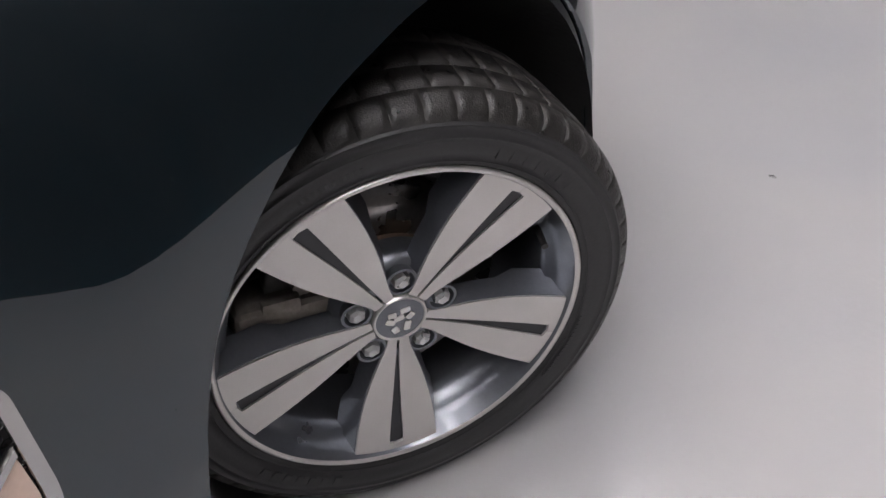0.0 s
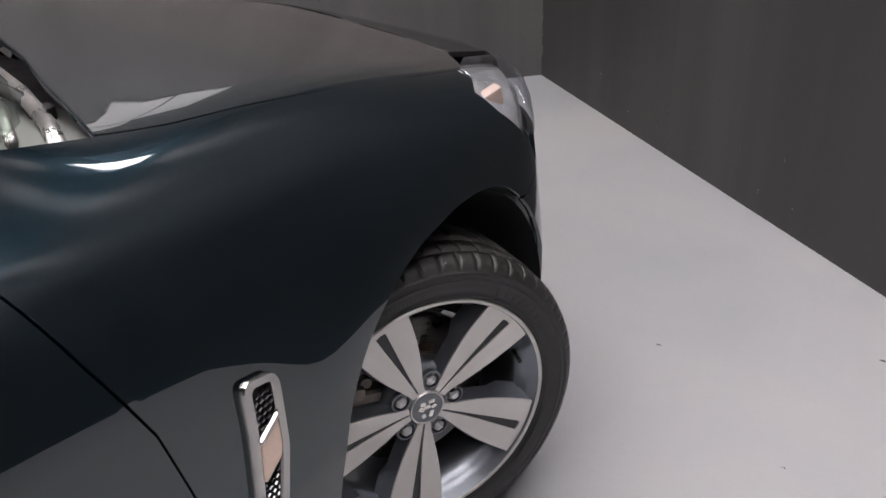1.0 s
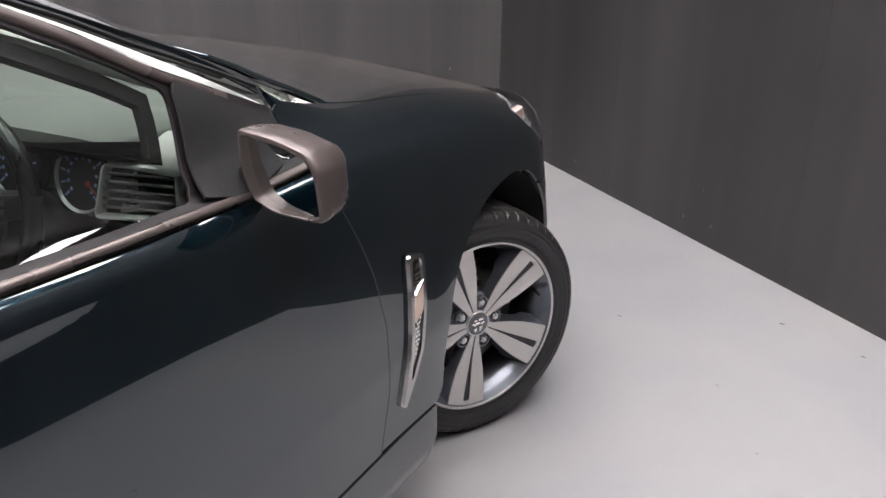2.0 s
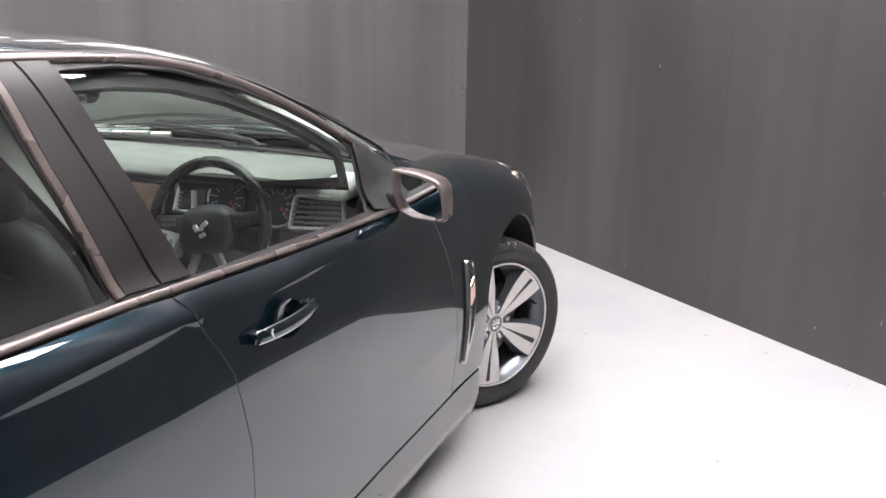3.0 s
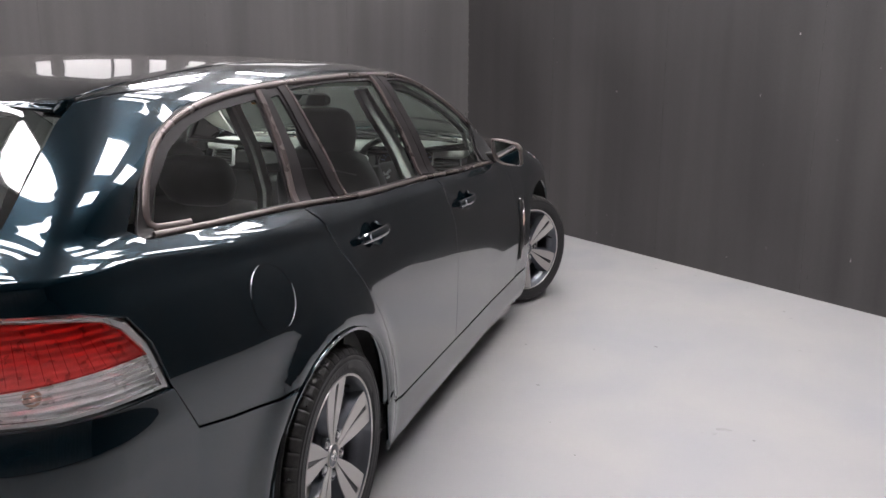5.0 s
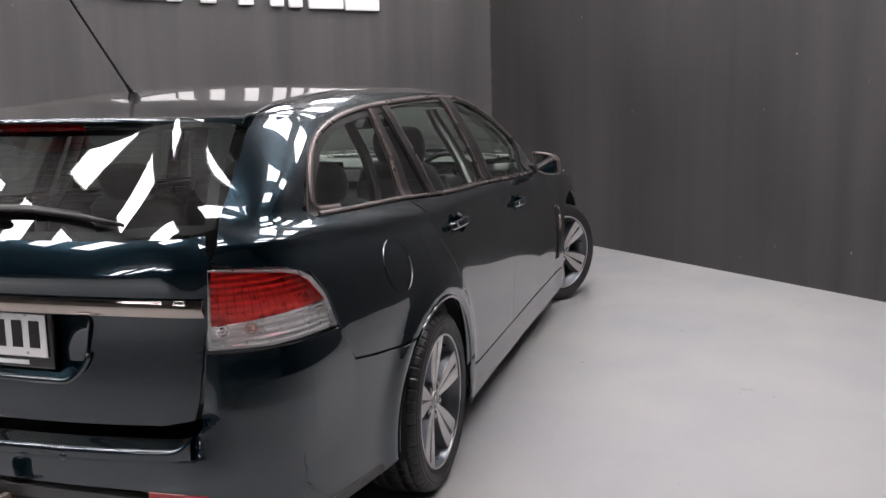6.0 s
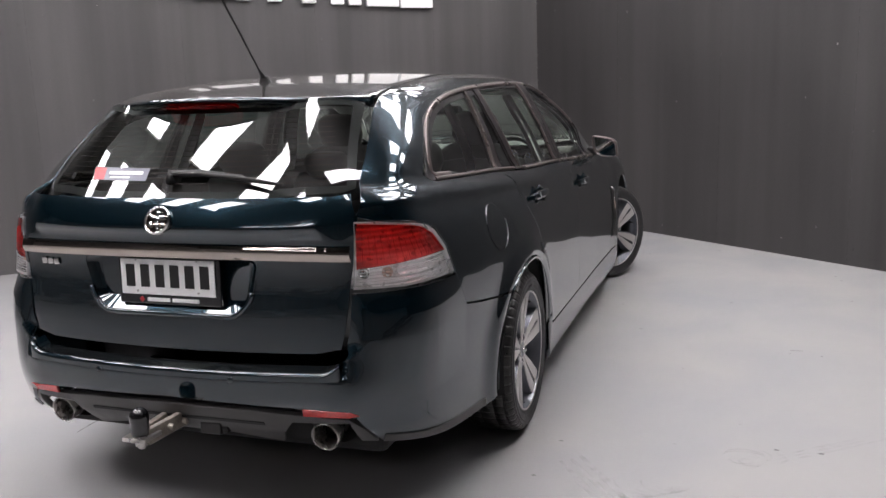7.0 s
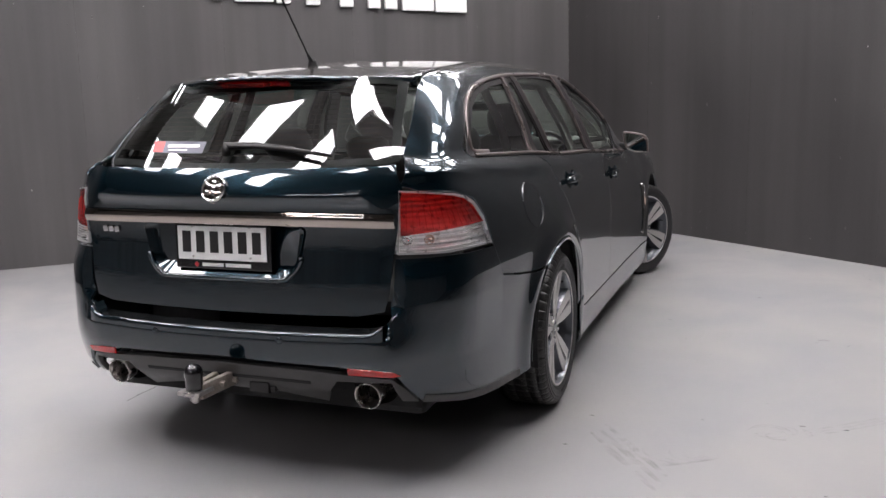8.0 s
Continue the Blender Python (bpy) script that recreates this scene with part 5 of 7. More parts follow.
for ob, flip in zip(lamps, (False, True)):
    part("lamp_back", panel_mesh("lamp_back", LAMP, lift=-0.026, gap=0.004, depth=0.0, flip=flip, way=LW["way"], step=0.0045,
         field=lambda x, y, z: body_field(x, y, z) - 0.0016 * np.sin(z * 2 * math.pi / 0.017) - 0.0016 * np.sin((np.abs(x) - y) * 2 * math.pi / 0.045)), BOWL, ob, "fluted silver reflector")
    part("red_lens", panel_mesh("red_lens", inner_lamp[:6] + split, lift=0.005, gap=0.0, depth=0.012, flip=flip, **LW), REDGLASS, ob, "red lens").visible_shadow = False
    part("clear_lens", panel_mesh("clear_lens", split[::-1] + inner_lamp[6:], lift=0.005, gap=0.0, depth=0.012, flip=flip, **LW), LAMPGLASS, ob, "ribbed clear lens").visible_shadow = False
    # round bulbs and their dishes behind the lens
    sm = -1 if flip else 1
    for bx, by, bz, br, bmat, btext in ((0.668, -0.985, 0.852, 0.018, CHROME, "bright reflector dish"), (0.722, -0.935, 0.850, 0.018, AMBER, "amber bulb")):
        at = path_on([(bx, by, bz)], (0.65, -0.76, 0), -0.024)[0]
        bm = bmesh.new()
        revolve(bm, [(0.0, br), (0.004, br * 0.96), (0.002, br * 0.8), (-0.004, br * 0.45), (0.008, br * 0.36), (0.014, br * 0.2), (0.016, 0.0)], 20)
        dish = part("bulb_dish", smooth(bm, 50), bmat, ob, btext)
        dish.matrix_basis = frame_at(Vector((sm * at[0], at[1], at[2])), Vector((sm * 0.65, -0.76, 0.0)))
    s = -1 if flip else 1
    for k in range(6):
        f = (k + 0.5) / 6
        pts = []
        for a, b in zip(split, (inner_lamp[6], inner_lamp[7], inner_lamp[8])):
            q = np.array(a) * (1 - f) + np.array(b) * f
            pts.append(q)
        path = []
        for t in np.linspace(0, 1, 14):
            q = pts[0] * (1 - 2 * t) + pts[1] * 2 * t if t < 0.5 else pts[1] * (2 - 2 * t) + pts[2] * (2 * t - 1)
            path.append(q)
        bm = bmesh.new()
        tube(bm, path_on(path, (0.65, -0.76, 0), 0.0055) * (s, 1, 1), 0.0012, 5)
        part("lens_rib", bm, SILVERTRIM, ob, "fine lens rib")
    for k, f in enumerate((0.06, 0.13, 0.20, 0.27, 0.34, 0.41, 0.48, 0.55, 0.62, 0.69, 0.76, 0.83)):
        a = np.array(inner_lamp[0]) * (1 - f) + np.array(inner_lamp[4]) * f
        b = np.array(split[2]) * (1 - f) + np.array(split[0]) * f
        bm = bmesh.new()
        path = []
        for t in (0.2, 0.5, 0.9):
            q = a * (1 - t) + b * t
            path.append(q)
        tube(bm, path_on(path, (0.65, -0.76, 0), 0.0050) * (s, 1, 1), 0.0006, 5)
        part("lamp_rib", bm, REDLENS, ob, "raised red rib")

# spoiler with the high stop lamp
ROOF_EDGE = path_on([(x, -0.715 + 0.175 * (x / 0.53) ** 2, 1.4) for x in np.linspace(-0.525, 0.525, 41)], (0, 0, 1), 0.003)[:, 2]


def wing_row(x):
    y0 = -0.715 + 0.175 * (x / 0.53) ** 2
    top = ROOF_EDGE[round((x + 0.525) / 1.05 * 40)] if abs(x) < 0.526 else 1.38
    tip_y = -0.845 + 0.27 * (x / 0.53) ** 2
    tip_z = 1.397 - 0.032 * (x / 0.58) ** 2
    return [(x, y0 + 0.02, top), (x, y0 * 0.6 + tip_y * 0.4, top * 0.55 + tip_z * 0.45 + 0.006), (x, y0 * 0.25 + tip_y * 0.75, top * 0.22 + tip_z * 0.78 + 0.006), (x, tip_y + 0.010, tip_z + 0.0045), (x, tip_y + 0.003, tip_z + 0.002),
            (x, tip_y, tip_z - 0.004), (x, tip_y + 0.003, tip_z - 0.010), (x, tip_y + 0.012, tip_z - 0.014), (x, tip_y + 0.07, tip_z - 0.024), (x, y0 + 0.0, tip_z - 0.012)]


bm = bmesh.new()
rows = [[bm.verts.new(p) for p in wing_row(-0.525 + 1.05 * k / 40)] for k in range(41)]
for a, b in zip(rows, rows[1:]):
    for i in range(len(a) - 1):
        bm.faces.new((a[i], a[i + 1], b[i + 1], b[i]))
bm.faces.new(rows[0]), bm.faces.new(rows[-1][::-1])
bmesh.ops.recalc_face_normals(bm, faces=bm.faces)
spoiler = part("roof_spoiler", smooth(bm, 45), PAINT, car)
bm = bmesh.new()
rows = []
for k in range(21):
    x = -0.14 + 0.28 * k / 20
    r = wing_row(x)
    rows.append([bm.verts.new((x, r[7][1] + 0.002, r[7][2] + 0.003)), bm.verts.new((x, r[7][1] + 0.030, r[7][2] - 0.010)), bm.verts.new((x, r[7][1] + 0.034, r[7][2] - 0.020)), bm.verts.new((x, r[7][1] - 0.004, r[7][2] - 0.006))])
for a, b in zip(rows, rows[1:]):
    for i in range(3):
        bm.faces.new((a[i], a[i + 1], b[i + 1], b[i]))
bmesh.ops.recalc_face_normals(bm, faces=bm.faces)
part("stop_lamp", bm, REDLENS, spoiler, "dark red high stop lamp")

# rear window details
RG = dict(way=(0, -0.8, 0.6), field=rear_pane)
frit_out = [(0.56, -0.90, 1.090), (0.596, -0.865, 1.100), (0.558, -0.73, 1.21), (0.523, -0.57, 1.340), (0.50, -0.60, 1.355)]
frit_out = [(0, -1.01, 1.083), (0.3, -1.0, 1.083)] + frit_out + [(0.3, -0.76, 1.369), (0, -0.78, 1.371)]
full = frit_out + [(-x, y, z) for x, y, z in frit_out[-2:0:-1]]
frit_in = [(0, -1.0, 1.110), (0.3, -0.98, 1.110), (0.566, -0.88, 1.114), (0.530, -0.75, 1.21), (0.496, -0.61, 1.328), (0.3, -0.77, 1.350), (0, -0.79, 1.352)]
part("window_frit", panel_mesh("window_frit", full, holes=[frit_in + [(-x, y, z) for x, y, z in frit_in[-2:0:-1]]], step=0.05, lift=-0.008, gap=0.001, depth=0.002, **RG), BLACK, car, "black band round the rear window")
for k in range(13):
    z = 1.130 + 0.0165 * k
    hw = 0.528 - (z - 1.12) * 0.28
    bm = bmesh.new()
    across_x = np.linspace(-hw, hw, 13)
    tube(bm, project(across_x, np.full(13, -0.9), np.full(13, z), np.array([0, -1.0, 0]), rear_pane, -0.0055), 0.0007, 4)
    part("heater_wire", bm, WIRE, car, "thin rear window heater wire")
wiper = new("rear_wiper")
wiper.parent = car
bm = bmesh.new()
wp = [Vector(q) for q in path_on([(x, -0.95, z) for x, z in ((0.0, 1.118), (-0.02, 1.152), (0.10, 1.155), (0.25, 1.140), (0.40, 1.115))], (0, -0.9, 0.43), 0.012)]
tube(bm, wp[:4], lambda t: 0.017 - 0.008 * t, 8)
part("wiper_arm", smooth(bm, 50), BLACK, wiper)
bm = bmesh.new()
tube(bm, [p + Vector((0, -0.008, -0.002)) for p in wp[1:]], lambda t: 0.011 - 0.006 * abs(2 * t - 1), 6)
part("wiper_blade", smooth(bm, 50), BLACK, wiper)
STICK = [(-0.362, 1.180), (-0.118, 1.177), (-0.118, 1.138), (-0.350, 1.141)]
sticker = part("window_sticker", panel_mesh("window_sticker", [(x, -0.9, z) for x, z in STICK], way=(0, -1, 0), step=0.05, lift=-0.002, gap=0, depth=0.0005, field=rear_pane), material("sticker_print", (0.10, 0.10, 0.14), rough=0.3, var=0.05), car, "dark sticker with a red corner and pale bars")
part("sticker_patch", panel_mesh("sticker_patch", [(x, -0.9, z) for x, z in ((-0.360, 1.179), (-0.305, 1.178), (-0.300, 1.142), (-0.348, 1.142))], way=(0, -1, 0), step=0.05, lift=-0.0012, gap=0, depth=0.0005, field=rear_pane), REDPLAIN, sticker, "red patch")
for x0, x1, z0, z1 in ((-0.285, -0.140, 1.168, 1.158), (-0.275, -0.190, 1.152, 1.147)):
    part("print_bar", panel_mesh("print_bar", [(x0, -0.9, z0), (x1, -0.9, z0), (x1, -0.9, z1), (x0, -0.9, z1)], way=(0, -1, 0), step=0.05, lift=-0.0012, gap=0, depth=0.0005, field=rear_pane), WHITE, sticker, "pale bar of print")

# aerial
bm = bmesh.new()
rod(bm, (0, -0.357, 1.444), (0, -0.362, 1.470), 0.024, 0.014, 24)
aerial = part("aerial_foot", smooth(bm, 40), BLACK, car, "black aerial foot")
bm = bmesh.new()
base_pt, tip_pt = Vector((0, -0.366, 1.464)), Vector((0, -0.85, 2.00))
rod(bm, base_pt, base_pt + (tip_pt - base_pt) * 0.06, 0.009, 0.0055, 12)
tube(bm, [base_pt + (tip_pt - base_pt) * t for t in (0.04, 0.3, 0.6, 1.0)], 0.0036, 8)
axis = (tip_pt - base_pt).normalized()
side1 = axis.orthogonal().normalized()
side2 = axis.cross(side1)
tube(bm, [base_pt + (tip_pt - base_pt) * (0.07 + 0.9 * i / 330) + (side1 * math.cos(i * 0.62) + side2 * math.sin(i * 0.62)) * 0.0040 for i in range(331)], 0.0011, 4)
part("mast", bm, BLACK, aerial, "black spiral mast")

# tailgate: chrome bar, round badge, plate in its recess
bar = [(x, float(0.950 - 0.008 * (x / 0.62) ** 2)) for x in np.linspace(-0.622, 0.622, 15)]
low = [(x, float(0.906 - 0.010 * (x / 0.62) ** 2)) for x in np.linspace(0.622, -0.622, 15)]
part("tailgate_bar", panel_mesh("tailgate_bar", [(x, -1.0, z) for x, z in bar + low], way=(0, -1, 0), step=0.008, lift=0.009, gap=0, depth=0.016,
     field=lambda x, y, z: body_field(x, y, z) - 0.008 * np.maximum(1 - ((z - 0.928 + 0.009 * (x / 0.62) ** 2) / 0.0225) ** 2, 0)), DARKCHROME, car, "wide dark chrome bar across the tailgate")
p, n = on_rear(0, 1.024)
badge = new("badge")
badge.parent = car
badge["label"] = "round chrome badge with plain relief"
badge.matrix_basis = frame_at(p, n)
bm = bmesh.new()
revolve(bm, [(0.0, 0.047), (0.010, 0.047), (0.013, 0.044), (0.012, 0.0405), (0.007, 0.039)], 48)
part("ring", smooth(bm, 40), CHROME, badge)
bm = bmesh.new()
revolve(bm, [(0.006, 0.0), (0.007, 0.040)], 40)
part("disc", bm, DARKCHROME, badge, "dark chrome badge ground")
bm = bmesh.new()
for a, r, w, h in ((20, 0.022, 0.020, 0.014), (80, 0.020, 0.016, 0.020), (150, 0.022, 0.024, 0.012), (215, 0.024, 0.016, 0.016), (290, 0.020, 0.022, 0.013), (0, 0.002, 0.018, 0.020), (330, 0.030, 0.010, 0.010)):
    box(bm, (0.009, w, h), (0.010, r * math.cos(radians(a)), r * math.sin(radians(a))), (a, 0, 0), bevel=0.004)
part("relief", smooth(bm, 50), CHROME, badge, "plain bright relief shapes")
p, n = on_rear(-0.49, 0.872)
model = new("model_badge")
model.parent = car
model["label"] = "small chrome badge as plain bars"
model.matrix_basis = frame_at(p, n)
for k in range(3):
    bm = bmesh.new()
    box(bm, (0.008, 0.024, 0.022), (0.003, 0.030 - 0.030 * k, 0), (8, 0, 0), bevel=0.004)
    part("badge_bar", bm, CHROME, model)
# the recess: a pan set into the tailgate, its lower lip sloping out
bm = bmesh.new()
outer_r = path_on([(x, -1.0, z) for x, z in RECESS], (0, -1, 0))
inner_r = [(x * 0.90, max(z, 0.765) if z < 0.79 else z * 1.0) for x, z in RECESS]
o = [bm.verts.new(p - np.array((0, -0.001, 0))) for p in outer_r]
i_ = [bm.verts.new((x, -1.028, z)) for x, z in inner_r]
for k in range(len(o)):
    bm.faces.new((o[k], o[(k + 1) % len(o)], i_[(k + 1) % len(o)], i_[k]))
bm.faces.new(i_)
bmesh.ops.recalc_face_normals(bm, faces=bm.faces)
part("plate_recess", smooth(bm, 35), PAINT, car, "recess for the plate")
bm = bmesh.new()
low_lip = [k for k in range(len(RECESS)) if RECESS[k][1] < 0.80]
tube(bm, [Vector(outer_r[k]) + Vector((0, -0.003, 0)) for k in low_lip], 0.009, 10)
part("recess_lip", smooth(bm, 60), PAINT, car, "rounded lip under the plate")
plate = new("number_plate")
plate.parent = car
plate["label"] = "white plate in a black holder, its characters plain bars"
plate.matrix_basis = frame_at(Vector((0, -1.050, 0.835)), Vector((0, -1, 0.04)))
bm = bmesh.new()
box(bm, (0.012, 0.385, 0.168), (0.0, 0, -0.005), bevel=0.005)
part("plate_holder", bm, GLOSSBLACK, plate, "black plastic holder")
bm = bmesh.new()
box(bm, (0.004, 0.354, 0.116), (0.010, 0, 0.002), bevel=0.0015)
part("plate_face", bm, WHITE, plate, "white plate")
for k in range(6):
    bm = bmesh.new()
    box(bm, (0.002, 0.034, 0.074), (0.0125, -0.140 + 0.056 * k, 0.006), bevel=0.0008)
    part("plate_bar", bm, PLATEBLACK, plate, "black bar")
for y, w in ((-0.040, 0.085), (0.062, 0.10)):
    bm = bmesh.new()
    box(bm, (0.002, w, 0.012), (0.0075, y, -0.073), bevel=0.0005)
    part("holder_print", bm, WHITE, plate, "white bar of print")
bm = bmesh.new()
box(bm, (0.002, 0.014, 0.015), (0.0075, -0.105, -0.073), (45, 0, 0), bevel=0.0005)
part("holder_mark", bm, REDPLAIN, plate, "red mark")
for y in (-0.115, 0.115):
    for z in (0.058, -0.045):
        bm = bmesh.new()
        rod(bm, (0.011, y, z), (0.0145, y, z), 0.0042, 0.0035, 10)
        part("plate_screw", bm, STEEL, plate, "small steel screw")


def words(name, text, size, m, mat, parent, label=""):
    cu = bpy.data.curves.new(name, "FONT")
    cu.body, cu.size, cu.align_x, cu.extrude = text, size, "CENTER", 0.0004
    tmp = bpy.data.objects.new(name, cu)
    scene.collection.objects.link(tmp)
    me = bpy.data.meshes.new_from_object(tmp.evaluated_get(bpy.context.evaluated_depsgraph_get()))
    bpy.data.objects.remove(tmp)
    ob = part(name, me, mat, parent, label)
    ob.matrix_basis = m
    return ob


words("holder_words", "HASTINGS & NAPIER", 0.0125, Matrix.Translation((0.0075, -0.01, 0.0655)) @ pose(0, 0, 0, 90, 0, 90), WHITE, plate, "small white words on the holder")

# rear bumper fittings
part("rear_valance", panel_mesh("rear_valance", [(0, -1.10, 0.436), (0.3, -1.09, 0.428), (0.60, -1.03, 0.402), (0.64, -0.99, 0.36), (0.66, -0.94, 0.303), (0.612, -0.96, 0.308), (0.590, -0.99, 0.388), (0.41, -1.03, 0.390), (0.370, -1.01, 0.345), (0.355, -1.0, 0.296), (0.33, -1.02, 0.304), (0.2, -1.05, 0.332), (0, -1.06, 0.340)],
     way=(0.3, -0.95, 0), both=True, step=0.022, lift=-0.006, gap=0, depth=0.02), VALANCE, car, "black plastic rear valance")
lip_top = [(0.87, -0.46, 0.292), (0.83, -0.62, 0.299), (0.75, -0.82, 0.313), (0.672, -0.945, 0.333)]
both_sides("bumper_lip", lip_top + [(x, y, z - 0.028) for x, y, z in lip_top[::-1]], VALANCE, "black lip under the bumper corner", way=(0.72, -0.70, 0), step=0.02, lift=0.004, gap=0, depth=0.02)
for z0, z1, x1, lift in ((0.476, 0.416, 0.425, -0.040), (0.394, 0.384, 0.33, -0.003)):
    pts = [(x, -1.0, z0 - 0.02 * (x / 0.5) ** 2) for x in np.linspace(0, x1, 8)] + [(x, -1.0, z1 - 0.02 * (x / 0.5) ** 2) for x in np.linspace(x1, 0, 8)]
    part("valance_slot", panel_mesh("valance_slot", pts, way=(0, -1, 0), both=True, step=0.03, lift=lift, gap=0, depth=0.004), DARKIN, car, "black slot")
both_sides("rear_reflector", [(x, -0.95, z) for x, z in ((0.428, 0.443), (0.51, 0.438), (0.585, 0.430), (0.612, 0.416), (0.58, 0.412), (0.428, 0.419))], REDLENS, "red bumper reflector", way=(0.3, -0.95, 0), step=0.02, lift=0.003, gap=0, depth=0.008)
for x, z in ((-0.60, 0.565), (-0.26, 0.532), (0.24, 0.530), (0.60, 0.565)):
    p, n = on_rear(x, z)
    bm = bmesh.new()
    revolve(bm, [(0.0015, 0.0), (0.0022, 0.0095), (0.0005, 0.0108)], 20)
    revolve(bm, [(0.0006, 0.0112), (0.0008, 0.0128)], 20)
    ob = part("parking_sensor", smooth(bm, 40), PAINT, car, "round parking sensor")
    ob.matrix_basis = frame_at(p, n)
for s in (1, -1):
    ex = new("exhaust_pipe")
    ex.parent = car
    ex.matrix_basis = frame_at(Vector((s * 0.512, -1.018, 0.334)), Vector((s * 0.02, -1, -0.13)))
    bm = bmesh.new()
    revolve(bm, [(-0.16, 0.034), (-0.13, 0.044), (0.0, 0.0465), (0.012, 0.0475), (0.014, 0.0455), (0.010, 0.0425), (-0.06, 0.0405), (-0.10, 0.036)], 48)
    part("tip", smooth(bm, 40), TIPSTEEL, ex, "polished oval exhaust tip")
    bm = bmesh.new()
    revolve(bm, [(-0.10, 0.0), (-0.10, 0.037), (-0.09, 0.040)], 32)
    part("bore", bm, DARKIN, ex, "sooty inside of the pipe")
    bm = bmesh.new()
    revolve(bm, [(-0.12, 0.068), (-0.07, 0.066), (-0.09, 0.060), (-0.16, 0.056), (-0.20, 0.03)], 40)
    bmesh.ops.scale(bm, vec=(1, 1.25, 1.0), verts=bm.verts)
    part("surround", smooth(bm, 40), DARKIN, ex, "black cut-out round the pipe")
tow = new("tow_bar")
tow.parent = car
tow["label"] = "steel tow bar with a ball"
bm = bmesh.new()
rod(bm, (0, -1.262, 0.386), (0, -1.262, 0.432), 0.0285, 0.0285, 24)
bmesh.ops.create_uvsphere(bm, u_segments=24, v_segments=14, radius=0.0305, matrix=Matrix.Translation((0, -1.262, 0.442)))
rod(bm, (0, -1.262, 0.430), (0, -1.262, 0.442), 0.0305, 0.0305, 24)
part("tow_ball_cover", smooth(bm, 40), GLOSSBLACK, tow, "black cap over the ball")
bm = bmesh.new()
box(bm, (0.085, 0.085, 0.014), (0.0, -1.257, 0.378), bevel=0.003)
part("tongue", bm, STEEL, tow, "worn steel tongue")
bm = bmesh.new()
rod(bm, (0, -1.262, 0.348), (0, -1.262, 0.372), 0.019, 0.019, 6)
rod(bm, (0, -1.262, 0.340), (0, -1.262, 0.350), 0.011, 0.011, 14)
part("nut", bm, STEEL, tow)
bm = bmesh.new()
box(bm, (0.022, 0.26, 0.050), (0.028, -1.13, 0.376), (0, 0, -4), bevel=0.004)
box(bm, (0.022, 0.22, 0.050), (-0.028, -1.09, 0.370), (0, 0, 4), bevel=0.004)
rod(bm, (-0.05, -1.17, 0.378), (0.055, -1.17, 0.378), 0.011, 0.011, 6)
rod(bm, (-0.05, -1.10, 0.372), (0.055, -1.10, 0.372), 0.011, 0.011, 6)
part("bracket", bm, CASTGREY, tow, "grey steel brackets with bolts")
bm = bmesh.new()
box(bm, (0.075, 0.03, 0.040), (0.135, -1.08, 0.350), bevel=0.005)
box(bm, (0.02, 0.035, 0.02), (0.185, -1.07, 0.346), bevel=0.003)
part("trailer_socket", bm, BLACK, tow, "black trailer socket")

# ---- the letters on the back wall: plain white blocks ----
wall_letters = new("wall_sign")
tagged(wall_letters, "large white raised letters shown as plain blocks on the wall", "wall sign")
across = (1.235, 1.575, 1.595, 1.930, 1.984, 2.112, 2.158, 2.284, 2.430, 2.564, 2.755, 2.889, 3.037, 3.168, 3.195, 3.547, 3.645, 3.752)
normal = ALONG_RIGHT - ALONG_BACK * ALONG_RIGHT.dot(ALONG_BACK)
normal.normalize()
for a, b in zip(across[::2], across[1::2]):
    bm = bmesh.new()
    box(bm, (b - a, 0.04, 0.62), (0, 0, 0), bevel=0.012)
    at = CORNER + ALONG_BACK * ((a + b) / 2) + normal * 0.028 + Vector((0, 0, 2.165 + 0.030 * ((a + b) / 2 - 1.4) + 0.31))
    m = Matrix.Identity(4)
    for c, v in enumerate((ALONG_BACK, normal, Vector((0, 0, 1)))):
        for r in range(3):
            m[r][c] = v[r]
    bm.transform(Matrix.Translation(at) @ m)
    bmesh.ops.recalc_face_normals(bm, faces=bm.faces)
    part("letter_block", bm, WHITE, wall_letters, "white block")

# ---- inside the car ----
def loft(bm, rings, n=28, power=2.6):
    """A closed soft form through rings of (centre, across, half width, half depth, depth axis)."""
    rows = []
    for c, u, a, b, w in rings:
        c, u, w = Vector(c), Vector(u).normalized(), Vector(w).normalized()
        row = []
        for k in range(n):
            t = 2 * math.pi * k / n
            cs, sn = math.cos(t), math.sin(t)
            row.append(bm.verts.new(c + u * (a * math.copysign(abs(cs) ** (2 / power), cs)) + w * (b * math.copysign(abs(sn) ** (2 / power), sn))))
        rows.append(row)
    for p, q in zip(rows, rows[1:]):
        for k in range(n):
            bm.faces.new((p[k], p[(k + 1) % n], q[(k + 1) % n], q[k]))
    bm.faces.new(rows[0][::-1]), bm.faces.new(rows[-1])
    bmesh.ops.recalc_face_normals(bm, faces=bm.faces)
    return smooth(bm, 60)


def bar_x(bm, profile, x0, x1, bevel=0.0):
    """A bar along x over a (y, z) outline."""
    prism(bm, profile, x0, x1, lambda u, v, w: (w, u, v))
    bmesh.ops.recalc_face_normals(bm, faces=bm.faces)
    if bevel:
        bmesh.ops.bevel(bm, geom=list(bm.edges), offset=bevel, segments=3, affect="EDGES", profile=0.6)
    return smooth(bm, 35)


CARD = lambda x, y, z: np.abs(x) - (side_z(z) - side_y(y) - 0.065)
INNER = lambda x, y, z: np.abs(x) - (green_z(z) - green_y(y) - 0.145)
X, LEAN = (1, 0, 0), radians(18)
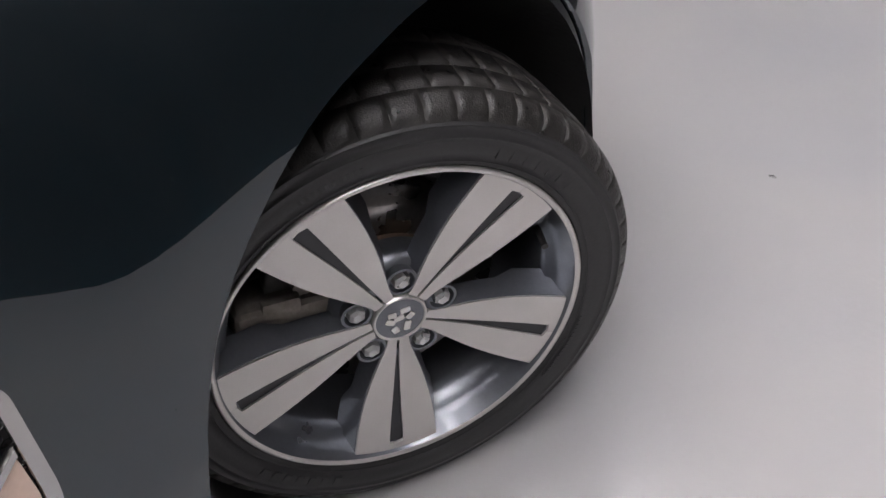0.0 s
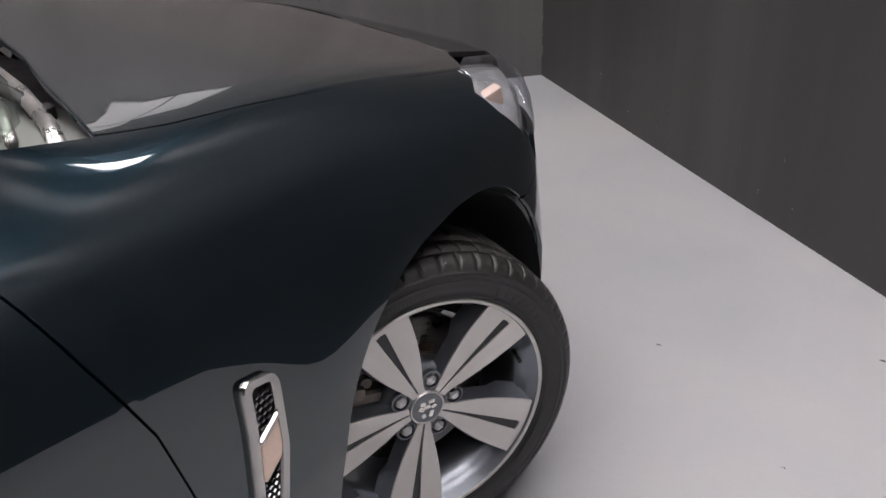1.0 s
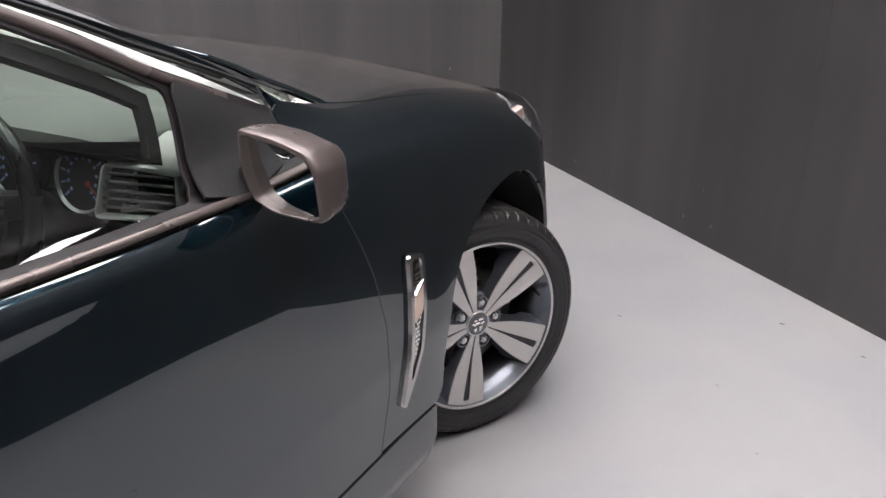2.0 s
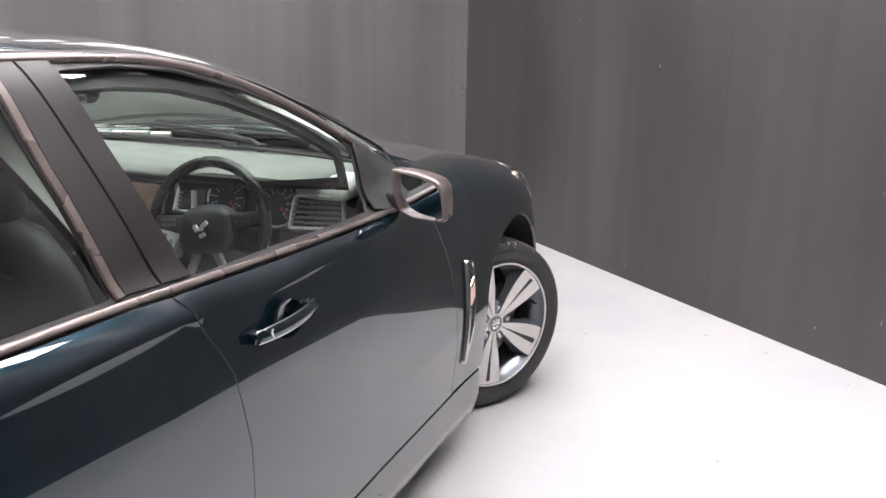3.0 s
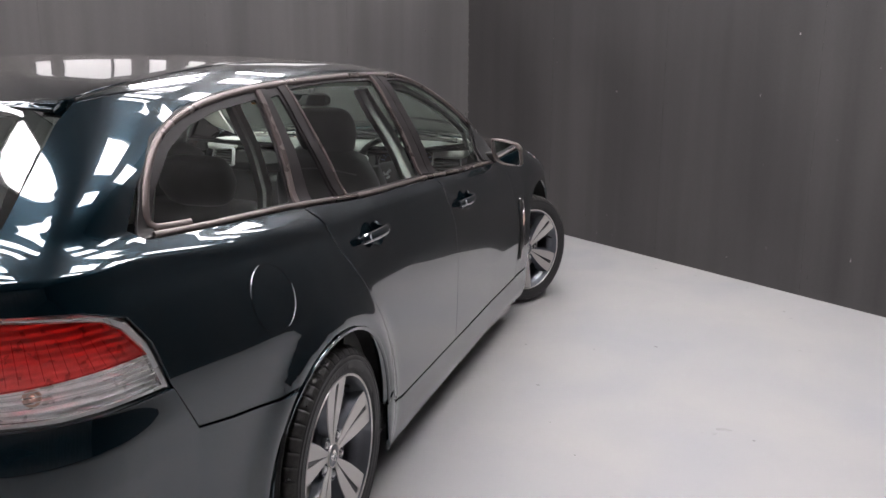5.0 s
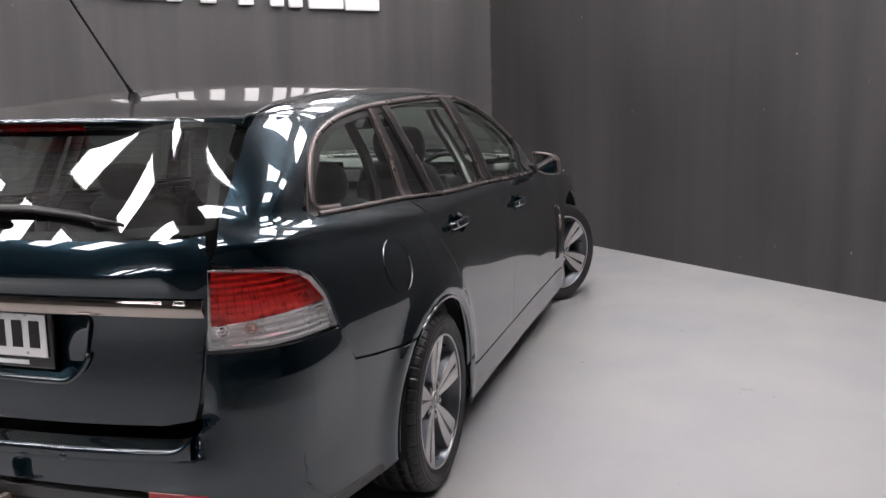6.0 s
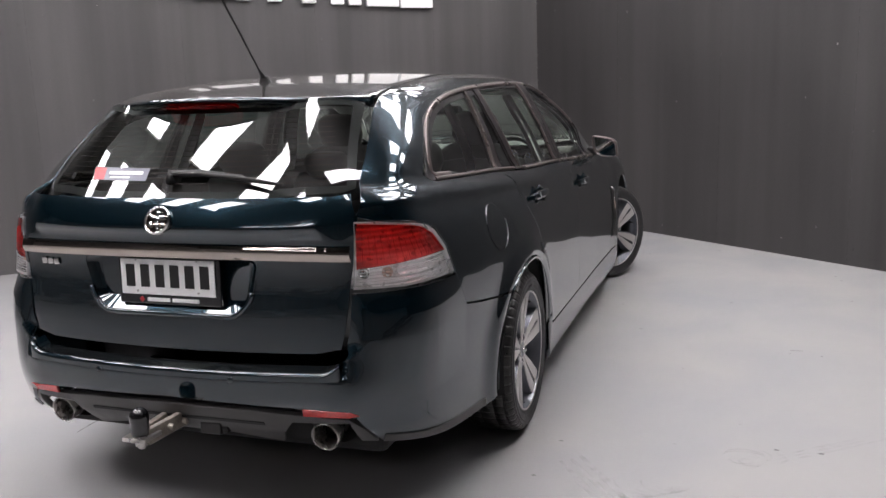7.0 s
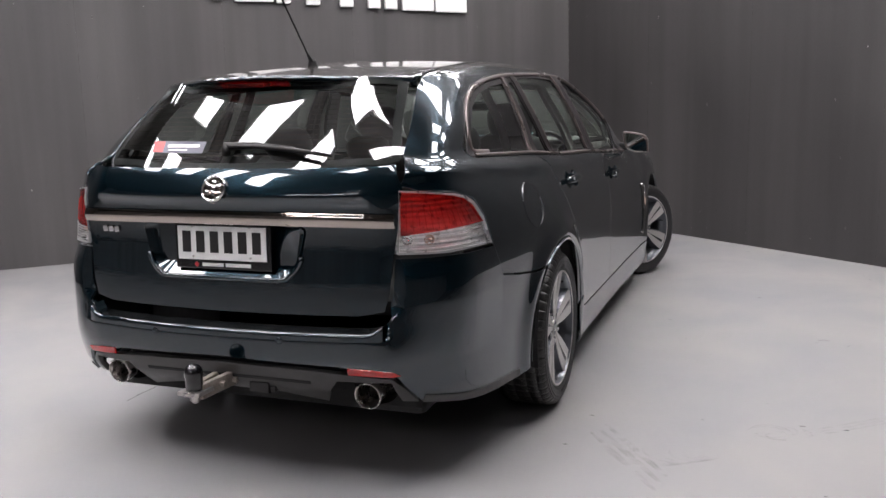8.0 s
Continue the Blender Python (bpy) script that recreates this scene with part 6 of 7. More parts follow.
# linings: roof, screen pillars, door pillars and the load bay
part("headliner", panel_mesh("headliner", [(0, -0.66, 1.4), (0.35, -0.61, 1.4), (0.535, -0.50, 1.38), (0.56, -0.3, 1.41), (0.575, 0.2, 1.45), (0.575, 1.0, 1.46), (0.55, 1.46, 1.45), (0.53, 1.62, 1.42),
     (0.3, 1.66, 1.43), (0, 1.68, 1.43)], way=(0, 0, 1), both=True, step=0.07, lift=-0.030, depth=0.012), LIGHTTRIM, car, "pale grey cloth headliner")
rail_in = [(0.725, 2.08, 1.10), (0.705, 1.95, 1.15), (0.66, 1.70, 1.26), (0.63, 1.45, 1.34), (0.62, 1.2, 1.37), (0.615, 0.6, 1.385), (0.615, 0.1, 1.37), (0.60, -0.2, 1.34), (0.58, -0.42, 1.28), (0.545, -0.42, 1.36), (0.555, -0.15, 1.40),
           (0.565, 0.2, 1.43), (0.565, 1.0, 1.43), (0.54, 1.46, 1.43), (0.545, 1.62, 1.40), (0.60, 1.82, 1.30), (0.66, 2.02, 1.20), (0.735, 2.27, 1.07)]
both_sides("pillar_lining", rail_in, LIGHTTRIM, "pale grey screen pillar and roof rail lining", way=(0.75, 0, 0.66), step=0.05, lift=-0.034, gap=0, depth=0.02)
for name, pts in (("pillar_lining", [(1.215, 0.96), (1.17, 1.10), (1.085, 1.26), (1.045, 1.35), (0.945, 1.35), (0.965, 1.25), (1.045, 1.10), (1.09, 0.96)]),
                  ("pillar_lining", [(0.030, 1.02), (0.082, 1.10), (0.105, 1.22), (0.10, 1.36), (0.055, 1.36), (0.055, 1.22), (0.032, 1.10), (-0.012, 1.02)])):
    both_sides(name, side_pts(pts, 0.75), LIGHTTRIM, "pale grey door pillar lining", step=0.04, field=INNER, gap=0, depth=-0.02)
both_sides("cargo_lining", side_pts([(0.05, 0.55), (0.05, 1.03), (-0.25, 1.06), (-0.60, 1.07), (-0.80, 1.00), (-0.80, 0.60)], 0.8), DASHMAT, "grey load bay side lining", step=0.08, field=CARD, gap=0, depth=-0.02)
both_sides("rear_pillar_lining", [(0.66, -0.50, 1.10), (0.64, -0.44, 1.20), (0.60, -0.36, 1.30), (0.57, -0.28, 1.36), (0.53, -0.50, 1.345), (0.55, -0.61, 1.24), (0.57, -0.75, 1.12)], LIGHTTRIM, "pale grey rear pillar lining",
           way=(0.8, -0.4, 0.3), step=0.05, lift=-0.035, gap=0, depth=-0.015)
for y0, y1, s in ((1.20, 2.20, 1), (0.12, 1.10, 1)):
    cards = both_sides("door_card", side_pts([(y1, 0.36), (y1 - 0.02, 0.93), ((y0 + y1) / 2, float(belt((y0 + y1) / 2)) - 0.022), (y0 + 0.03, float(belt(y0)) - 0.022), (y0, 0.36)]), DASHMAT, "dark grey door lining", step=0.08, field=CARD, gap=0, depth=-0.02)
    for ob, sx in zip(cards, (1, -1)):
        bm = bmesh.new()
        ym = (y0 + y1) / 2
        xs = 0.79
        loft(bm, [((sx * xs, ym - 0.36, 0.70), X, 0.02, 0.015, (0, 0, 1)), ((sx * (xs - 0.025), ym - 0.30, 0.71), X, 0.045, 0.028, (0, 0, 1)), ((sx * (xs - 0.025), ym + 0.05, 0.725), X, 0.045, 0.030, (0, 0, 1)), ((sx * xs, ym + 0.32, 0.78), X, 0.03, 0.022, (0, 0, 1))])
        part("armrest", bm, CLOTH, ob, "black door armrest")
        bm = bmesh.new()
        tube(bm, [(sx * (xs - 0.035), ym + 0.20 + 0.10 * t, 0.84 + 0.015 * math.sin(math.pi * t)) for t in (k / 8 for k in range(9))], 0.010, 8)
        part("inner_handle", bm, CHROME, ob, "chrome inner door handle")

# floor and tunnel
bm = bmesh.new()
box(bm, (1.50, 2.5, 0.04), (0, 1.3, 0.34), bevel=0.01)
part("cabin_floor", bm, DARKIN, car, "dark carpeted floor")
bm = bmesh.new()
box(bm, (1.24, 1.25, 0.05), (0, -0.33, 0.62), bevel=0.015)
part("cargo_floor", bm, DARKIN, car, "dark load bay carpet")

# dashboard
bm = bmesh.new()
bar_x(bm, [(2.56, 0.985), (2.40, 1.012), (2.22, 1.028), (2.13, 1.024), (2.085, 1.008), (2.070, 0.985), (2.085, 0.965), (2.56, 0.93)], -0.70, 0.70, 0.010)
dash = part("dashboard", bm, DASHMAT, car, "grey dashboard top")
bm = bmesh.new()
bar_x(bm, [(2.12, 0.985), (2.075, 0.966), (2.060, 0.90), (2.085, 0.86), (2.14, 0.84), (2.50, 0.80), (2.50, 0.985)], -0.735, 0.735, 0.008)
part("dash_face", bm, DASHDARK, dash, "dark dashboard face")
bm = bmesh.new()
bar_x(bm, [(2.12, 0.86), (2.085, 0.80), (2.11, 0.68), (2.20, 0.58), (2.50, 0.50), (2.50, 0.86)], -0.72, 0.72, 0.012)
part("dash_lower", bm, CLOTH, dash, "black lower dashboard")
bm = bmesh.new()
loft(bm, [((0.44, 2.22, 1.000), X, 0.235, 0.030, (0, 0, 1)), ((0.44, 2.12, 1.020), X, 0.225, 0.030, (0, 0, 1)), ((0.44, 2.02, 1.022), X, 0.205, 0.022, (0, 0, 1)), ((0.44, 1.985, 1.016), X, 0.19, 0.012, (0, 0, 1))], power=3.2)
hood = part("binnacle_hood", bm, DASHMAT, dash, "grey hood over the dials")
bm = bmesh.new()
box(bm, (0.39, 0.08, 0.15), (0.44, 2.06, 0.935), (-14, 0, 0), bevel=0.025, segments=3)
part("binnacle", smooth(bm, 40), GLOSSBLACK, dash, "black instrument surround")
for x, r in ((0.345, 0.060), (0.515, 0.060)):
    m = pose(x, 2.010, 0.948, 76, 0, 0)
    bm = bmesh.new()
    bmesh.ops.create_cone(bm, cap_ends=True, segments=48, radius1=r, radius2=r, depth=0.006)
    bm.transform(m)
    dial = part("dial", bm, PLATEBLACK, dash, "black round dial")
    bm = bmesh.new()
    for k in range(48):
        a0, a1 = 2 * math.pi * k / 48, 2 * math.pi * (k + 1) / 48
        q = [bm.verts.new((rr * math.cos(a), rr * math.sin(a), h)) for a, rr, h in ((a0, r, 0.002), (a0, r + 0.005, 0.008), (a1, r + 0.005, 0.008), (a1, r, 0.002))]
        bm.faces.new(q)
    bmesh.ops.remove_doubles(bm, verts=bm.verts, dist=1e-5)
    bm.transform(m)
    part("dial_ring", bm, SILVERTRIM, dial, "silver dial ring")
    bm = bmesh.new()
    for k in range(11):
        a = radians(225 - 27 * k)
        box(bm, (0.012, 0.0035, 0.001), (r * 0.80 * math.cos(a), r * 0.80 * math.sin(a), 0.0045), (0, 0, math.degrees(a)))
        box(bm, (0.005, 0.006, 0.001), (r * 0.58 * math.cos(a), r * 0.58 * math.sin(a), 0.0045), (0, 0, math.degrees(a)))
    bm.transform(m)
    part("dial_marks", bm, BLUEPRINT, dial, "pale blue dial marks")
    bm = bmesh.new()
    a = radians(-35)
    box(bm, (r * 0.5, 0.0028, 0.0015), (r * 0.5 * math.cos(a), r * 0.5 * math.sin(a), 0.006), (0, 0, -35))
    bmesh.ops.create_cone(bm, cap_ends=True, segments=16, radius1=0.005, radius2=0.004, depth=0.004, matrix=Matrix.Translation((r * 0.3 * math.cos(a), r * 0.3 * math.sin(a), 0.006)))
    bm.transform(m)
    part("needle", bm, REDPLAIN, dial, "red needle")


def air_vent(at, w, h, turn):
    base = new("air_vent")
    base.parent = dash
    base.matrix_basis = pose(*at, -10, 0, turn)
    outline = rounded([(-w / 2, -h / 2), (w / 2 + 0.006, -h / 2 + 0.004), (w / 2, h / 2), (-w / 2 + 0.02, h / 2)], 0.018, 5)
    inner = shrink(outline, 0.010)
    bm = bmesh.new()
    rows = [[bm.verts.new((u, d, v)) for u, v in ring] for ring, d in ((outline, 0.01), (shrink(outline, 0.002), -0.008), (shrink(outline, 0.006), -0.010), (inner, -0.004), (inner, 0.02))]
    n = len(outline)
    for p, q in zip(rows, rows[1:]):
        for k in range(n):
            bm.faces.new((p[k], p[(k + 1) % n], q[(k + 1) % n], q[k]))
    bmesh.ops.recalc_face_normals(bm, faces=bm.faces)
    part("bezel", smooth(bm, 40), BRIGHTTRIM, base, "silver vent bezel")
    bm = bmesh.new()
    box(bm, (w - 0.012, 0.004, h - 0.012), (0, 0.016, 0))
    part("vent_back", bm, DARKIN, base, "black vent duct")
    for k in range(5):
        bm = bmesh.new()
        box(bm, (w - 0.030, 0.014, 0.004), (0.002, 0.004, (k - 2) * (h - 0.03) / 5), (-20, 0, 0), bevel=0.001)
        part("vent_slat", bm, DASHMAT if abs(at[0]) > 0.4 else BLACK, base)
    return base


for s in (1, -1):
    air_vent((s * 0.636, 2.012, 0.936), 0.165, 0.104, 14 * s)
    bm = bmesh.new()
    loft(bm, [((s * 0.655, 2.16, 1.000), X, 0.080, 0.030, (0, 0, 1)), ((s * 0.655, 2.08, 1.000), X, 0.080, 0.032, (0, 0, 1)), ((s * 0.650, 2.030, 0.992), X, 0.085, 0.022, (0, 0, 1)), ((s * 0.648, 2.022, 0.985), X, 0.080, 0.010, (0, 0, 1))], power=3.5)
    part("dash_cheek", bm, LIGHTTRIM, dash, "pale grey end of the dashboard above the vent")
air_vent((0.165, 2.042, 0.925), 0.075, 0.090, 0)
air_vent((-0.150, 2.042, 0.925), 0.075, 0.090, 0)
bm = bmesh.new()
box(bm, (0.215, 0.02, 0.125), (0.008, 2.058, 0.912), (-8, 0, 0), bevel=0.012)
screen = part("screen_surround", smooth(bm, 40), GLOSSBLACK, dash, "black surround of the display")
bm = bmesh.new()
box(bm, (0.165, 0.004, 0.090), (0.008, 2.046, 0.914), (-8, 0, 0), bevel=0.002)
part("display", bm, SCREENMAT, screen, "brownish switched-off display")
bm = bmesh.new()
box(bm, (0.26, 0.05, 0.10), (0.0, 2.06, 0.775), (-16, 0, 0), bevel=0.02, segments=3)
centre = part("control_panel", smooth(bm, 40), SILVERTRIM, dash, "silver control panel")
for k in range(4):
    bm = bmesh.new()
    rod(bm, (-0.085 + 0.057 * k, 2.05, 0.785), (-0.085 + 0.057 * k, 2.018, 0.777), 0.020 if k in (0, 3) else 0.012, None, 24)
    part("knob", smooth(bm, 40), CHROME if k in (0, 3) else BLACK, centre, "round control knob")
for k in range(6):
    bm = bmesh.new()
    box(bm, (0.030, 0.012, 0.014), (-0.09 + 0.036 * k, 2.022, 0.742), (-16, 0, 0), bevel=0.003)
    part("button", bm, BLACK, centre, "small black button")

# the steering wheel and its stalks
helm = new("steering_wheel")
helm.parent = car
helm.matrix_basis = pose(0.402, 1.836, 0.908, 90 - 16, 0, 0) @ Matrix.Rotation(radians(8), 4, "Z")
bm = bmesh.new()
RIM = [(0.182 * math.cos(t), 0.182 * math.sin(t) - (0.012 if math.sin(t) < -0.9 else 0), 0) for t in (2 * math.pi * k / 72 for k in range(72))]
rows = []
for k, (a, b, _) in enumerate(RIM):
    t = 2 * math.pi * k / 72
    rows.append([bm.verts.new(((0.181 + 0.0155 * math.cos(s)) * math.cos(t), (0.181 + 0.0155 * math.cos(s)) * math.sin(t), 0.0175 * math.sin(s))) for s in (2 * math.pi * j / 14 for j in range(14))])
for p, q in zip(rows, rows[1:] + rows[:1]):
    for j in range(14):
        bm.faces.new((p[j], q[j], q[(j + 1) % 14], p[(j + 1) % 14]))
part("rim", smooth(bm, 80), GLOSSLEATHER, helm, "black leather rim")
bm = bmesh.new()
loft(bm, [((0, 0.0, -0.05), X, 0.06, 0.05, (0, 1, 0)), ((0, -0.005, -0.01), X, 0.088, 0.070, (0, 1, 0)), ((0, -0.008, 0.018), X, 0.082, 0.064, (0, 1, 0)), ((0, -0.008, 0.028), X, 0.060, 0.045, (0, 1, 0))], power=3)
part("hub", bm, CLOTH, helm, "black padded hub")
for a in (8, 172, 245, 295):
    bm = bmesh.new()
    c, s = math.cos(radians(a)), math.sin(radians(a))
    loft(bm, [((0.06 * c, 0.06 * s, 0.006), (-s, c, 0), 0.030 if a < 200 else 0.014, 0.010, (0, 0, 1)), ((0.12 * c, 0.12 * s, 0.003), (-s, c, 0), 0.022 if a < 200 else 0.012, 0.008, (0, 0, 1)), ((0.178 * c, 0.178 * s, 0), (-s, c, 0), 0.018 if a < 200 else 0.013, 0.008, (0, 0, 1))])
    part("spoke", bm, SILVERTRIM if a > 200 else CLOTH, helm)
for s in (-1, 1):
    for k in range(6):
        bm = bmesh.new()
        box(bm, (0.012, 0.009, 0.004), (s * (0.102 + 0.016 * (k % 3)), 0.012 + 0.014 * (k // 3), 0.017), bevel=0.001)
        part("button", bm, GREYALLOY, helm, "small grey button")
bm = bmesh.new()
for a, r, w in ((50, 0.016, 0.022), (170, 0.017, 0.018), (285, 0.017, 0.018), (0, 0.0, 0.012)):
    box(bm, (w, 0.011, 0.008), (r * math.cos(radians(a)), r * math.sin(radians(a)) - 0.005, 0.0330), (0, 0, a * 0.7), bevel=0.001)
part("emblem", bm, BRIGHTTRIM, helm, "plain bright emblem shapes")
bm = bmesh.new()
rod(bm, (0.402, 1.87, 0.897), (0.402, 2.10, 0.82), 0.045, 0.06, 20)
column = part("steering_column", smooth(bm, 40), BLACK, dash, "black steering column cover")
for s in (-1, 1):
    bm = bmesh.new()
    tube(bm, [(0.402 + s * 0.04, 1.93, 0.90), (0.402 + s * 0.10, 1.905, 0.915), (0.402 + s * 0.155, 1.89, 0.925)], lambda t: 0.007 + 0.003 * t, 10)
    part("stalk", bm, BLACK, column, "black column stalk")

# centre console
bm = bmesh.new()
bar_x(bm, [(2.10, 0.70), (1.95, 0.62), (1.62, 0.60), (1.55, 0.645), (1.16, 0.65), (1.10, 0.55), (1.10, 0.36), (2.10, 0.36)], -0.115, 0.115, 0.02)
console = part("centre_console", bm, CLOTH, car, "black centre console")
bm = bmesh.new()
box(bm, (0.15, 0.24, 0.012), (0, 1.78, 0.612), (3, 0, 0), bevel=0.004)
part("gear_plate", bm, SILVERTRIM, console, "silver gear lever surround")
bm = bmesh.new()
rod(bm, (0, 1.80, 0.61), (0, 1.775, 0.69), 0.010)
loft(bm, [((0, 1.776, 0.680), X, 0.018, 0.018, (0, 1, 0)), ((0, 1.770, 0.705), X, 0.026, 0.030, (0, 1, 0)), ((0, 1.765, 0.735), X, 0.020, 0.024, (0, 1, 0))])
part("gear_lever", bm, GLOSSLEATHER, console, "black gear lever")


# seats
def headrest(parent, at, w=0.13, h=0.095, lean=LEAN):
    up, back = Vector((0, -math.sin(lean), math.cos(lean))), Vector((0, math.cos(lean), math.sin(lean)))
    at = Vector(at)
    bm = bmesh.new()
    loft(bm, [(at - up * h, X, w * 0.72, 0.030, back), (at - up * h * 0.8, X, w * 0.86, 0.045, back), (at - up * h * 0.2 , X, w, 0.056, back), (at + up * h * 0.45, X, w * 0.97, 0.054, back),
              (at + up * h * 0.82, X, w * 0.86, 0.044, back), (at + up * h * 0.97, X, w * 0.66, 0.028, back), (at + up * h, X, w * 0.4, 0.012, back)], power=2.8)
    rest = part("headrest", bm, CLOTH, parent, "black leather headrest")
    for s in (-1, 1):
        bm = bmesh.new()
        rod(bm, at - up * (h + 0.09) + Vector((s * 0.055, 0, 0)), at - up * h * 0.7 + Vector((s * 0.055, 0, 0)), 0.006)
        part("post", bm, STEEL, rest, "steel headrest post")


def front_seat(x):
    base = new("front_seat")
    base.parent = car
    base["label"] = "black leather front seat with a tall headrest"
    up, fw = Vector((0, -math.sin(LEAN), math.cos(LEAN))), Vector((0, math.cos(LEAN), math.sin(LEAN)))
    foot = Vector((x, 1.27, 0.58))
    bm = bmesh.new()
    loft(bm, [((x, 1.16, 0.52), X, 0.20, 0.05, (0, 0, 1)), ((x, 1.25, 0.535), X, 0.24, 0.075, (0, 0, 1)), ((x, 1.55, 0.55), X, 0.245, 0.08, (0, 0, 1)), ((x, 1.72, 0.56), X, 0.235, 0.07, (0, 0, 1)), ((x, 1.78, 0.55), X, 0.20, 0.035, (0, 0, 1))], power=3.5)
    part("seat", bm, CLOTH, base)
    bm = bmesh.new()
    loft(bm, [(foot - up * 0.06, X, 0.20, 0.05, fw), (foot, X, 0.235, 0.075, fw), (foot + up * 0.25, X, 0.245, 0.075, fw), (foot + up * 0.42, X, 0.225, 0.066, fw), (foot + up * 0.52, X, 0.185, 0.052, fw), (foot + up * 0.555, X, 0.12, 0.028, fw)], power=3)
    part("backrest", bm, CLOTH, base)
    for s in (-1, 1):
        bm = bmesh.new()
        b = foot + Vector((s * 0.205, 0, 0)) + fw * 0.055
        loft(bm, [(b - up * 0.02, X, 0.020, 0.02, fw), (b + up * 0.06, X, 0.040, 0.050, fw), (b + up * 0.26, X, 0.042, 0.055, fw), (b + up * 0.40, X, 0.030, 0.032, fw), (b + up * 0.46, X, 0.015, 0.012, fw)])
        part("side_bolster", bm, CLOTH, base)
        bm = bmesh.new()
        b = Vector((x + s * 0.215, 1.30, 0.61))
        loft(bm, [(b, X, 0.02, 0.02, (0, 0, 1)), (b + Vector((0, 0.08, 0.005)), X, 0.038, 0.045, (0, 0, 1)), (b + Vector((0, 0.36, 0.005)), X, 0.036, 0.04, (0, 0, 1)), (b + Vector((0, 0.44, -0.01)), X, 0.015, 0.015, (0, 0, 1))])
        part("seat_bolster", bm, CLOTH, base)
    bm = bmesh.new()
    tube(bm, [foot - fw * 0.077 + up * 0.48 + Vector((0.17 * (2 * t - 1), 0, 0.02 * math.sin(math.pi * t))) for t in (k / 12 for k in range(13))], 0.003, 6)
    part("seam", bm, DASHMAT, base, "grey stitched seam")
    bm = bmesh.new()
    box(bm, (0.42, 0.46, 0.12), (x, 1.46, 0.42), bevel=0.02)
    part("seat_base", bm, BLACK, base)
    headrest(base, foot + up * 0.625 + Vector((0.02 if x > 0 else 0, 0, 0)) + fw * 0.02)
    return base


front_seat(0.385)
front_seat(-0.385)
bench = new("rear_bench")
bench.parent = car
bench["label"] = "black leather rear bench with three headrests"
bm = bmesh.new()
loft(bm, [((0, 0.30, 0.50), X, 0.60, 0.05, (0, 0, 1)), ((0, 0.36, 0.52), X, 0.64, 0.085, (0, 0, 1)), ((0, 0.72, 0.54), X, 0.64, 0.085, (0, 0, 1)), ((0, 0.80, 0.53), X, 0.60, 0.05, (0, 0, 1))], power=5)
part("seat", bm, CLOTH, bench)
up, fw = Vector((0, -math.sin(radians(22)), math.cos(radians(22)))), Vector((0, math.cos(radians(22)), math.sin(radians(22))))
for x, w in ((-0.42, 0.225), (0.0, 0.19), (0.42, 0.225)):
    foot = Vector((x, 0.34, 0.58))
    bm = bmesh.new()
    loft(bm, [(foot - up * 0.05, X, w * 0.9, 0.05, fw), (foot, X, w, 0.075, fw), (foot + up * 0.38, X, w, 0.070, fw), (foot + up * 0.47, X, w * 0.95, 0.050, fw), (foot + up * 0.50, X, w * 0.8, 0.025, fw)], power=4)
    part("backrest", bm, CLOTH, bench)
    headrest(bench, foot + up * (0.575 if x else 0.545), 0.125 if x else 0.105, 0.075 if x else 0.055, radians(22))

# mirror, visors, stickers and belts
bm = bmesh.new()
loft(bm, [((-0.125, 1.80, 1.262), (0, 1, 0), 0.006, 0.012, (0, 0, 1)), ((-0.10, 1.795, 1.262), (0, 1, 0), 0.020, 0.032, (0, 0, 1)), ((0.10, 1.775, 1.268), (0, 1, 0), 0.020, 0.034, (0, 0, 1)), ((0.125, 1.772, 1.268), (0, 1, 0), 0.006, 0.014, (0, 0, 1))], power=3)
mirror = part("inside_mirror", bm, BLACK, car, "black inside mirror")
bm = bmesh.new()
box(bm, (0.205, 0.002, 0.050), (0.0, 1.764, 1.265), (0, 0, -6), bevel=0.0008)
part("mirror_glass", bm, MIRRORMAT, mirror)
bm = bmesh.new()
rod(bm, (0, 1.80, 1.28), (0, 1.86, 1.345), 0.012, 0.020)
part("stem", bm, BLACK, mirror)
for x in (-0.34, 0.34):
    bm = bmesh.new()
    loft(bm, [((x - 0.20, 1.60, 1.365), (0, 1, 0), 0.03, 0.004, (0, -0.15, 1)), ((x - 0.18, 1.60, 1.37), (0, 1, 0), 0.075, 0.010, (0, -0.15, 1)), ((x + 0.16, 1.585, 1.365), (0, 1, 0), 0.075, 0.010, (0, -0.15, 1)), ((x + 0.19, 1.58, 1.36), (0, 1, 0), 0.04, 0.004, (0, -0.15, 1))], power=3.5)
    part("sun_visor", bm, LIGHTTRIM, car, "pale grey sun visor folded up")
bm = bmesh.new()
for x0, y0, x1, y1 in ((-0.55, 2.44, 0.05, 2.50), (0.02, 2.46, 0.60, 2.36)):
    tube(bm, [(x0 + (x1 - x0) * t, y0 + (y1 - y0) * t, 1.020 + 0.004 * math.sin(3 * t)) for t in (k / 8 for k in range(9))], 0.006, 6)
part("demister_slot", bm, DARKIN, dash, "dark demister slots")

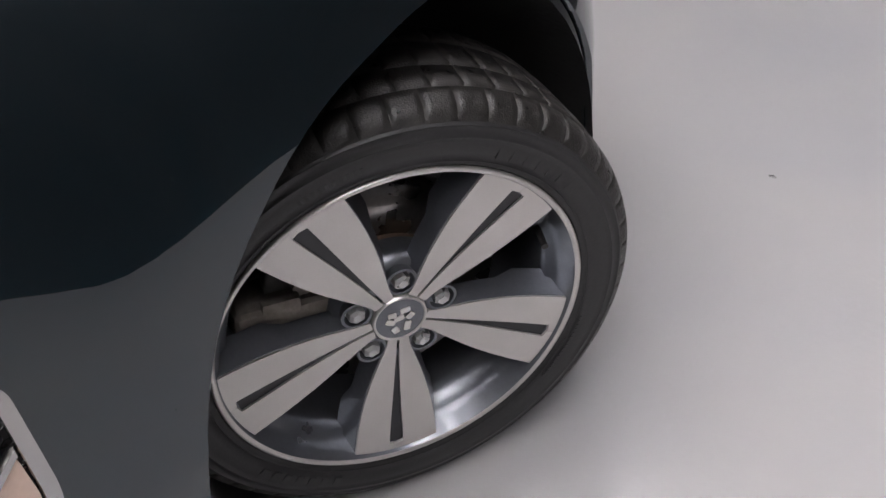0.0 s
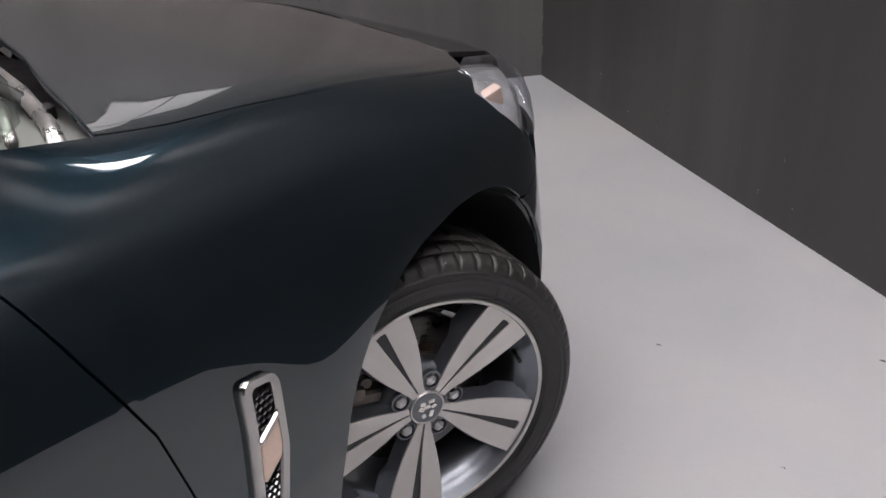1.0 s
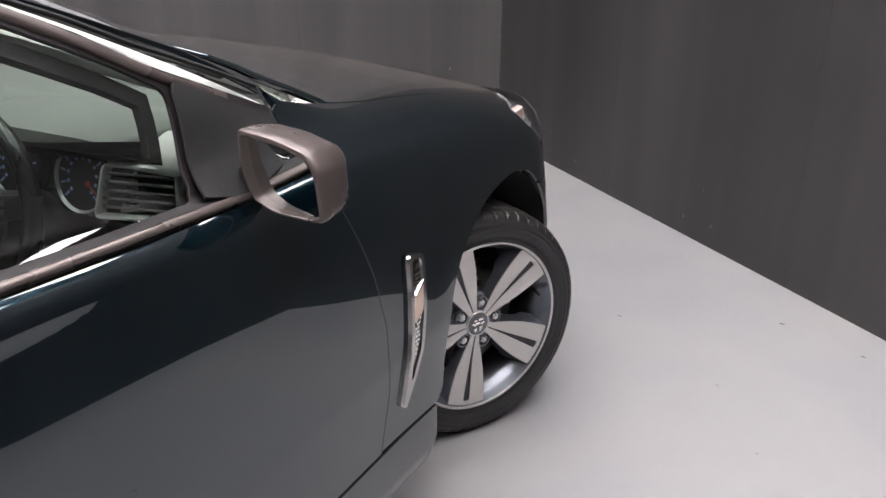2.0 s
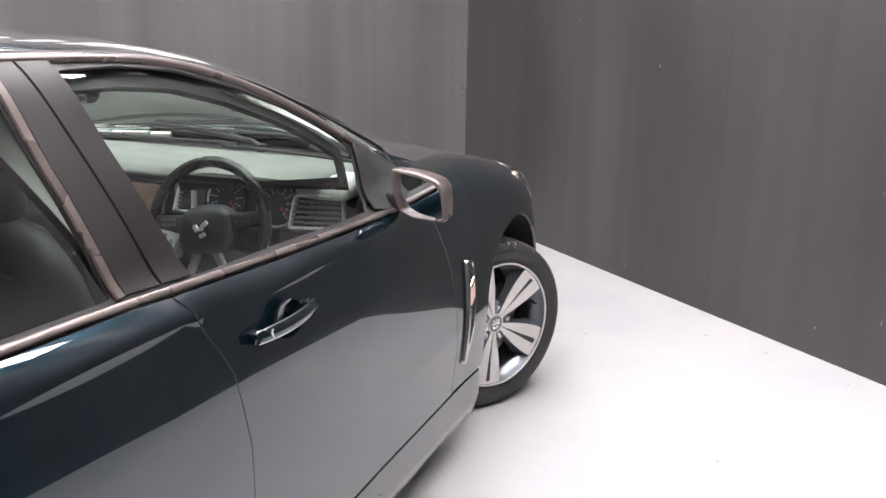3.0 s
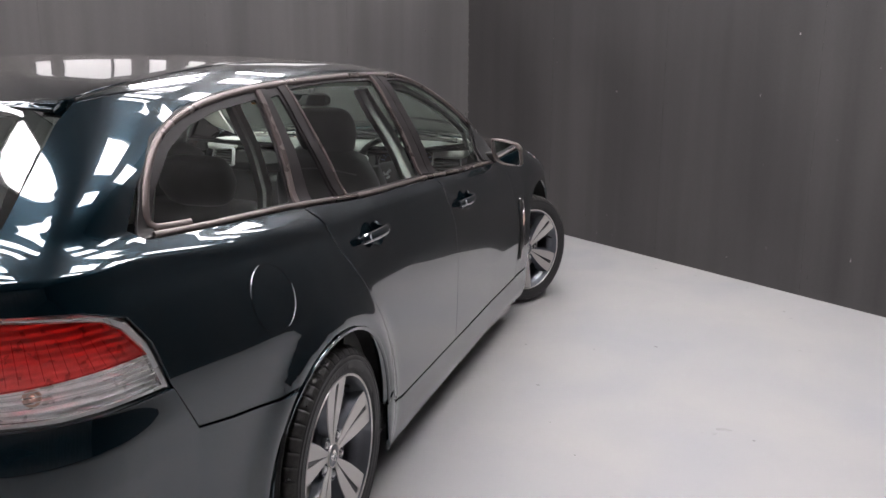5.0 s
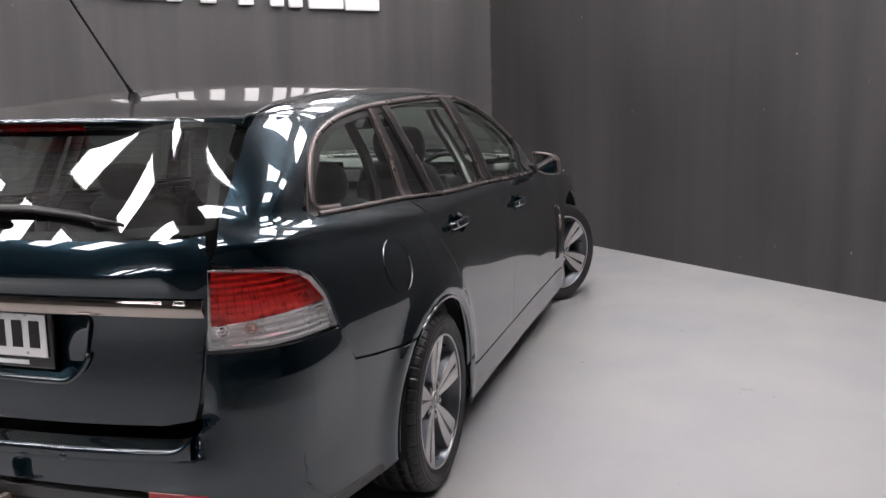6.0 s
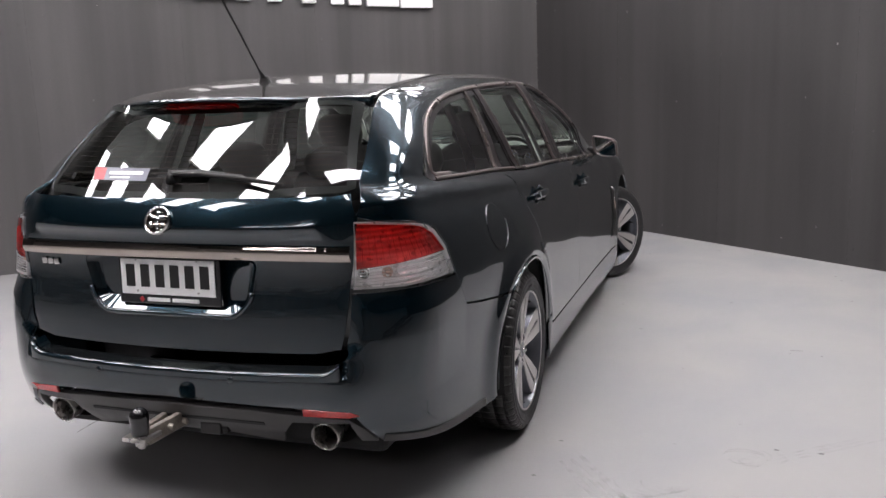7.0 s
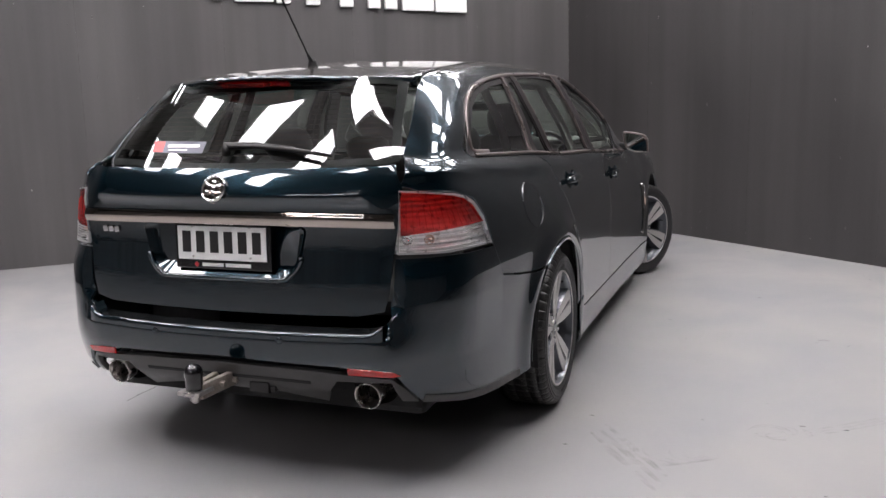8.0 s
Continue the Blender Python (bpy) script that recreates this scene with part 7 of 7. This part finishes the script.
label_at = project([-0.42], [2.0], [1.2], np.array((0, 0.45, 0.9)) / math.hypot(0.45, 0.9), None, -0.012)[0]
for name, w, h, dx, mat, label in (("screen_sticker", 0.085, 0.060, 0.0, WHITE, "small white sticker inside the windscreen"), ("screen_sticker", 0.085, 0.022, 0.0, ORANGE, "orange strip of the windscreen sticker")):
    q = [(label_at[0] + sx * w / 2, label_at[1] + sy * h / 2 + (0.019 if mat is ORANGE else 0), 1.2) for sx, sy in ((-1, -1), (1, -1), (1, 1), (-1, 1))]
    part(name, panel_mesh(name, q, way=(0, 0.45, 0.9), step=0.05, lift=-0.012 if mat is WHITE else -0.015, gap=0, depth=0.001), mat, car, label)

# ---- marks on the floor and walls ----
def worn(name, colour, scale, low, high):
    """A thin film of dirt or rubber, broken up by noise."""
    m = bpy.data.materials.new(name)
    m.use_nodes = True
    n, l = m.node_tree.nodes, m.node_tree.links
    b = n["Principled BSDF"]
    b.inputs["Base Color"].default_value, b.inputs["Roughness"].default_value = (*colour, 1), 0.5
    tc, no, ra = n.new("ShaderNodeTexCoord"), n.new("ShaderNodeTexNoise"), n.new("ShaderNodeMapRange")
    no.inputs["Scale"].default_value, no.inputs["Detail"].default_value = scale, 5
    ra.inputs["From Min"].default_value, ra.inputs["From Max"].default_value = 0.42, 0.68
    ra.inputs["To Min"].default_value, ra.inputs["To Max"].default_value = low, high
    l.new(tc.outputs["Object"], no.inputs["Vector"]), l.new(no.outputs["Fac"], ra.inputs["Value"]), l.new(ra.outputs[0], b.inputs["Alpha"])
    return m


SCUFF = worn("rubber_scuff", (0.28, 0.27, 0.26), 12, 0.0, 0.11)
PALESCUFF = worn("pale_scuff", (0.72, 0.70, 0.68), 14, 0.0, 0.20)
CRACK = worn("floor_crack", (0.06, 0.06, 0.06), 60, 0.3, 1.0)


def streak(bm, pts, width, z=0.0012):
    """A thin strip along a plan path, tapering to its ends."""
    rows = []
    for i, (x, y) in enumerate(pts):
        a, b = pts[max(i - 1, 0)], pts[min(i + 1, len(pts) - 1)]
        d = Vector((b[0] - a[0], b[1] - a[1], 0)).normalized()
        w = width * (0.35 + 0.65 * math.sin(math.pi * (i + 0.5) / len(pts))) / 2
        rows.append((bm.verts.new((x - d.y * w, y + d.x * w, z)), bm.verts.new((x + d.y * w, y - d.x * w, z))))
    for (a, b), (c, d) in zip(rows, rows[1:]):
        bm.faces.new((a, b, d, c))


def curl(cx, cy, r, a0, a1, squash=1.0, n=18):
    return [(cx + r * math.cos(radians(a0 + (a1 - a0) * i / n)), cy + squash * r * math.sin(radians(a0 + (a1 - a0) * i / n))) for i in range(n + 1)]


def marks(name, paths, mat, label, z=0.0012):
    bm = bmesh.new()
    for pts, w in paths:
        streak(bm, pts, w, z)
    return tagged(part(name, bm, mat), label, "scuff mark", kind="stuff")


rng = random.Random(4)
marks("floor_scuff", [(curl(1.36 + 0.03 * k, -0.40, 0.17 - 0.018 * k, 200 - 6 * k, 350 + 5 * k, 0.9), 0.010 + 0.004 * (k % 2)) for k in range(7)], SCUFF, "curled grey tyre scuffs on the floor")
marks("floor_scuff", [(curl(1.80 + rng.uniform(-0.05, 0.05), -0.12 + rng.uniform(-0.05, 0.05), rng.uniform(0.03, 0.10), rng.uniform(0, 360), rng.uniform(380, 560), 0.7), 0.009) for k in range(9)], SCUFF, "grey tyre scuffs beside the car", 0.0016)
marks("floor_track", [([(1.12 + 0.02 * k + 0.30 * t, -0.30 - 0.45 * t + 0.05 * k) for t in (i / 8 for i in range(9))], 0.030) for k in range(3)], PALESCUFF, "faint pale wheel tracks on the floor", 0.0010)
marks("floor_track", [([(1.90 + 0.40 * t, -0.12 + 0.32 * t + 0.03 * k) for t in (i / 8 for i in range(9))], 0.018) for k in range(3)], SCUFF, "faint grey wheel tracks fading across the floor", 0.0010)
marks("floor_spot", [([(x - 0.03, y), (x, y + 0.006), (x + 0.03, y)], 0.03) for x, y in ((1.98, 1.26), (2.04, 1.31))], PALESCUFF, "two pale spots worn in the floor paint")
marks("floor_crack", [([(-0.936, -0.528), (-0.944, -0.43), (-0.940, -0.34), (-0.951, -0.255)], 0.008)], CRACK, "short dark crack in the floor")
marks("floor_speck", [([(x - r, y), (x, y + r * 0.3), (x + r, y)], r * 1.2) for x, y, r in ((rng.uniform(0.95, 3.2), rng.uniform(-1.4, 4.2), rng.uniform(0.004, 0.010)) for k in range(40))], CRACK, "small dark specks of dirt on the floor", 0.0014)

# seams and knocks on the walls
WALLSEAM = worn("wall_seam", (0.16, 0.155, 0.15), 12, 0.05, 0.35)
WALLKNOCK = worn("wall_knock", (0.32, 0.31, 0.30), 50, 0.2, 0.9)


def on_wall(origin, along, inward, name, items, mat, label):
    """Upright thin marks on a wall: distance along, low, high and width."""
    bm = bmesh.new()
    for d, lo, hi, w in items:
        p = origin + along * d + inward * 0.0025
        q = [p - along * w / 2 + Vector((0, 0, lo)), p + along * w / 2 + Vector((0, 0, lo)), p + along * w * 0.3 + Vector((0, 0, hi)), p - along * w * 0.3 + Vector((0, 0, hi))]
        bm.faces.new([bm.verts.new(v) for v in q])
    tagged(part(name, bm, mat), label, "wall mark", kind="stuff")


on_wall(CORNER, ALONG_RIGHT, ALONG_BACK, "wall_seam", [(d, 0, ROOM_H, 0.005) for d in (1.22, 2.44, 3.66, 4.88, 6.10)], WALLSEAM, "faint upright board seams in the wall")
on_wall(CORNER, ALONG_BACK, ALONG_RIGHT, "wall_seam", [(d, 0, ROOM_H, 0.005) for d in (1.22, 2.44, 3.66, 4.88, 6.10)], WALLSEAM, "faint upright board seams in the wall")
on_wall(CORNER, ALONG_RIGHT, ALONG_BACK, "wall_knock", [(0.012, 0.1, 2.4, 0.006)] + [(rng.uniform(0.2, 6.0), z, z + rng.uniform(0.006, 0.03), rng.uniform(0.004, 0.012)) for z in (rng.choice((rng.uniform(0.03, 0.3), rng.uniform(0.3, 2.2))) for k in range(46))],
        WALLKNOCK, "small pale knocks in the wall paint")
on_wall(CORNER, ALONG_BACK, ALONG_RIGHT, "wall_knock", [(0.02, 0.86, 0.94, 0.02)] + [(rng.uniform(0.2, 7.0), z, z + rng.uniform(0.006, 0.03), rng.uniform(0.004, 0.012)) for z in (rng.uniform(0.05, 2.2) for k in range(30))],
        WALLKNOCK, "small pale knocks in the wall paint")
